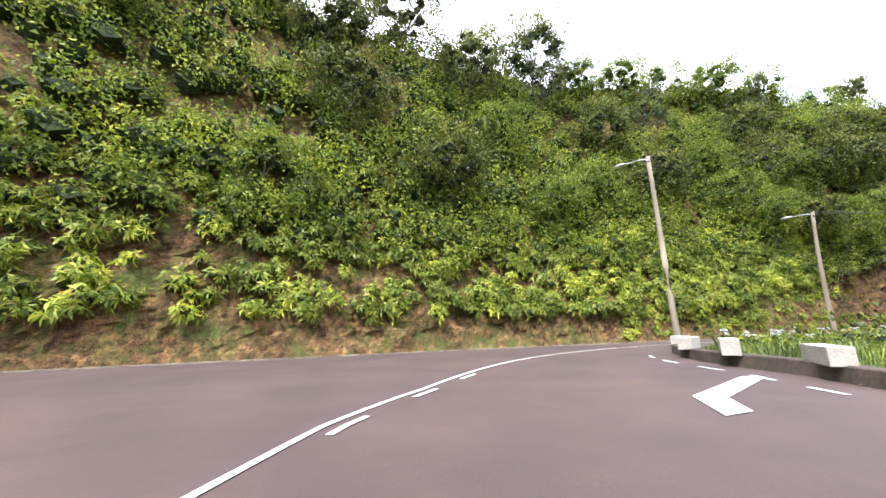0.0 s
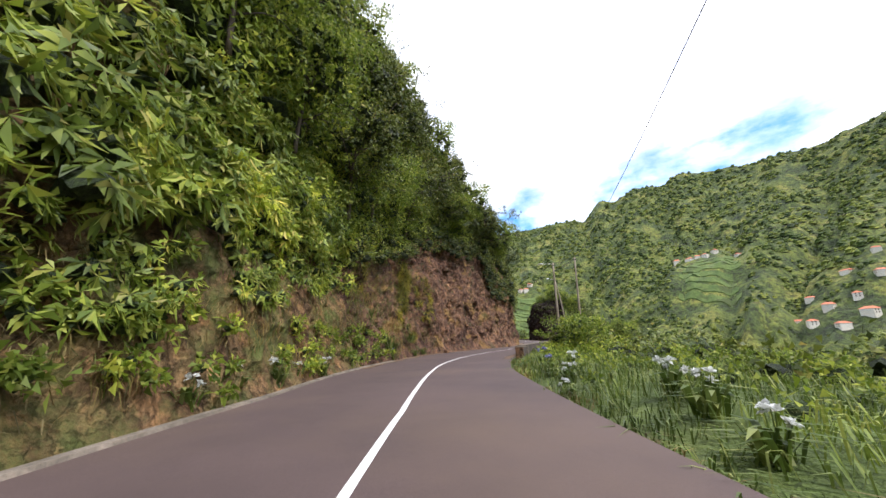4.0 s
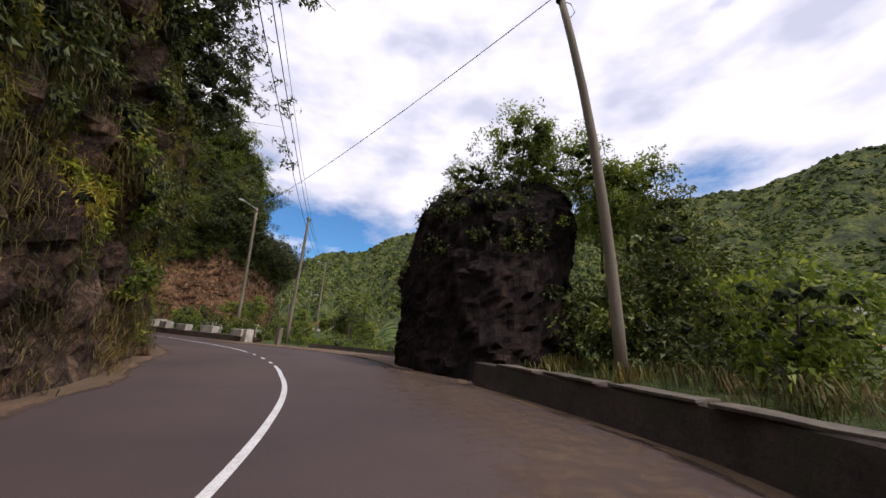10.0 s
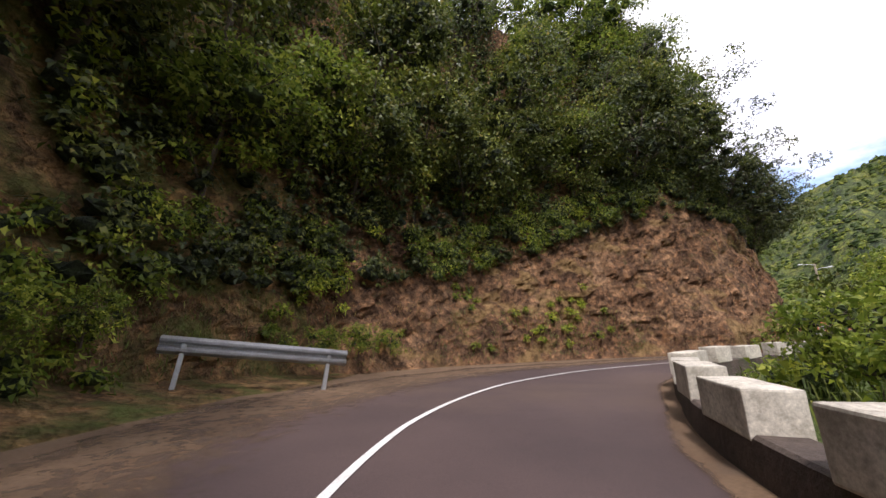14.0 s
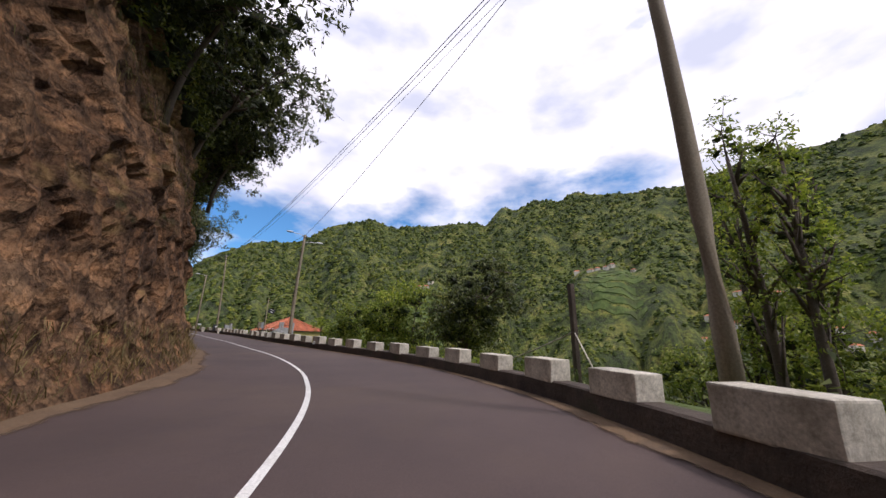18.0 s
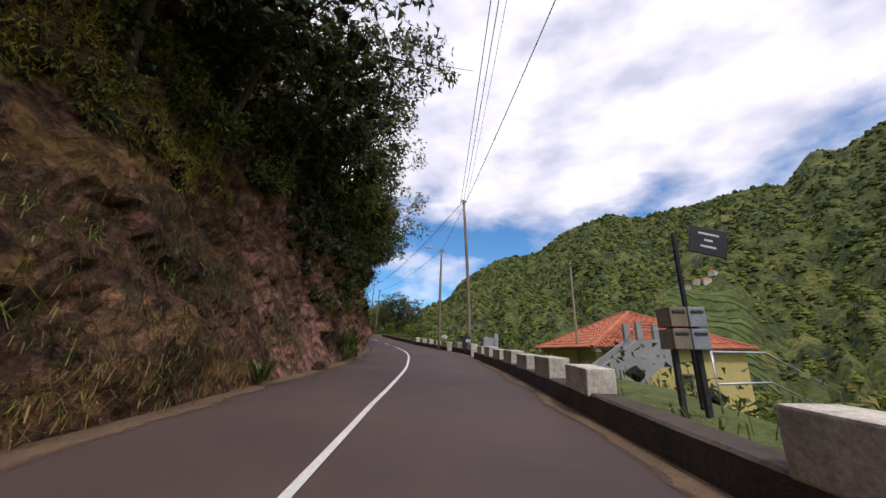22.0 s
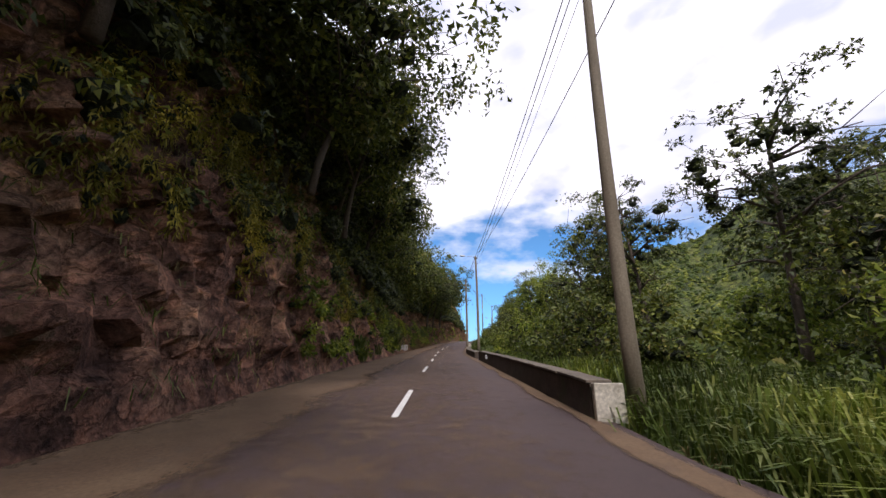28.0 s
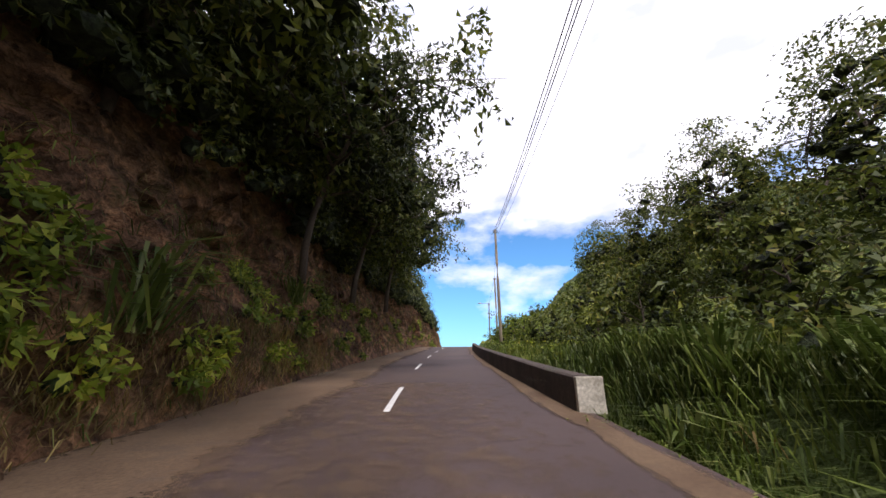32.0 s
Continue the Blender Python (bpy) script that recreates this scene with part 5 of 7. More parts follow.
def tree_kind(name, label, category, material, inner, seed, **kw):
    bm, made = tree_parts(seed, **kw)
    ob = tagged(new(name), label, category)
    part("trunk", bm, BARK, ob, smooth=True)
    cr = new("crown", foliage_mesh("crown", [made], material, inner))
    cr.parent = ob
    return ob


KINDS = {}
for key, args in {
    "laurel": [("laurel_tree", "dark evergreen laurel tree leaning over the road", "tree", LEAF_DARK, INNER, s, dict(h=7.0, crown_r=2.9, crown_h=5.0, n_limbs=12, n_clumps=104, per=14, leaf_len=0.18, leaf_w=0.042, spread=0.66, lean=0.3, whorl=5)) for s in (1, 2, 3)],
    "broad": [("broadleaf_tree", "mid-green broadleaf tree with a rounded ragged crown", "tree", LEAF_MID, INNER, s, dict(h=6.5, crown_r=2.7, crown_h=4.6, n_limbs=12, n_clumps=100, per=56, leaf_len=0.17, leaf_w=0.058, spread=0.7, lean=0.22)) for s in (4, 5, 6)],
    "bright": [("young_tree", "bright sunlit yellow-green tree on the slope", "tree", LEAF_BRIGHT, INNER_BRIGHT, s, dict(h=5.0, crown_r=2.3, crown_h=4.0, n_limbs=11, n_clumps=84, per=56, leaf_len=0.16, leaf_w=0.05, spread=0.6, lean=0.15, bare=0.15)) for s in (7, 8, 9)],
    "airy": [("airy_tree", "open-crowned tree with small grey-green leaves against the sky", "tree", LEAF_EUCA, INNER, s, dict(h=8.0, crown_r=2.8, crown_h=5.5, n_limbs=13, n_clumps=64, per=48, leaf_len=0.17, leaf_w=0.05, spread=0.5, bare=0.3, lean=0.2)) for s in (10, 11)],
    "spread": [("spreading_tree", "dark green broadleaf tree with a clear forked trunk", "tree", LEAF_DARK, INNER, s, dict(h=9.2, crown_r=3.7, crown_h=6.0, n_limbs=18, n_clumps=180, per=44, leaf_len=0.19, leaf_w=0.06, spread=0.6, bare=0.32)) for s in (26,)],
    # every other one takes the leaf colour that carries sunlight
    "overhang": [("overhanging_tree", "sunlit green tree leaning out over the road from the cliff", "tree", LEAF_BRIGHT if s == 28 else LEAF_MID, INNER, s, dict(h=7.5, crown_r=2.7, crown_h=4.8, n_limbs=12, n_clumps=110, per=56, leaf_len=0.19, leaf_w=0.058, spread=0.7, lean=0.45)) for s in (28, 29)],
    "shoot": [("upright_sapling", "slender upright sapling with small bright green leaves", "tree", LEAF_BRIGHT, INNER_BRIGHT, s, dict(h=11.5, crown_r=0.75, crown_h=8.5, n_limbs=16, n_clumps=60, per=30, leaf_len=0.15, leaf_w=0.04, spread=0.3, bare=0.25)) for s in (31, 32)],
    "tall": [("tall_tree", "tall dark-green tree with a ragged upright crown", "tree", LEAF_MID, INNER, s, dict(h=11.0, crown_r=3.0, crown_h=8.6, n_limbs=20, n_clumps=190, per=64, leaf_len=0.165, leaf_w=0.052, spread=0.68, bare=0.15)) for s in (16, 17)],
    "lush": [("lush_tree", "tall bright green tree with an upright leafy crown", "tree", LEAF_BRIGHT, INNER_BRIGHT, s, dict(h=9.0, crown_r=2.6, crown_h=7.0, n_limbs=18, n_clumps=150, per=56, leaf_len=0.17, leaf_w=0.05, spread=0.62, bare=0.15)) for s in (20, 21)],
    "thin": [("slender_tree", "slender open tree with sparse dark leaves against the sky", "tree", LEAF_DARK, INNER, s, dict(h=10.5, crown_r=2.6, crown_h=5.5, n_limbs=16, n_clumps=84, per=12, leaf_len=0.15, leaf_w=0.042, spread=0.46, bare=0.45, whorl=5)) for s in (18, 19)],
    "shrub": [("shrub", "rounded leafy shrub beside the road", "shrub", LEAF_MID, INNER, s, dict(h=2.4, crown_r=1.6, crown_h=2.4, n_limbs=9, n_clumps=42, per=46, leaf_len=0.155, leaf_w=0.047, spread=0.45, bare=0.05)) for s in (12, 13)],
    "bushlet": [("bright_bush", "bright green leafy bush beside the road", "shrub", LEAF_BRIGHT, INNER_BRIGHT, s, dict(h=2.2, crown_r=1.5, crown_h=2.2, n_limbs=9, n_clumps=42, per=46, leaf_len=0.155, leaf_w=0.047, spread=0.42, bare=0.05)) for s in (14, 15)],
}.items():
    KINDS[key] = [tree_kind(*a[:6], **a[6]) for a in args]
used = {}


def plant(key, s, l, size=1.0, z=None, turn=None):
    """A tree or shrub of that kind at its place on the plan."""
    k = used.get(key, 0)
    used[key] = k + 1
    src = KINDS[key][k % len(KINDS[key])]
    p = at(s, l, 0)
    if z is None:
        p[2] = ground_z(p[0], p[1]) - 0.1
    else:
        p[2] += z
    a = math.degrees(heading(s)) + (turn if turn is not None else (k * 77) % 360)
    m = pose(float(p[0]), float(p[1]), float(p[2]), 0, 0, a) @ Matrix.Diagonal((size, size, size * (0.92 + 0.04 * (k % 5)), 1))
    if k < len(KINDS[key]):
        src.matrix_basis = m
        return src
    c = copy_thing(src, m)
    c.matrix_basis = m
    return c


def top_tree(key, s, up, size, back=0.3):
    """On the cliff, at that height, leaning out over the road."""
    up = up + (1.8 if 70 < s < 100 else 0)
    size *= 1.22 if s > 315 else (1.1 if s > 224 else 1.0)
    back += -0.5 if 255 < s < 315 else (1.3 if 315 < s < 338 else (0.8 if s > 315 else (0.9 if 76 < s < 92 else (0.4 if 228 < s < 250 else 0.0))))
    back += 1.4 if s > 330 and up > 6.5 else (2.3 if 88 < s < 104 else (1.6 if 104 <= s < 121 else (1.2 if 68 < s < 102 else 0.0)))
    plant(key, s, float(face_lat(s, up - 1.5)) + back, size * 1.22, up - 2.0, -90 + (s * 37) % 50 - 25)


for s, up, size in ((6, 10, 1.2), (13, 9, 1.2), (20, 10.5, 1.3), (27, 9.5, 1.25), (33, 12, 1.2), (40, 13, 1.2), (47, 12, 1.1), (54, 12, 1.1), (16, 17, 1.3), (25, 18, 1.3), (36, 19, 1.2), (46, 19, 1.2)):
    top_tree("broad" if int(s) % 4 == 0 else "bright", s, up, size)
for s, up, size in ((58, 8, 1.0), (62, 9, 1.1), (66, 11, 1.1), (70, 12, 1.15), (74, 13, 1.1), (60, 16, 1.2), (66, 18, 1.2), (72, 18, 1.1), (56, 22, 1.2), (62, 24, 1.2), (50, 22, 1.2), (77, 15, 1.0), (2, 29, 1.5), (8, 30, 1.6), (14, 29, 1.5), (20, 30, 1.5), (26, 30, 1.5), (32, 30, 1.5), (37, 30.5, 1.4), (43, 30, 1.5), (49, 30, 1.4), (55, 30, 1.5), (61, 29, 1.4), (67, 28, 1.3), (-4, 22, 1.5), (3, 20, 1.5), (9, 21, 1.4), (-8, 12, 1.4), (0, 11, 1.3), (16, 24, 1.4), (24, 24, 1.4), (-12, 28, 1.6), (72, 28, 1.1), (78, 25, 1.0)):
    top_tree("broad" if int(s) % 4 == 0 else "bright", s, up, size)
for s, up, size in ((52, 15, 1.1), (57, 16, 1.2), (62, 16.5, 1.2), (66, 17, 1.2), (70, 16, 1.1), (74, 15.5, 1.0), (47, 17, 1.2)):
    top_tree("bright" if int(s) % 2 else "broad", s, up, size, -0.3)
for s, up, size in ((57, 10, 0.95), (60.5, 11, 1.0), (64, 12, 1.0), (67.5, 12.5, 0.95), (52, 11, 1.0), (48, 12, 1.1)):
    top_tree("broad" if int(s) % 2 else "bright", s, up, size, -1.3)
for s, up, size in ((44, 24, 1.0), (31, 25, 1.1), (58, 27, 1.0)):
    top_tree("airy", s, up, size)
for s, up, size in ((79, 9.6, 1.1), (85, 9.5, 1.15), (90, 9.2, 1.1), (95, 9.5, 1.1), (100, 10, 1.1), (106, 10, 1.0), (112, 10, 1.0), (118, 9.6, 1.0), (124, 9.5, 1.0), (130, 9.2, 1.0)):
    top_tree("laurel" if int(s) % 3 else "broad", s, up, size)
for s, up, size in ((136, 8, 1.1), (140, 8, 1.2), (144.5, 7.5, 1.2), (149, 8, 1.2), (154, 8.5, 1.2), (142, 9, 1.3), (147, 9.5, 1.4), (152, 10, 1.4), (157, 11.5, 1.25), (161, 12, 1.15), (138, 14, 1.3), (145, 15, 1.5), (151, 16, 1.5), (157, 15, 1.4), (162, 14, 1.3), (166, 16, 1.3), (170, 13.5, 1.2), (160, 22, 1.4), (165, 23, 1.4), (152, 23, 1.5), (146, 23, 1.5), (171, 20, 1.2), (150, 29, 1.5), (156, 30, 1.5), (162, 29, 1.5), (167, 28, 1.4), (172, 25, 1.3), (144, 29, 1.4), (175, 20, 1.1), (147, 33, 1.5), (153, 33.5, 1.5), (159, 33, 1.5), (165, 31, 1.4)):
    # upper rows take the bright kind: their sunlight is in the leaf colour
    top_tree("laurel" if up < 8 and int(s) % 2 else ("bright" if int(s) % 3 == 0 or up >= 22 else "broad"), s, up, size)
for s, up, size in ((160, 18, 1.2), (164, 15, 1.1), (155, 24, 1.2), (168, 19, 1.1), (172, 15, 1.0)):
    top_tree("airy", s, up, size)
for s, up, size in ((165, 12, 1.05), (170, 11.8, 1.0), (176, 10.8, 1.0), (182, 10, 1.05), (188, 9.6, 1.1), (193, 9, 1.15), (198, 9.5, 1.1), (203, 10.5, 1.1), (206.5, 10.5, 1.1), (210, 11, 1.1), (214, 11.5, 1.1), (217, 11, 1.05), (221, 9.0, 1.1), (225, 7.5, 1.1), (229, 6.8, 1.15)):
    top_tree("laurel", s, up, size)
for s, up, size in ((196, 9.5, 1.15), (201, 11, 1.1), (222, 8.5, 1.1), (232, 6.2, 1.25), (237, 6.5, 1.3), (242, 6.6, 1.15), (247, 7, 1.1)):
    top_tree("airy", s, up, size)
for s, up, size in ((234, 6.8, 1.0), (240, 7, 1.0), (246, 7, 1.05), (252, 7.2, 1.1), (258, 7.5, 1.05), (264, 8, 1.1), (270, 8, 1.0), (276, 8, 1.05), (282, 8, 1.1), (288, 7.5, 1.1), (294, 7.5, 1.1), (300, 7.2, 1.1), (306, 7, 1.15), (312, 6.2, 1.1), (318, 5.2, 0.9), (323, 5, 1.1), (328, 4.8, 1.15), (333, 4.8, 1.15), (338, 4.8, 1.2), (343, 4.6, 1.2), (348, 4.6, 1.2), (354, 4.6, 1.2), (360, 4.6, 1.25), (366, 4.6, 1.2), (374, 4.6, 1.2), (288, 10, 1.0), (294, 10, 1.05), (300, 10, 1.0), (306, 9.5, 1.0), (311, 9, 1.05), (317, 8, 1.0), (323, 7.5, 1.0), (329, 7.5, 1.05), (335, 7.3, 1.0), (340.5, 7, 1.05), (345.5, 7.3, 1.1), (350.5, 7, 1.1), (356.5, 7.3, 1.1), (362.5, 7, 1.1), (369, 7, 1.1)):
    top_tree(("broad" if int(s) % 3 == 0 else "laurel") if s < 320 else "broad", s, up, size)

for s, up, size in ((349, 5.0, 0.9), (355.5, 5.0, 1.0), (365, 5.2, 1.1)):
    top_tree("laurel", s, up, size, -1.6)

# extra laurels hung out over the face, added to shade the rock below
for s, up, size in ((199, 9.8, 0.95), (202.5, 10.2, 1.0), (206, 10.4, 1.0), (209.5, 10.4, 1.0), (213, 10.6, 0.95)):
    top_tree("laurel", s, up, size, -1.9)

for s, up, size in ((249, 8.0, 0.9), (254, 7.6, 0.8)):
    top_tree("laurel", s, up, size, -0.5)

for s, up, size in ((299.5, 7.4, 0.95), (303.5, 7.2, 0.9), (71.0, 13.0, 0.8), (75.0, 12.0, 0.8)):
    top_tree("broad", s, up, size, -1.0)

for s, z, size in ((60, 19, 1.2), (63.5, 20, 1.2), (67.5, 20.5, 1.25), (71.5, 20, 1.2), (75, 18, 1.2), (78, 16.5, 1.15), (80.5, 13, 1.15), (83.5, 11, 1.1), (87, 9.5, 1.05), (73.5, 13.0, 1.0), (77, 11.5, 1.0), (55, 17, 1.1)):
    plant("overhang", s, float(face_lat(s, z)) + 0.3, size, z, -90 + (s * 37) % 40 - 20)

# valley side
for key, s, l, size in (("shrub", 58, -16, 1.4), ("broad", 66, -18, 0.9), ("broad", 52, -17, 0.8), ("shrub", 45, -15, 1.2), ("bushlet", 76, -5.0, 0.8), ("bushlet", 80, -6.5, 0.9), ("bushlet", 96, -9.5, 1.5), ("bright", 92.5, -8.2, 0.62), ("bushlet", 90, -6.0, 0.7), ("shrub", 94.5, -6.6, 0.8), ("shrub", 99, -11, 1.3), ("shrub", 92, -10, 1.0),
                        ("broad", 104, -13, 0.75), ("shrub", 108.5, -7.6, 1.1), ("shrub", 110.5, -9, 1.3), ("broad", 108, -15, 0.7), ("broad", 88, -24, 0.8), ("broad", 78, -22, 0.8), ("bright", 70, -26, 0.9),
                        ("bushlet", 130, -4.6, 0.55), ("shrub", 133, -4.8, 0.6), ("bushlet", 136.5, -4.4, 0.65), ("shrub", 139.5, -4.6, 0.7), ("bushlet", 143, -4.8, 0.75), ("bushlet", 147, -5.0, 0.8), ("shrub", 151, -5, 0.8), ("bright", 156, -6.5, 0.7), ("bright", 161, -6.5, 0.85), ("shrub", 165, -6.2, 0.9), ("bright", 169, -7.5, 0.8), ("broad", 158, -12, 0.8), ("broad", 168, -14, 0.8), ("bushlet", 128, -8, 0.7), ("shrub", 122, -12, 0.9), ("bushlet", 106, -7.4, 1.0), ("shrub", 107.5, -9.5, 1.2), ("bushlet", 104, -9, 1.0), ("bright", 106, -13, 0.9), ("broad", 109.5, -17, 0.85), ("bushlet", 101.5, -7.4, 0.8), ("shrub", 103, -11.5, 1.2), ("shrub", 327.5, -5.6, 0.55), ("bushlet", 329.5, -6.4, 0.6), ("shrub", 325, -5.2, 0.5), ("bushlet", 333.2, -6.2, 0.6), ("bushlet", 322, -5.4, 0.6),
                        ("broad", 176, -14, 0.85), ("bright", 182, -13, 0.8), ("laurel", 191.6, -8.8, 1.12), ("laurel", 193.2, -10.6, 1.12), ("broad", 192.4, -9.6, 0.95), ("broad", 195, -13, 0.75), ("bright", 201, -13, 0.8), ("bright", 203.5, -8.2, 1.0), ("bright", 201.5, -9.6, 1.3), ("bright", 199.3, -10.6, 1.45), ("bushlet", 204.6, -6.6, 1.0), ("shoot", 179.6, -10.2, 1.0), ("shoot", 180.6, -10.6, 1.08), ("shoot", 180.4, -12.4, 1.1), ("shoot", 181.9, -12.6, 1.05), ("lush", 181.0, -12.6, 0.85), ("lush", 179.2, -13.8, 0.8), ("bright", 182.6, -11.6, 0.9), ("bushlet", 64, -5.5, 1.0), ("shrub", 67.5, -6.2, 0.8), ("bushlet", 61.5, -6.5, 1.0), ("bushlet", 70.5, -5.4, 0.7), ("bright", 205, -11, 0.9), ("bright", 210, -11, 1.0), ("broad", 214, -14, 0.8), ("bushlet", 207.5, -8.0, 1.3), ("shrub", 212, -9, 1.2),
                        ("shrub", 268, -6, 0.9), ("bushlet", 273, -6.5, 1.0), ("spread", 287.2, -7.3, 1.0), ("airy", 284.4, -10.8, 1.0), ("shrub", 283.0, -9.4, 1.0), ("bushlet", 281.2, -8.8, 0.8), ("shrub", 285.6, -11.0, 1.1), ("shrub", 287.6, -12.6, 1.2), ("laurel", 286.0, -14.0, 0.45), ("bushlet", 290.5, -9.6, 0.7), ("shrub", 293.0, -9.5, 0.8), ("bushlet", 288.0, -14.5, 1.0), ("broad", 291.0, -15.0, 0.6), ("bushlet", 289.5, -11.5, 0.8), ("shrub", 285.0, -12.5, 0.8), ("bushlet", 292.0, -7.0, 0.5), ("shrub", 282.0, -9.0, 0.6), ("bushlet", 294, -7, 1.0), ("thin", 298.6, -8.6, 0.9), ("thin", 299.5, -11.4, 1.0), ("thin", 303.5, -8.0, 0.8), ("thin", 301.0, -13.5, 1.05), ("bright", 302, -11, 0.9), ("broad", 303, -14, 0.9), ("airy", 310.5, -8.5, 0.9), ("shrub", 299, -5.6, 0.9), ("shrub", 303, -5.5, 1.1), ("shrub", 307, -5.4, 1.1), ("bushlet", 311, -5.6, 1.1), ("tall", 310.2, -9.6, 1.02), ("broad", 308, -9, 0.85), ("broad", 297, -9.5, 0.8),
                        ("shrub", 316, -5.6, 1.1), ("bushlet", 320, -6.4, 1.0), ("lush", 319.5, -9.2, 0.8), ("lush", 323.5, -10.8, 1.02), ("lush", 327.5, -9.6, 0.85), ("lush", 316.5, -11, 0.85), ("thin", 322.6, -9.4, 0.6), ("tall", 347.5, -9.2, 0.68), ("tall", 351.5, -9.4, 0.68), ("tall", 356.0, -9.0, 0.62), ("broad", 328, -9.8, 0.75), ("broad", 333, -11.5, 0.9), ("shrub", 326, -6.6, 0.9), ("shrub", 331, -6.8, 0.9), ("tall", 337.2, -10.8, 0.86), ("broad", 341, -9.2, 0.9), ("tall", 343.6, -9.8, 0.75), ("tall", 332.5, -13.5, 0.8), ("broad", 347.5, -8.8, 0.8), ("broad", 352, -8.6, 0.8), ("broad", 355, -9.5, 1.0), ("laurel", 339, -7.8, 0.5), ("shrub", 335, -7.2, 0.9), ("shrub", 344, -6.9, 1.1), ("shrub", 349, -6.6, 1.1), ("shrub", 352, -6.4, 1.1), ("shrub", 356, -5.6, 1.0), ("bushlet", 362, -5.4, 1.0), ("shrub", 368, -5.4, 1.0), ("bushlet", 376, -5.4, 0.9), ("shrub", 332.5, -8.4, 1.3), ("broad", 330.8, -10.2, 0.55), ("laurel", 334.6, -9.8, 0.5), ("shrub", 336.6, -8.8, 1.4), ("laurel", 338.4, -8.6, 0.5), ("shrub", 330.2, -8.0, 1.1), ("shrub", 334.4, -7.6, 1.1), ("bushlet", 330.2, -5.6, 0.5), ("bushlet", 331.6, -6.4, 0.6), ("shrub", 329.4, -6.6, 0.6)):
    plant(key, s, l, size)

for s_, l_, z_ in ((146.6, 8.0, 0.6), (148.2, 8.6, 0.7), (149.6, 8.9, 0.8), (141.2, 7.2, 1.0), (142.4, 8.0, 1.2)):
    plant("bushlet", s_, l_, 0.5, z_)

# ---- dark rock stack beside the bend, with its bushes ----
na, nz = 90, 46
ga, gh = np.meshgrid(np.linspace(0, 2 * math.pi, na), np.linspace(-0.6, 8.0, nz), indexing="ij")
t = np.clip(gh / 8.0, 0, 1)
rad = (1 - 0.04 * t) * np.sqrt(np.clip(1 - np.clip(t - 0.72, 0, 1) ** 2 / 0.079, 0.0, 1))
sq = (np.abs(np.cos(ga)) ** 3.2 + np.abs(np.sin(ga)) ** 3.2) ** (-1 / 3.2)
cx, cy = 113.8 + np.cos(ga) * 2.9 * rad * sq, -6.6 + np.sin(ga) * 2.9 * rad * sq + 0.3 * t
step = 1 - 0.3 / (1 + np.exp(-(cx - 114.9) * 5.0))
gh = np.where(gh > 0, gh * step * (1.06 - 0.1 * np.sin(cy * 0.9)), gh)
rp = at(cx, cy, gh)
cen = at(113.8 + 0 * gh, -6.6 + 0 * gh, gh)
rp = rp + (rp - cen) * (0.3 * (fbm(rp, 2.5, 4, 51) - 0.5) + 0.1 * (facets(rp * (1, 1, 0.6), 0.9, 52) - 0.5) + 0.06 * (facets(rp, 0.4, 53) - 0.5))[..., None]
rp[-1] = rp[0]
sheet("outcrop", rp, ROCK_SHADOWED, "dark craggy basalt outcrop standing beside the road", "rock", "thing", False)
pr = rp.reshape(-1, 3)
pk = pr[(rng.uniform(size=len(pr)) < 0.55) & (fbm(pr, 1.8, 3, 55) > 0.5) & (pr[:, 2] > at(116, 0, 0)[2] + 2.0)]
foliage("rock_plants", [clumps(pk[::6], rng.uniform(0.2, 0.45, len(pk[::6])), 50, 0.15, 0.046, (0, 0, 0.5))], LEAF_MID, INNER, "bushes and grass growing over the dark rock stack", "shrubs")
for s, l, size, z in ((111.4, -6.0, 0.75, 6.6), (112.0, -7.4, 0.72, 6.9), (113.2, -5.6, 0.62, 6.0), (114.9, -5.0, 0.5, 4.6), (115.4, -8.0, 0.6, 4.4), (115.3, -5.8, 0.6, 4.5), (112.6, -9.0, 0.75, 6.0), (110.6, -8.2, 0.7, 6.0), (110.2, -9.8, 0.75, 4.8), (111.5, -10.6, 0.75, 4.4), (110.0, -8.6, 0.65, 4.4)):
    plant("bright", s, l, size, z)
for s, l, size, z in ((109.0, -9.2, 1.1, 2.6), (109.4, -11.6, 1.3, 2.0), (110.0, -13.4, 1.3, 1.0), (108.6, -8.2, 0.9, 2.0), (111.0, -13.5, 1.2, 2.5), (108.9, -7.4, 0.7, 1.2), (109.3, -10.4, 1.0, 4.2)):
    plant("shrub", s, l, size, z)

# ---- low plants and grass on the valley side ----
def verge(n, s0, s1, w0, w1, cut=0.4, seed=0, patch=2.0):
    s = rng.uniform(s0, s1, n)
    l = RIGHT(s) - rng.uniform(w0, w1, n)
    p = at(s, l, 0)
    far = np.array([np.sqrt(((road_p[:, :2] - q[:2]) ** 2).sum(1).min()) for q in p]) > -RIGHT(s) + 0.6 * w0
    p = p[far]
    p[:, 2] = terrain(p[:, 0], p[:, 1])
    k = fbm(p, patch, 3, seed) > cut
    return p[k]


made = [blades(verge(n, a, b, w0, w1, c, 61), 7, h, 0.014, 0.16, 0.9) for n, a, b, w0, w1, c, h in
        ((3000, 8, 63, 0.3, 7, 0.3, 0.42), (1200, 68, 112, 0.6, 5, 0.35, 0.4), (500, 127, 175, 0.6, 4, 0.4, 0.4), (900, 175, 262, 0.6, 5, 0.4, 0.4), (1100, 276, 300, 0.5, 5, 0.3, 0.5), (900, 300, 345, 0.6, 4, 0.4, 0.4))]
made.append(blades(verge(3600, 343, 372, 0.9, 7.5, 0.2, 62), 8, 0.62, 0.014, 0.22, 1.0))
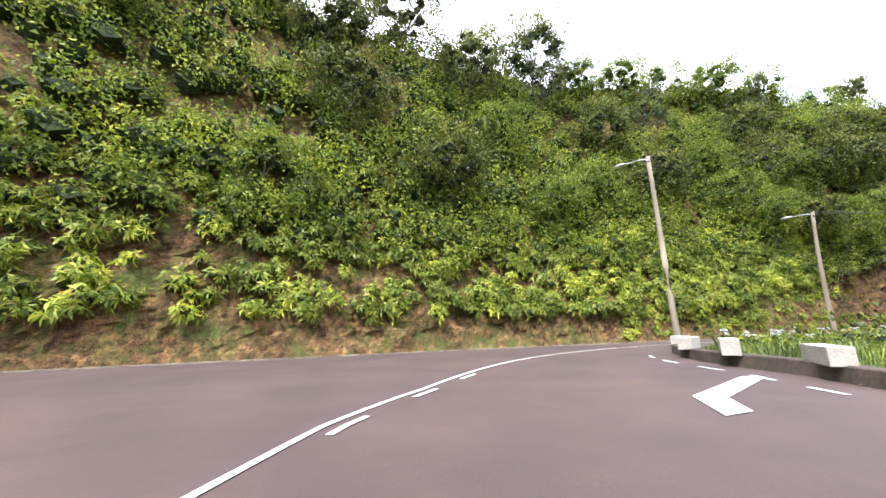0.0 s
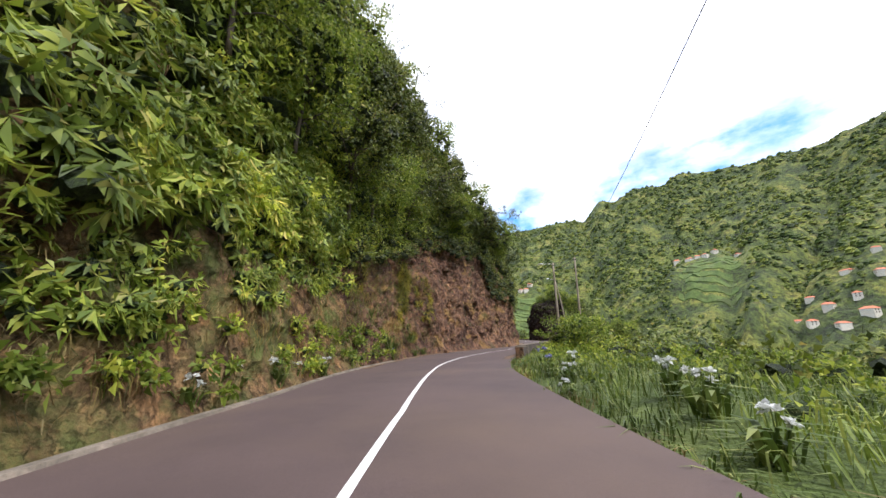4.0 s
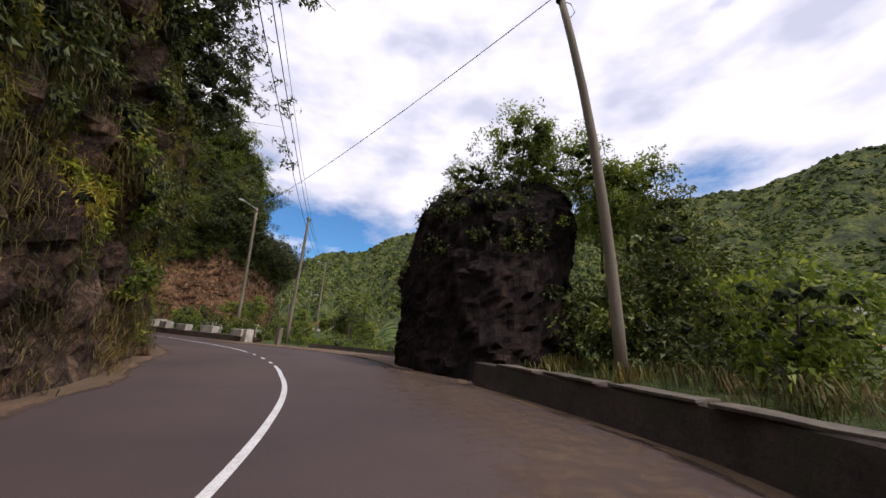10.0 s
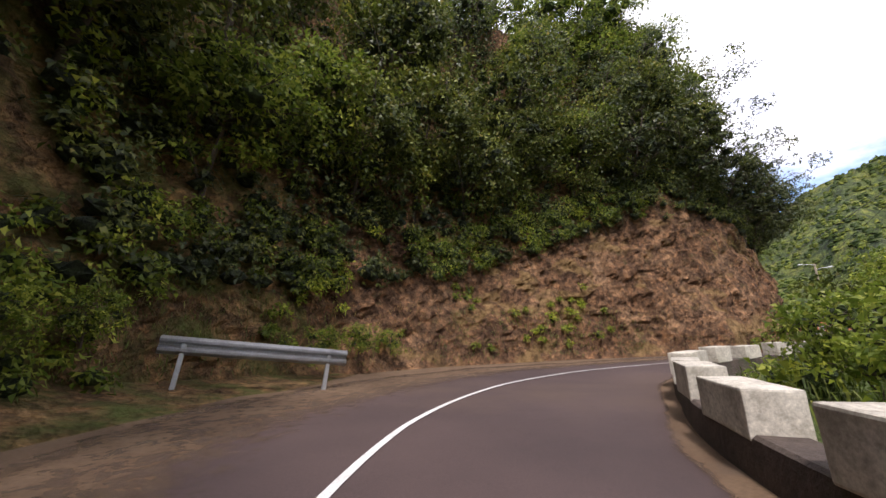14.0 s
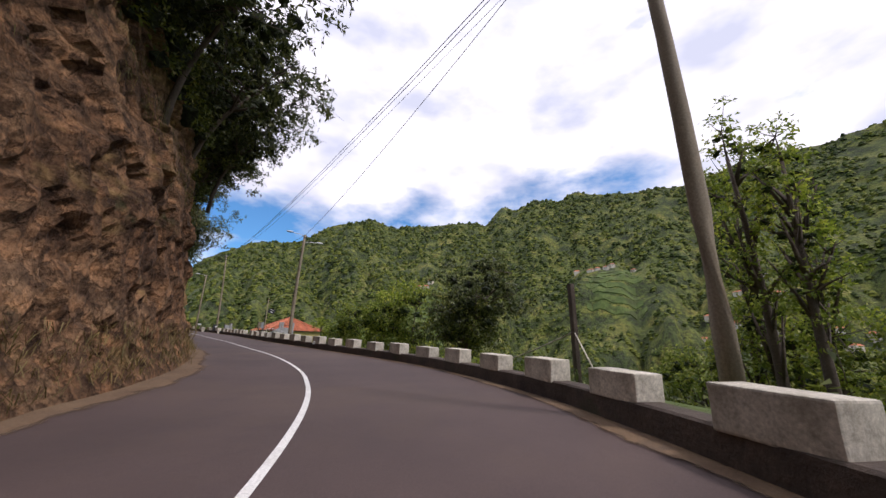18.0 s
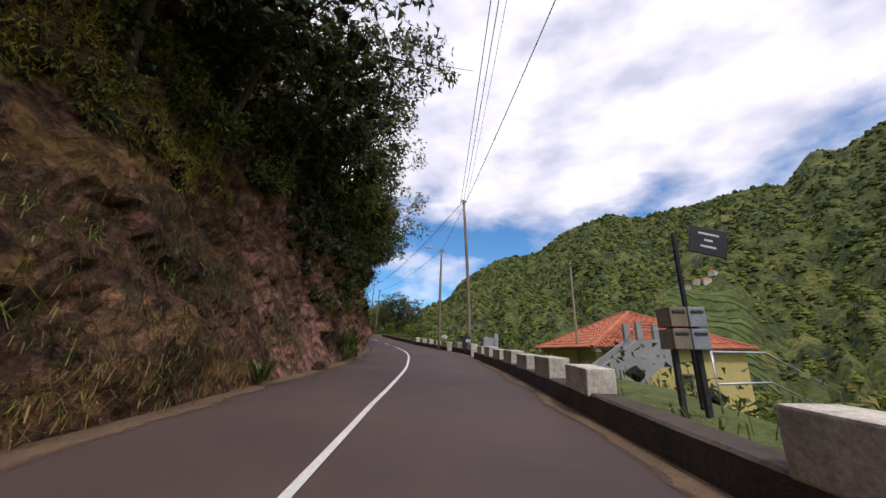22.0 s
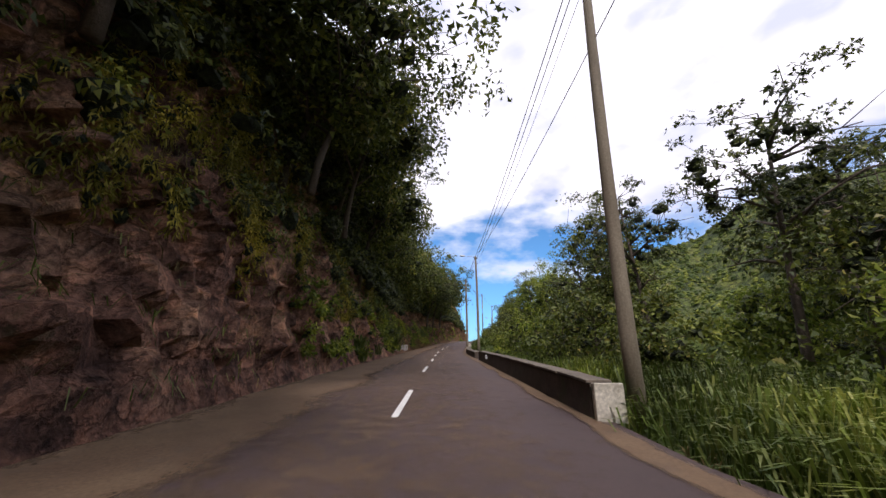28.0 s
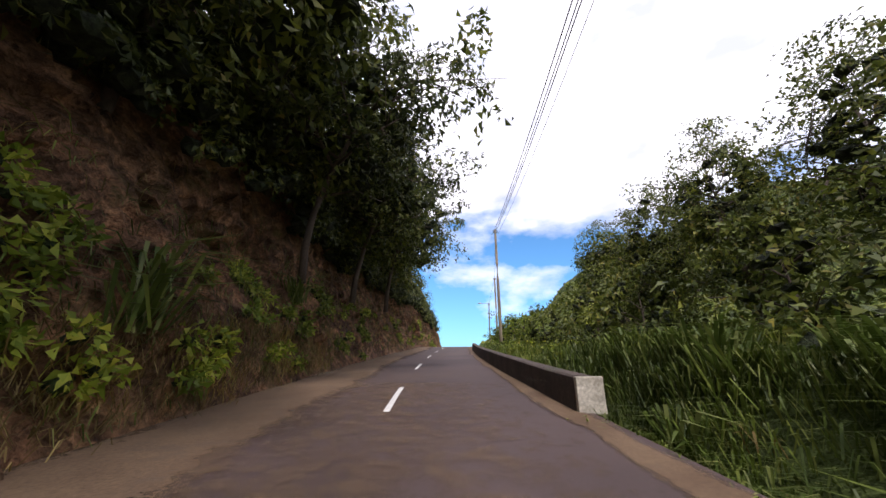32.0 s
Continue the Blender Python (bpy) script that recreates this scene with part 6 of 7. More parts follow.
made.append(blades(verge(900, 340, 346, 0.3, 3.0, 0.2, 62), 8, 0.36, 0.012, 0.2, 1.0))
made.append(blades(verge(1500, 56, 68, 0.9, 8.0, 0.25, 62), 8, 0.3, 0.012, 0.2, 1.0))
made.append(blades(verge(500, 240, 262, 0.7, 3.0, 0.25, 62), 7, 0.75, 0.018, 0.2, 0.8))
made.append(blades(verge(900, 260, 279, 0.6, 6.0, 0.25, 64), 8, 0.42, 0.014, 0.2, 0.9))
made.append(blades(verge(900, 113, 128, 1.9, 10.0, 0.25, 62), 7, 0.36, 0.016, 0.2, 0.9))
made.append(blades(verge(1100, 291, 303, 0.7, 6, 0.2, 62), 8, 0.6, 0.018, 0.2, 0.9))
stuff("verge_grass", made, LEAF_BLADE, "long green grass along the verge", "grass")
made = [blades(verge(1500, 68, 110, 0.5, 3.5, 0.45, 63), 8, 0.5, 0.012, 0.15, 0.8), blades(verge(500, 22, 61, 0.0, 1.0, 0.45, 63), 8, 0.3, 0.012, 0.15, 1.0), blades(verge(700, 276, 345, 0.0, 1.5, 0.5, 63), 8, 0.3, 0.012, 0.15, 1.0)]
stuff("verge_dry_grass", made, LEAF_DRY, "dry seeding grass along the top of the wall", "grass")


def scrub(n, s0, s1, w0, w1, seed, cut, r0, r1, ln):
    p = verge(n, s0, s1, w0, w1, cut, seed, 5.0)
    rad = rng.uniform(r0, r1, len(p))
    return clumps(p + np.array((0, 0, 0.25)) * rad[:, None], rad, 56, ln * 0.85, ln * 0.27, (0, 0, 0.5), 0.1)


foliage("slope_scrub", [scrub(800, 20, 112, 5, 32, 71, 0.35, 0.6, 1.5, 0.26), scrub(700, 120, 262, 3.2, 24, 72, 0.38, 0.6, 1.4, 0.26), scrub(620, 262, 395, 3.0, 16, 73, 0.3, 0.5, 1.2, 0.22)], LEAF_MID, INNER, "green scrub covering the slope below the road", "shrubs")
foliage("slope_bright_scrub", [scrub(380, 22, 66, 1.6, 14, 74, 0.42, 0.25, 0.6, 0.2), scrub(300, 66, 112, 5, 30, 75, 0.45, 0.5, 1.3, 0.24), scrub(380, 127, 215, 1.6, 14, 76, 0.45, 0.3, 0.8, 0.22), scrub(330, 276, 395, 1.6, 10, 77, 0.45, 0.3, 0.8, 0.2), scrub(150, 240, 262, 0.9, 4.0, 78, 0.25, 0.3, 0.55, 0.2), scrub(120, 113, 128, 2.4, 10, 79, 0.3, 0.25, 0.6, 0.2), scrub(260, 57, 68, 2.0, 11, 80, 0.3, 0.3, 0.7, 0.2), scrub(160, 260, 279, 2.0, 9, 81, 0.35, 0.25, 0.55, 0.2)], LEAF_BRIGHT, INNER_BRIGHT, "bright scrub on the slope below the road, coloured as if sunlit", "shrubs")


# strap-leaved clumps and lilies
def clump(name, label, seed, n, length, width, petal=None, stalks=0, head=0.05):
    r = np.random.default_rng(seed)
    ob = tagged(new(name), label, "plant", "roadside flowering plants")
    v, f = blades(np.zeros((1, 3)), n, length, width, 0.1, 1.1, r)
    k = new("leaf_tuft", mesh_of("leaf_tuft", v, f, LEAF_BLADE))
    k.parent = ob
    for i in range(stalks):
        a, d = r.uniform(0, 6.28), r.uniform(0.05, 0.3)
        tip = Vector((math.cos(a) * d, math.sin(a) * d, length * r.uniform(0.85, 1.25)))
        st = part("flower_stalk", tube([(math.cos(a) * 0.05, math.sin(a) * 0.05, 0), tip], 0.008, 5), LEAF_BLADE, ob)
        c = np.tile(np.array(tip), (1, 1))
        v, f = leaves(c, np.array([[0, 0, 1.0]]), 16, head, head * 0.35, head * 0.25, -0.2, True, r)
        fl = new("flower", mesh_of("flower", v, f, petal))
        fl.parent = st
    return ob


LILY = clump("arum_lily", "clump of broad green leaves with white trumpet flowers", 21, 34, 0.55, 0.045, PETAL, 4, 0.1)
AGA = clump("agapanthus", "arching dark green strap-leaved agapanthus clump", 22, 46, 0.7, 0.024)
AGB = clump("agapanthus", "strap-leaved agapanthus clump with lilac flower heads", 23, 40, 0.65, 0.022, PETAL_BLUE, 3, 0.1)
for src, places in ((LILY, [(28 + 1.7 * k, -2.9 - 0.9 * ((k * 5) % 4) * 0.6) for k in range(15)] + [(21.5 + 1.3 * k, -4.4 - 0.7 * (k % 3)) for k in range(6)] + [(46.0 + 1.6 * k, 4.7 + 0.2 * (k % 2)) for k in range(5)] + [(129.2, -4.2), (130.3, -4.9), (131.4, -4.3), (129.6, -5.7), (131.0, -6.2), (132.6, -4.8), (133.6, -4.2), (128.6, -5.0)]),
                    (AGA, [(66.5, 6.1), (68.2, 6.3), (137.9, 5.2), (138.6, 5.6), (139.3, 6.0), (138.2, 5.9), (234.0, 4.2), (235.2, 4.3), (236.1, 4.1), (224.5, 4.5), (309.0, 4.2), (310.0, 4.4), (311.5, 4.3), (321.0, 4.3), (322.0, 4.4)] + [(330.5 + 0.8 * k, -3.95 - 0.5 * (k % 3)) for k in range(20)] + [(336.4 + 0.75 * k, -3.15 - 0.6 * (k % 4)) for k in range(20)] + [(327.2 + 0.6 * k, -4.2 - 0.7 * (k % 4)) for k in range(12)] + [(328.6 + 0.33 * k, -3.3 - 0.62 * ((k * 3) % 5)) for k in range(14)] + [(129 + 3 * k, -4.0) for k in range(4)]),
                    (AGB, [(62.0, 5.5), (99.5, -5.6), (100.5, -5.2), (102, -6.0), (98.0, -5.0), (52.0, -3.4), (55, -3.6), (140.5, 7.0)])):
    for i, (s, l) in enumerate(places):
        p = at(s, l, 0)
        z = ground_z(p[0], p[1]) if l < 0 else float(p[2]) + 0.12
        m = pose(float(p[0]), float(p[1]), float(z) - 0.02, 0, 0, (i * 67) % 360) @ Matrix.Diagonal((0.85 + 0.1 * (i % 4) + (0.1 if s > 320 else 0),) * 3 + (1,))
        if i == 0:
            src.matrix_basis = m
        else:
            copy_thing(src, m).matrix_basis = m

# strap-leaved clumps rooted in the rock faces
for i, (s, z, size) in enumerate(((320.6, 0.7, 1.5), (321.4, 1.6, 1.7), (322.2, 2.6, 1.6), (322.8, 0.6, 1.8), (323.6, 1.4, 1.6), (324.4, 0.4, 1.5), (321.8, 3.4, 1.4), (317.0, 3.2, 1.5), (316.0, 2.6, 1.6), (315.2, 3.4, 1.4), (308.6, 0.4, 1.4), (309.4, 0.6, 1.5), (313.6, 0.3, 1.2), (342.6, 1.3, 1.4), (343.2, 1.8, 1.5), (349.0, 2.2, 1.4), (234.6, 0.5, 1.5), (235.6, 0.6, 1.6), (236.4, 0.4, 1.3), (138.4, 1.0, 1.5), (138.9, 1.5, 1.4), (139.4, 0.9, 1.3), (60.5, 2.6, 1.3), (61.6, 0.8, 1.4), (62.6, 0.5, 1.3), (66.0, 1.2, 1.2))):
    p, o = on_cliff(np.array([s]), np.array([z]))
    q = p[0] + o[0] * 0.12
    m = pose(float(q[0]), float(q[1]), float(q[2]), 0, 0, (i * 83) % 360) @ Matrix.Diagonal((size,) * 3 + (1,))
    copy_thing(AGA, m).matrix_basis = m

# ---- guard rail and boulder in the recess ----
rail = thing("guard_rail", stand(144.5, 6.9, 0.34, -36) @ Matrix.Rotation(radians(5), 4, "Y"), "short galvanised W-beam guard rail in the recess", "guard rail")
prof = [(0.0, -0.155), (0.035, -0.13), (0.07, -0.1), (0.07, -0.06), (0.012, -0.02), (0.012, 0.02), (0.07, 0.06), (0.07, 0.1), (0.035, 0.13), (0.0, 0.155)]
bm = bmesh.new()
rows_v = [[bm.verts.new((x, -d * 1.3 - bow, 0.72 + z * 1.35)) for d, z in prof] for x, bow in [(-2.2 + 4.4 * k / 12, -0.10 * (abs(k - 6) / 6) ** 3) for k in range(13)]]
for a, b in zip(rows_v, rows_v[1:]):
    for k in range(len(prof) - 1):
        bm.faces.new((a[k], a[k + 1], b[k + 1], b[k]))
bmesh.ops.solidify(bm, geom=bm.faces[:], thickness=0.006)
part("beam", bm, METAL, rail)
for x in (-1.7, 1.7):
    part("post", box(x - 0.05, x + 0.05, 0.0, 0.12, -0.6, 0.86, 0.006), METAL, rail)


def boulder(name, s, l, z, sx, sy, sz, seed, material, label):
    bm = bmesh.new()
    bmesh.ops.create_icosphere(bm, subdivisions=4, radius=1)
    for v in bm.verts:
        q = v.co.normalized()
        d = 1 + 0.28 * noise.noise(q * 1.6 + Vector((seed, 0, 0))) + 0.1 * noise.noise(q * 4 + Vector((seed, 3, 0)))
        v.co = Vector((q.x * sx, q.y * sy, q.z * sz)) * d
    me = bpy.data.meshes.new(name)
    bm.to_mesh(me)
    bm.free()
    me.materials.append(material)
    ob = tagged(new(name, me), label, "boulder")
    ob.matrix_basis = stand(s, l, z)
    return ob


boulder("boulder", 136.7, 5.0, 0.95, 0.75, 0.6, 0.85, 3, ROCK_BROWN, "large brown boulder resting at the foot of the cliff")
for i, (s, l, r) in enumerate(((59, 5.2, 0.2), (72, 6.0, 0.25), (86, 4.7, 0.18), (117, 4.6, 0.22), (129, 3.9, 0.24), (130.5, -4.4, 0.25), (131.3, -4.6, 0.3), (132.2, -4.5, 0.24), (229, 4.3, 0.28), (262, 3.7, 0.2), (270, 3.7, 0.24), (276, 3.8, 0.18), (341, 4.0, 0.2))):
    boulder("stone", s, l, r * 0.4, r * 1.2, r, r * 0.8, 10 + i, ROCK_RED if i % 2 else ROCK_BROWN, "loose rough stone lying at the road edge")

# ---- rose bushes and stones in the garden behind the bend's wall ----
PETAL_RED = leaf("red_petal", [(0.0, (0.45, 0.02, 0.02)), (1.0, (0.6, 0.05, 0.04))], 0.6, 0.2)
for i, (s, l, size) in enumerate(((130.0, -5.3, 0.7), (131.6, -5.6, 0.8), (129.3, -4.7, 0.55))):
    bush = plant("shrub", s, l, size * 0.62)
    for k in range(4):
        a = 1.3 * k + i
        c = np.array([[0.9 * math.cos(a), 0.9 * math.sin(a), 1.75 + 0.3 * math.sin(3 * a)]])
        v, f = leaves(c, np.array([[0, 0, 1.0]]), 22, 0.13, 0.07, 0.09, -0.1, True, np.random.default_rng(70 + i * 5 + k))
        fl = new("flower", mesh_of("flower", v, f, PETAL_RED))
        tagged(fl, "red rose bloom")
        fl.parent = bush
for i in range(16):
    q = np.random.default_rng(300 + i).uniform(0, 1, 4)
    boulder("stone", 127.9 + 1.5 * q[0], -3.6 - 1.5 * q[1], 0.06 + 0.16 * q[2], 0.16 + 0.1 * q[3], 0.14 + 0.08 * q[2], 0.12 + 0.06 * q[0], 40 + i, ROCK_DARK, "grey stone in the heap beside the white pier")

# ---- posts in the lay-by ----
stump = thing("wooden_post", stand(125.9, -4.3, 0), "thick weathered square timber post beside the lay-by", "post")
part("post_body", box(-0.16, 0.16, -0.13, 0.13, -0.2, 1.05, 0.03, 0.01, 2), POLE_WOOD, stump)
for s, l, h in ((142.5, -5.0, 1.5), (128.6, -4.6, 1.0), (131.0, -3.9, 0.9), (132.4, -4.2, 1.1)):
    st = thing("marker_post", stand(s, l, 0), "slim pale post among the bushes", "post")
    part("post_body", tube([(0, 0, -1.0), (0, 0, h)], [0.06, 0.05], 8), POLE_WOOD if s > 180 else WHITEWASH, st)

tether = thing("tether_post", stand(183.2, -6.8, 0), "dark stained timber post held by two pale ropes", "post")
part("post_body", box(-0.09, 0.09, -0.08, 0.08, -1.5, 3.1, 0.015, 0.008, 2), BARK, tether)
for x, y, z in ((3.2, 1.2, 0.3), (-2.4, 1.4, 0.2)):
    part("rope", tube([(0, 0, 1.5), (x * 0.5, y * 0.5, 0.85), (x, y, z)], 0.022, 6), WHITEWASH, tether)

# ---- house below the road ----
PLASTER = surface("yellow_plaster", [(0.3, (0.5, 0.4, 0.13)), (0.7, (0.62, 0.52, 0.2))], 1.0, 20.0, 0.85, 0.2, 0.006, patch=(0.35, 0.27, 0.12), patch_at=(0.62, 0.8), patch_scale=0.8)
TILE = surface("terracotta_tile", [(0.3, (0.36, 0.1, 0.045)), (0.7, (0.55, 0.19, 0.09))], 1.0, 15.0, 0.8, 0.3, 0.01, patch=(0.2, 0.1, 0.07), patch_at=(0.6, 0.8), patch_scale=2.0, vary=0.22)
SHUTTER = surface("dark_door_paint", [(0.3, (0.05, 0.03, 0.025)), (0.7, (0.09, 0.055, 0.04))], 2.0, 25.0, 0.6, 0.2, 0.005)
GREYWALL = surface("grey_render", [(0.3, (0.25, 0.25, 0.25)), (0.7, (0.36, 0.36, 0.35))], 1.0, 20.0, 0.85, 0.2, 0.006)


def tile_roof(ob, x0, x1, y0, y1, z, rise, inset, name="roof"):
    """A hipped roof: a solid deck and rows of barrel tiles on each side as parts."""
    yc = (y0 + y1) / 2
    xa, xb = x0 + inset, x1 - inset
    bm = bmesh.new()
    c = [bm.verts.new(v) for v in ((x0, y0, z), (x1, y0, z), (x1, y1, z), (x0, y1, z), (xa, yc, z + rise), (xb, yc, z + rise))]
    for f in ((0, 1, 5, 4), (1, 2, 5), (2, 3, 4, 5), (3, 0, 4), (3, 2, 1, 0)):
        bm.faces.new([c[i] for i in f])
    deck = part(name, bm, TILE, ob, "orange terracotta barrel-tiled hip roof")
    half = (y1 - y0) / 2
    width = 0.23

    def row(p, q):
        p, q = Vector(p), Vector(q)
        if (q - p).length < 0.3:
            return
        n = 8
        bm = bmesh.new()
        d = (q - p).normalized()
        side = d.cross(Vector((0, 0, 1))).normalized()
        up = side.cross(d).normalized()
        seg = max(1, int((q - p).length / 0.42))
        for k in range(seg):
            a, b = p.lerp(q, k / seg), p.lerp(q, (k + 1) / seg + 0.01)
            ra, rb = 0.105, 0.085
            ring = []
            for o, r, lift in ((a, ra, 0.03), (b, rb, 0.0)):
                ring.append([bm.verts.new(o + side * math.cos(math.pi * i / 5) * r + up * (math.sin(math.pi * i / 5) * r * 0.8 + lift)) for i in range(6)])
            for i in range(5):
                bm.faces.new((ring[0][i], ring[0][i + 1], ring[1][i + 1], ring[1][i]))
            bm.faces.new(ring[0])
        part("barrel_tile", bm, TILE, deck)

    for k in range(int((y1 - y0) / width)):
        y = y0 + width * (k + 0.5)
        t = 1 - abs(y - yc) / half
        row((x0 - 0.05, y, z - 0.0), (x0 + inset * t, y, z + rise * t))
        row((x1 + 0.05, y, z - 0.0), (x1 - inset * t, y, z + rise * t))
    for k in range(int((x1 - x0) / width)):
        x = x0 + width * (k + 0.5)
        t = min(1, (x - x0) / inset, (x1 - x) / inset)
        row((x, y0 - 0.05, z), (x, y0 + half * t, z + rise * t))
        row((x, y1 + 0.05, z), (x, y1 - half * t, z + rise * t))
    for p, q in (((x0, y0, z), (xa, yc, z + rise)), ((x0, y1, z), (xa, yc, z + rise)), ((x1, y0, z), (xb, yc, z + rise)), ((x1, y1, z), (xb, yc, z + rise)), ((xa, yc, z + rise), (xb, yc, z + rise))):
        part("ridge_tiles", tube([Vector(p) + Vector((0, 0, 0.05)), Vector(q) + Vector((0, 0, 0.05))], 0.12, 8), TILE, deck)
    return deck


house = thing("house", stand(232.8, -8.1, 0.0), "small yellow house below the road with an orange tiled hip roof", "house")
X0, X1, Y0, Y1, ZB, ZE = 0.4, 7.8, -8.8, -0.4, -6.5, 0.85
def wall_with_holes(name, y0, y1, z0, z1, holes, place):
    """A wall in its own plane (y along, z up), 0.25 thick, with openings cut through."""
    ys = sorted({y0, y1, *[h[0] for h in holes], *[h[1] for h in holes]})
    zs = sorted({z0, z1, *[h[2] for h in holes], *[h[3] for h in holes]})
    bms = []
    for a, b in zip(ys, ys[1:]):
        for c, d in zip(zs, zs[1:]):
            my, mz = (a + b) / 2, (c + d) / 2
            if any(h[0] < my < h[1] and h[2] < mz < h[3] for h in holes):
                continue
            bms.append(box(*place(a, b), c, d))
    bm = merged(*bms)
    bmesh.ops.remove_doubles(bm, verts=bm.verts, dist=1e-4)
    return part(name, bm, PLASTER, house)


front_holes = [(-5.6, -4.7, -1.6, -0.4)]
wall_with_holes("front_wall", Y0, Y1, ZB, ZE - 0.1, front_holes, lambda a, b: (X0, X0 + 0.25, a, b))
side_holes = [(5.9, 6.6, -2.3, -0.25), (4.1, 5.1, -2.3, -0.25), (1.4, 2.9, -1.7, -0.3)]
wall_with_holes("side_wall", X0 + 0.25, X1, ZB, ZE - 0.1, side_holes, lambda a, b: (a, b, Y1 - 0.25, Y1))
part("back_wall", box(X1 - 0.25, X1, Y0, Y1 - 0.25, ZB, ZE - 0.1), PLASTER, house)
part("side_wall", box(X0 + 0.25, X1 - 0.25, Y0, Y0 + 0.25, ZB, ZE - 0.1), PLASTER, house)
for a, b, c, d in front_holes:
    dr = part("door" if d - c > 1.5 else "window", box(X0 + 0.12, X0 + 0.17, a, b, c, d), SHUTTER, house, "dark painted wooden door" if d - c > 1.5 else "dark shuttered window")
    part("frame", merged(box(X0 + 0.04, X0 + 0.14, a, a + 0.07, c, d), box(X0 + 0.04, X0 + 0.14, b - 0.07, b, c, d), box(X0 + 0.04, X0 + 0.14, a + 0.07, b - 0.07, d - 0.07, d)), GREYWALL, dr)
for a, b, c, d in side_holes:
    dr = part("door" if d - c > 1.5 else "window", box(a, b, Y1 - 0.17, Y1 - 0.12, c, d), SHUTTER, house, "dark painted wooden door" if d - c > 1.5 else "dark shuttered window")
    part("frame", merged(box(a, a + 0.07, Y1 - 0.14, Y1 - 0.04, c, d), box(b - 0.07, b, Y1 - 0.14, Y1 - 0.04, c, d), box(a + 0.07, b - 0.07, Y1 - 0.14, Y1 - 0.04, d - 0.07, d)), GREYWALL, dr)
part("eave_board", box(X0 - 0.3, X1 + 0.3, Y0 - 0.3, Y1 + 0.3, ZE - 0.1, ZE - 0.02), GREYWALL, house)
tile_roof(house, X0 - 0.4, X1 + 0.4, Y0 - 0.4, Y1 + 0.4, ZE, 2.2, 3.7)
# outside stair up to the road
stair = thing("outdoor_stair", stand(231.4, -6.9, -1.2, -90), "grey concrete stair with sloping parapets and posts beside the house", "stair")
for k in range(10):
    part("step", box(0.28 * k, 0.28 * k + 0.3, 0.15, 1.05, -3.5, 0.175 * (k + 1)), GREYWALL, stair)
part("landing", box(2.84, 4.5, 0.15, 1.05, 1.5, 1.72), GREYWALL, stair)
for y in (0.0, 1.05):
    bm = bmesh.new()
    prof = [(-0.2, -3.5), (2.9, -3.5), (2.9, 0.7), (3.6, 1.2), (4.5, 1.3), (4.5, 2.5), (2.75, 2.5), (-0.2, 0.6)]
    a = [bm.verts.new((x, y, z)) for x, z in prof]
    b = [bm.verts.new((x, y + 0.15, z)) for x, z in prof]
    bm.faces.new(a)
    bm.faces.new(b[::-1])
    for i in range(len(prof)):
        j = (i + 1) % len(prof)
        bm.faces.new((a[i], b[i], b[j], a[j]))
    bmesh.ops.recalc_face_normals(bm, faces=bm.faces)
    par = part("stair_parapet", bm, GREYWALL, stair)
    for x in (2.85, 4.4):
        part("post", box(x - 0.14, x + 0.14, y - 0.02, y + 0.17, 2.45, 3.3, 0.012), GREYWALL, par)
    part("newel", tube([(-0.28, y + 0.07, -3.0), (-0.28, y + 0.07, 0.85), (-0.28, y + 0.07, 0.95), (-0.28, y + 0.07, 1.0)], [0.12, 0.12, 0.09, 0.03], 10), GREYWALL, par, smooth=True)
    for z in (2.85, 3.15):
        part("rail_wire", tube([(2.99, y + 0.07, z), (4.27, y + 0.07, z)], 0.012, 5), DARKMETAL, par)
    part("rail_wire", tube([(1.6, y + 0.07, 1.78), (2.85, y + 0.07, 3.2)], 0.012, 5), DARKMETAL, par)
mast = thing("antenna_pole", stand(234.7, -8.35, 0.0), "slim wooden pole standing beside the house", "utility pole")
part("shaft", tube([(0, 0, -5.5), (0, 0, 5.8)], [0.08, 0.05], 8), POLE_WOOD, mast, smooth=True)
part("bracket", box(-0.2, 0.2, -0.02, 0.02, 5.55, 5.6), DARKMETAL, mast)

# ---- palm on the slope below the wall ----
def frond(length, seed):
    """A drooping midrib with two rows of narrow leaflets."""
    v, f = [], []
    n = 16
    for i in range(n):
        u = i / n
        x, z = length * u * (1 - 0.25 * u), length * (0.55 * u - 0.95 * u * u)
        w = length * 0.3 * math.sin(math.pi * min(1, 0.12 + u * 0.9)) + 0.05
        for side in (-1, 1):
            k = len(v)
            jit = 0.06 * math.sin(seed * 7 + i * 3 + side)
            v += [(x, 0, z), (x + 0.05, 0, z - 0.01), (x + 0.16 + w * 0.35, side * w, z - w * 0.3 + jit), (x + 0.12 + w * 0.35, side * w, z - w * 0.32 + jit)]
            f.append((k, k + 1, k + 2, k + 3) if side > 0 else (k + 3, k + 2, k + 1, k))
    return mesh_of("frond", np.array(v), f, LEAF_BRIGHT)


pp = at(213.4, -8.6, 0)
pz = ground_z(pp[0], pp[1])
palm = thing("palm", pose(float(pp[0]), float(pp[1]), float(pz) - 0.1), "young palm with arching yellow-green fronds below the wall", "palm")
ph = float(pp[2]) + 1.7 - float(pz)
part("trunk", tube([Vector((0, 0, 0)), Vector((0.05, 0.03, ph * 0.5)), Vector((0.0, 0.06, ph))], [0.16, 0.12, 0.11], 10), BARK, palm, smooth=True)
for k in range(11):
    fr = new("frond", frond(1.25 + 0.15 * (k % 3), k))
    fr.parent = palm
    fr.matrix_basis = pose(0.0, 0.06, ph, 0, -25 - 30 * (k % 2), k * 33)


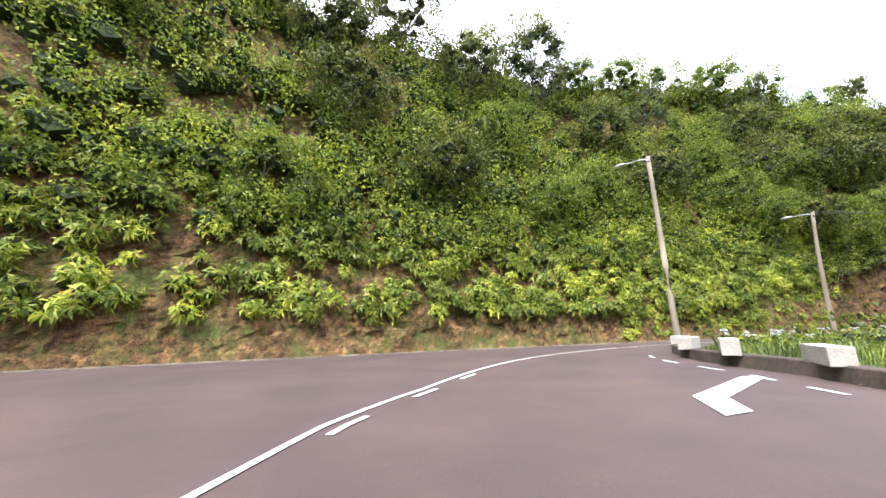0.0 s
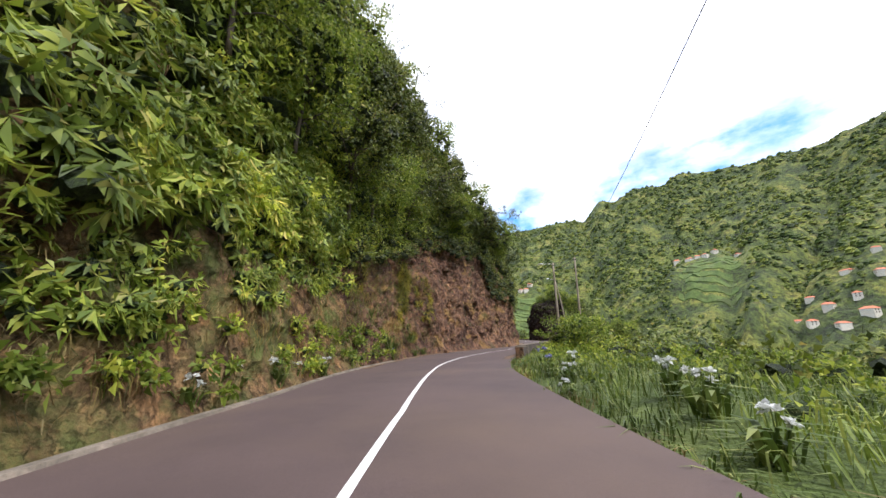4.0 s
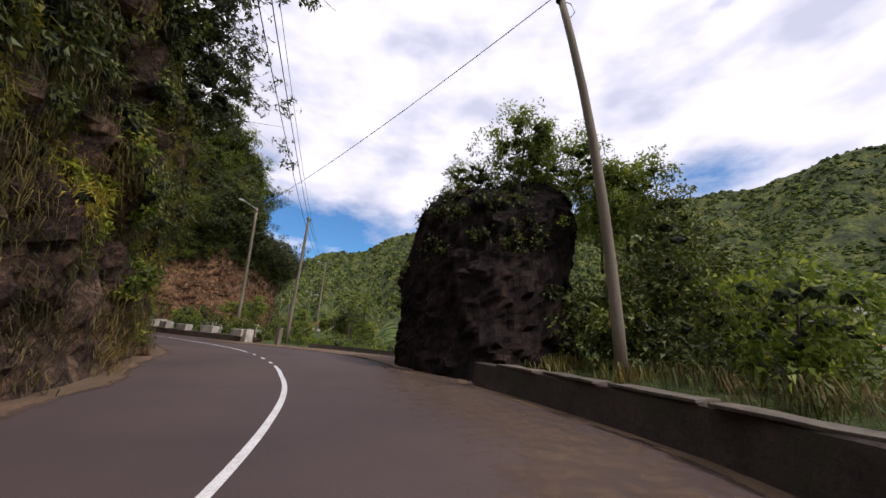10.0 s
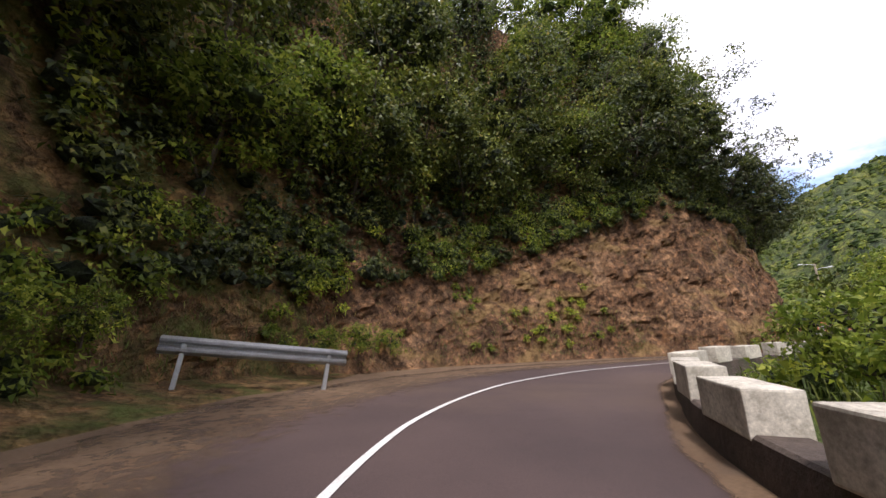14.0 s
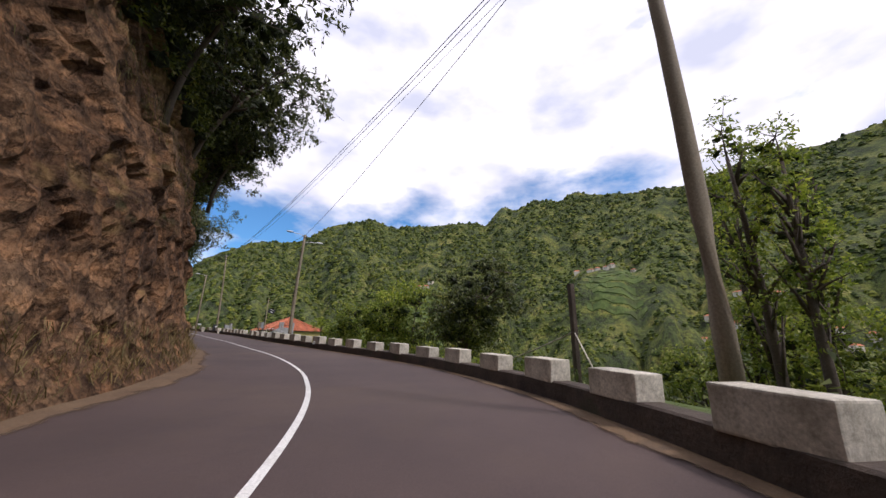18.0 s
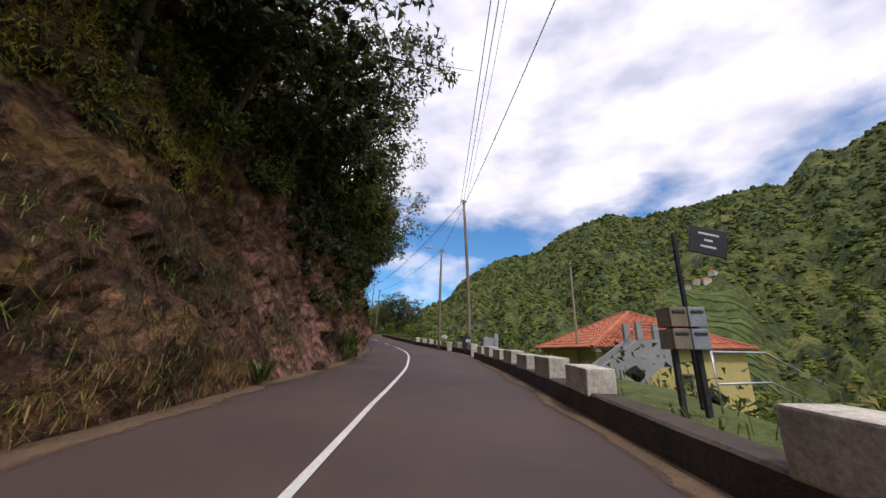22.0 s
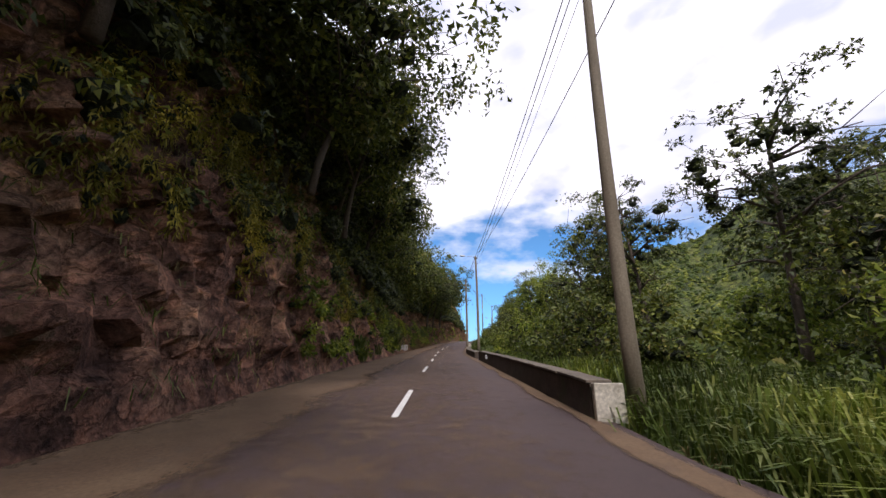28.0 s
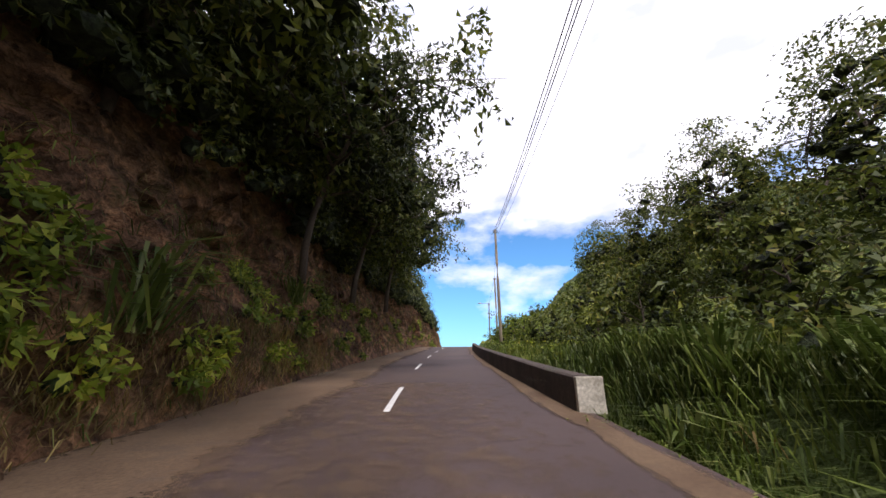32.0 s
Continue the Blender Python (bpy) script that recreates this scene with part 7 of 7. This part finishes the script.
# ---- letter boxes, signs and rail by the gateway ----
BLACK = surface("black_sign_paint", [(0.3, (0.012, 0.012, 0.014)), (0.7, (0.022, 0.022, 0.024))], 2.0, 30.0, 0.45, 0.05, 0.002)
WHITEP = surface("white_sign_paint", [(0.3, (0.6, 0.6, 0.58)), (0.7, (0.78, 0.78, 0.76))], 2.0, 30.0, 0.5, 0.05, 0.002)
BOXGREY = surface("letter_box_enamel", [(0.3, (0.22, 0.24, 0.26)), (0.7, (0.34, 0.36, 0.38))], 2.0, 30.0, 0.45, 0.08, 0.003)
mail = thing("letter_box_stand", stand(221.1, -4.1, 0.0), "bank of grey and wooden letter boxes on two posts", "letter box")
for y in (-0.2, 0.2):
    part("post", box(-0.04, 0.04, y - 0.04, y + 0.04, -0.3, 1.75, 0.006), DARKMETAL, mail)
for j in range(2):
    for i in range(2):
        bx = part("letter_box", box(-0.2, 0.2, -0.3 + 0.31 * i, -0.01 + 0.31 * i, 1.1 + 0.36 * j, 1.43 + 0.36 * j, 0.015), BOXGREY if i == 0 else POLE_WOOD, mail)
        part("flap", box(-0.215, -0.2, -0.26 + 0.31 * i, -0.05 + 0.31 * i, 1.33 + 0.36 * j, 1.37 + 0.36 * j), DARKMETAL, bx)
sgn = thing("name_sign", stand(221.5, -4.5, 0.0), "black roadside name sign on a slim black post", "sign")
part("post", tube([(0, 0, -0.5), (0, 0, 3.25)], 0.045, 8), BLACK, sgn)
brd = part("board", box(-0.02, 0.02, -0.36, 0.36, 2.92, 3.47, 0.01), BLACK, sgn)
brd.matrix_basis = Matrix.Rotation(radians(12), 4, "X") @ Matrix.Rotation(radians(0), 4, "Z")
for k, w in enumerate((0.4, 0.16, 0.3)):
    part("lettering_bar", box(-0.024, -0.02, -w / 2, w / 2, 3.32 - 0.13 * k, 3.36 - 0.13 * k), WHITEP, brd)
hr = thing("hand_rail", stand(221.6, -4.9, 0.0), "galvanised tubular hand rail beside the path down", "rail")
part("top_tube", tube([(0, 0, -0.4), (0, 0, 0.95), (0.15, -0.1, 1.05), (0.6, -1.5, 1.05), (1.0, -3.2, 0.3), (1.0, -3.2, -2.0)], 0.025, 8), METAL, hr, smooth=True)
part("mid_tube", tube([(0, 0, 0.5), (0.6, -1.5, 0.5), (1.0, -3.2, -0.2)], 0.02, 8), METAL, hr, smooth=True)
plate = thing("number_board", stand(241.8, -3.55, 0.0), "black painted board with white marks standing on the wall", "sign")
bp = part("board", box(-0.05, 0.05, -0.3, 0.3, 0.3, 1.3, 0.015), BLACK, plate)
part("hook", tube([(0, 0.02, 1.29), (0, 0.02, 1.35)], 0.03, 6), DARKMETAL, plate)
for y in (-0.04, -0.22):
    part("lettering_bar", box(-0.056, -0.05, y - 0.06, y + 0.06, 0.85, 1.07), WHITEP, bp)
gate = thing("garden_gate", stand(239.75, -4.75, 0.0, 12), "iron bar gate between two grey concrete pillars", "gate")
for x, h in ((-0.75, 1.5), (0.75, 1.36)):
    pl = part("pillar", box(x - 0.14, x + 0.14, -0.16, 0.16, -1.2, h, 0.02, 0.012, 3), GREYWALL, gate)
    part("pillar_cap", box(x - 0.17, x + 0.17, -0.19, 0.19, h, h + 0.06, 0.015), COPING, pl)
lf = part("gate_frame", tube([(-0.58, 0, 0.05), (-0.58, 0, 1.15), (0.58, 0, 1.15), (0.58, 0, 0.05), (-0.58, 0, 0.05)], 0.018, 6), DARKMETAL, gate)
for k in range(7):
    part("gate_bar", tube([(-0.44 + 0.147 * k, 0, 0.05), (-0.44 + 0.147 * k, 0, 1.15)], 0.01, 6), DARKMETAL, lf)
part("landing_slab", box(-1.0, 1.0, 0.2, 1.0, -0.9, -0.02, 0.02, 0.01, 4), GREYWALL, gate)
cab = thing("meter_cabinet", stand(235.2, -3.3, 0.0), "grey meter cabinet on a plinth behind the wall", "cabinet")
body = part("body", box(-0.25, 0.25, -0.3, 0.3, 0.1, 1.25, 0.02), BOXGREY, cab)
part("door", box(-0.27, -0.25, -0.24, 0.24, 0.2, 1.15, 0.008), GREYWALL, body)
notice = thing("notice_board", stand(248.9, -3.12, 1.16), "small white notice with faded dark lines hung askew from the pole", "sign")
bb = part("board", box(-0.02, 0.0, -0.5, 0.0, -0.15, 0.15, 0.006), WHITEP, notice)
bb.matrix_basis = Matrix.Translation((-0.05, -0.17, 0.05)) @ Matrix.Rotation(radians(11), 4, "X")
for y0, y1, z0, z1 in ((-0.2, -0.06, 0.06, 0.1), (-0.44, -0.05, -0.04, 0.03), (-0.36, -0.14, -0.1, -0.075)):
    part("lettering_bar", box(-0.024, -0.02, y0, y1, z0, z1), DARKMETAL, bb)
part("wire", tube([(-0.1, 0.16, 0.16), (-0.17, 0, 0.16), (-0.06, -0.17, 0.19), (-0.05, -0.62, 0.12)], 0.008, 5), DARKMETAL, notice)
for s, sd in ((81.6, RIGHT), (308.6, RIGHT), (199.0, RIGHT)):
    ms = thing("reflector_marker", stand(s, float(sd(s)) + 0.14, 0.0), "small white wedge-shaped reflector on the wall", "reflector")
    part("body", box(-0.05, 0.05, -0.05, 0.05, 0.3, 0.5, 0.03), WHITEP, ms)
    part("reflector", box(-0.056, -0.049, -0.03, 0.03, 0.38, 0.45), DARKMETAL, ms)

# ---- far side: terraces, houses, woods ----
TERRACE = surface("terrace_green", [(0.3, (0.04, 0.07, 0.012)), (0.5, (0.075, 0.11, 0.02)), (0.7, (0.11, 0.14, 0.03))], 0.06, 0.5, 0.95, 0.8, 0.6, patch=(0.045, 0.06, 0.012), patch_at=(0.5, 0.6), patch_scale=0.05)


def polar(az_deg, r):
    return HUB[0] + r * math.sin(radians(az_deg)), HUB[1] + r * math.cos(radians(az_deg))


FIELDS = ((81, 90, 430, 620, 13), (70, 78, 380, 500, 9), (112, 120, 520, 640, 8))
for g, (az0, az1, r0, r1, n) in enumerate(FIELDS):
    field = thing("terraced_field", pose(0, 0, 0), "stepped bright green farm terraces on the far slope", "terraces", "terraced fields")
    for k in range(n):
        r = r0 + (r1 - r0) * k / n
        ang = np.radians(np.linspace(az0 + (k * 37 % 11) * 0.12, az1 - (k * 23 % 7) * 0.2, 24))
        rad = r + 9 * np.sin(ang * 30 + k * 0.2)
        v = []
        for dr, dz in ((0, -1.0), (0, 1.6), ((r1 - r0) / n * 0.62, 1.9), ((r1 - r0) / n * 0.62, -2)):
            x, y = HUB[0] + (rad + dr) * np.sin(ang), HUB[1] + (rad + dr) * np.cos(ang)
            zc = terrain(HUB[0] + rad * np.sin(ang), HUB[1] + rad * np.cos(ang))
            zc = zc if dr == 0 else np.maximum(terrain(x, y), zc)
            v.append(np.stack([x, y, zc + dz], -1))
        child(new("terrace", mesh_of("terrace", np.stack(v, 1).reshape(-1, 3), grid_faces(24, 4), TERRACE)), field)
far_house = thing("far_house", pose(0, 0, 0), "small white house with an orange roof on the far slope", "house", "houses on the far slope")
part("wall", box(-5, 5, -4, 4, -4, 5), WHITEWASH, far_house)
bm = bmesh.new()
c = [bm.verts.new(v) for v in ((-5.5, -4.5, 5), (5.5, -4.5, 5), (5.5, 4.5, 5), (-5.5, 4.5, 5), (-3, 0, 7.4), (3, 0, 7.4))]
for f in ((0, 1, 5, 4), (1, 2, 5), (2, 3, 4, 5), (3, 0, 4), (3, 2, 1, 0)):
    bm.faces.new([c[i] for i in f])
part("roof", bm, TILE, far_house)
for sx in (-5.06, 5.0):
    for y in (-2, 1):
        for z in (0.6, 3.0):
            part("window", box(sx, sx + 0.06, y, y + 1.2, z, z + 1.4), SHUTTER, far_house)
spots = [(84.5, 628), (85.6, 634), (86.6, 630), (87.4, 640), (113, 655), (114, 668), (115.2, 650), (116, 690), (111, 700), (119, 660), (128, 450), (129.5, 470), (131, 440), (132, 480), (133.2, 455), (134, 500), (135, 470), (136.5, 520), (138, 490), (139, 455), (140.5, 510), (127, 520), (126, 480), (142, 470), (130.5, 540), (133, 560)]
for i, (a_, r_) in enumerate(spots):
    x, y = polar(a_, r_)
    m = pose(x, y, ground_z(x, y) - 0.5, 0, 0, (i * 53) % 180) @ Matrix.Diagonal((0.8 + 0.08 * (i % 5), 0.85 + 0.07 * (i % 4), 0.8 + 0.1 * (i % 3), 1))
    if i == 0:
        far_house.matrix_basis = m
    else:
        copy_thing(far_house, m).matrix_basis = m
lo = thing("lower_house", pose(*polar(99, 150), -30, 0, 0, 20), "small pale house with an orange roof down in the valley", "house")
x, y = 219.3, 80.7
lo.matrix_basis = pose(x, y, ground_z(x, y) + 6.0, 0, 0, 30) @ Matrix.Diagonal((0.45, 0.45, 0.6, 1))
part("wall", box(-4, 4, -3, 3, -13, 4), WHITEWASH, lo)
bm = bmesh.new()
c = [bm.verts.new(v) for v in ((-4.4, -3.4, 4), (4.4, -3.4, 4), (4.4, 3.4, 4), (-4.4, 3.4, 4), (-2.4, 0, 5.8), (2.4, 0, 5.8))]
for f in ((0, 1, 5, 4), (1, 2, 5), (2, 3, 4, 5), (3, 0, 4), (3, 2, 1, 0)):
    bm.faces.new([c[i] for i in f])
part("roof", bm, TILE, lo)


def woods(n, r0, r1, a0, a1, size, seed, cut, leafy=False):
    """Far tree crowns: irregular eight-sided lumps."""
    r_ = np.random.default_rng(seed)
    rad = np.sqrt(r_.uniform(r0**2, r1**2, n))
    ang = np.radians(r_.uniform(a0, a1, n))
    x, y = HUB[0] + rad * np.sin(ang), HUB[1] + rad * np.cos(ang)
    q = np.stack([x, y, 0 * x], -1)
    k = fbm(q, 48.0, 4, seed) > cut
    deg = np.degrees(ang)
    for az0, az1, ra, rb, _ in FIELDS:
        k &= ~((deg > az0 - 0.6) & (deg < az1 + 0.6) & (rad > ra - 22) & (rad < rb + 12))
    for a_, r_at in spots:
        k &= ~((np.abs(deg - a_) * r_at * 0.01745 < 13) & (rad > r_at - 30) & (rad < r_at + 9))
    q = q[k]
    q = q[np.array([((road_p[:, :2] - w[:2]) ** 2).sum(1).min() > (780 if leafy else 400) for w in q])]
    q[:, 2] = terrain(q[:, 0], q[:, 1])
    m = len(q)
    if leafy:
        return clumps(q + (0, 0, 0.4), size * r_.uniform(0.5, 1.4, m), 16, 0.9, 0.3, (0, 0, 0.5), 0.1, 0, r_)
    s = size * r_.uniform(0.5, 1.4, (m, 1, 1))
    th = np.arange(5) * 2 * math.pi / 5
    low = np.stack([np.cos(th), np.sin(th), 0 * th - 0.15], -1)
    up = np.stack([np.cos(th + 0.6) * 0.75, np.sin(th + 0.6) * 0.75, 0 * th + 0.55], -1)
    shape = np.concatenate([low, up, [[0, 0, 1.0]]])[None] * r_.uniform(0.7, 1.25, (m, 11, 1))
    v = q[:, None] + shape * s * (1, 1, 1.1)
    f = [(i, (i + 1) % 5, 5 + (i + 1) % 5, 5 + i) for i in range(5)] + [(5 + i, 5 + (i + 1) % 5, 10, 10) for i in range(5)]
    tri = []
    for a, b, c, d in f[:5]:
        tri += [(a, b, c), (a, c, d)]
    tri += [(a, b, c) for a, b, c, _ in f[5:]]
    fa = (np.arange(m)[:, None, None] * 11 + np.array(tri)[None]).reshape(-1, 3)
    return v.reshape(-1, 3), fa


WOODS = leaf("far_canopy", [(0.0, (0.026, 0.043, 0.007)), (0.5, (0.062, 0.087, 0.011)), (1.0, (0.14, 0.156, 0.02))], 0.8, 0.0)
stuff("far_woods", [woods(15000, 560, 1120, 38, 172, 4.6, 81, 0.36), woods(6500, 300, 560, 36, 175, 3.0, 82, 0.38)], WOODS, "dense woods covering the far mountain slopes", "woods")
foliage("valley_woods", [woods(4000, 60, 300, 40, 220, 2.0, 83, 0.42, True)], LEAF_MID, INNER, "trees and scrub on the lower valley slopes", "woods")
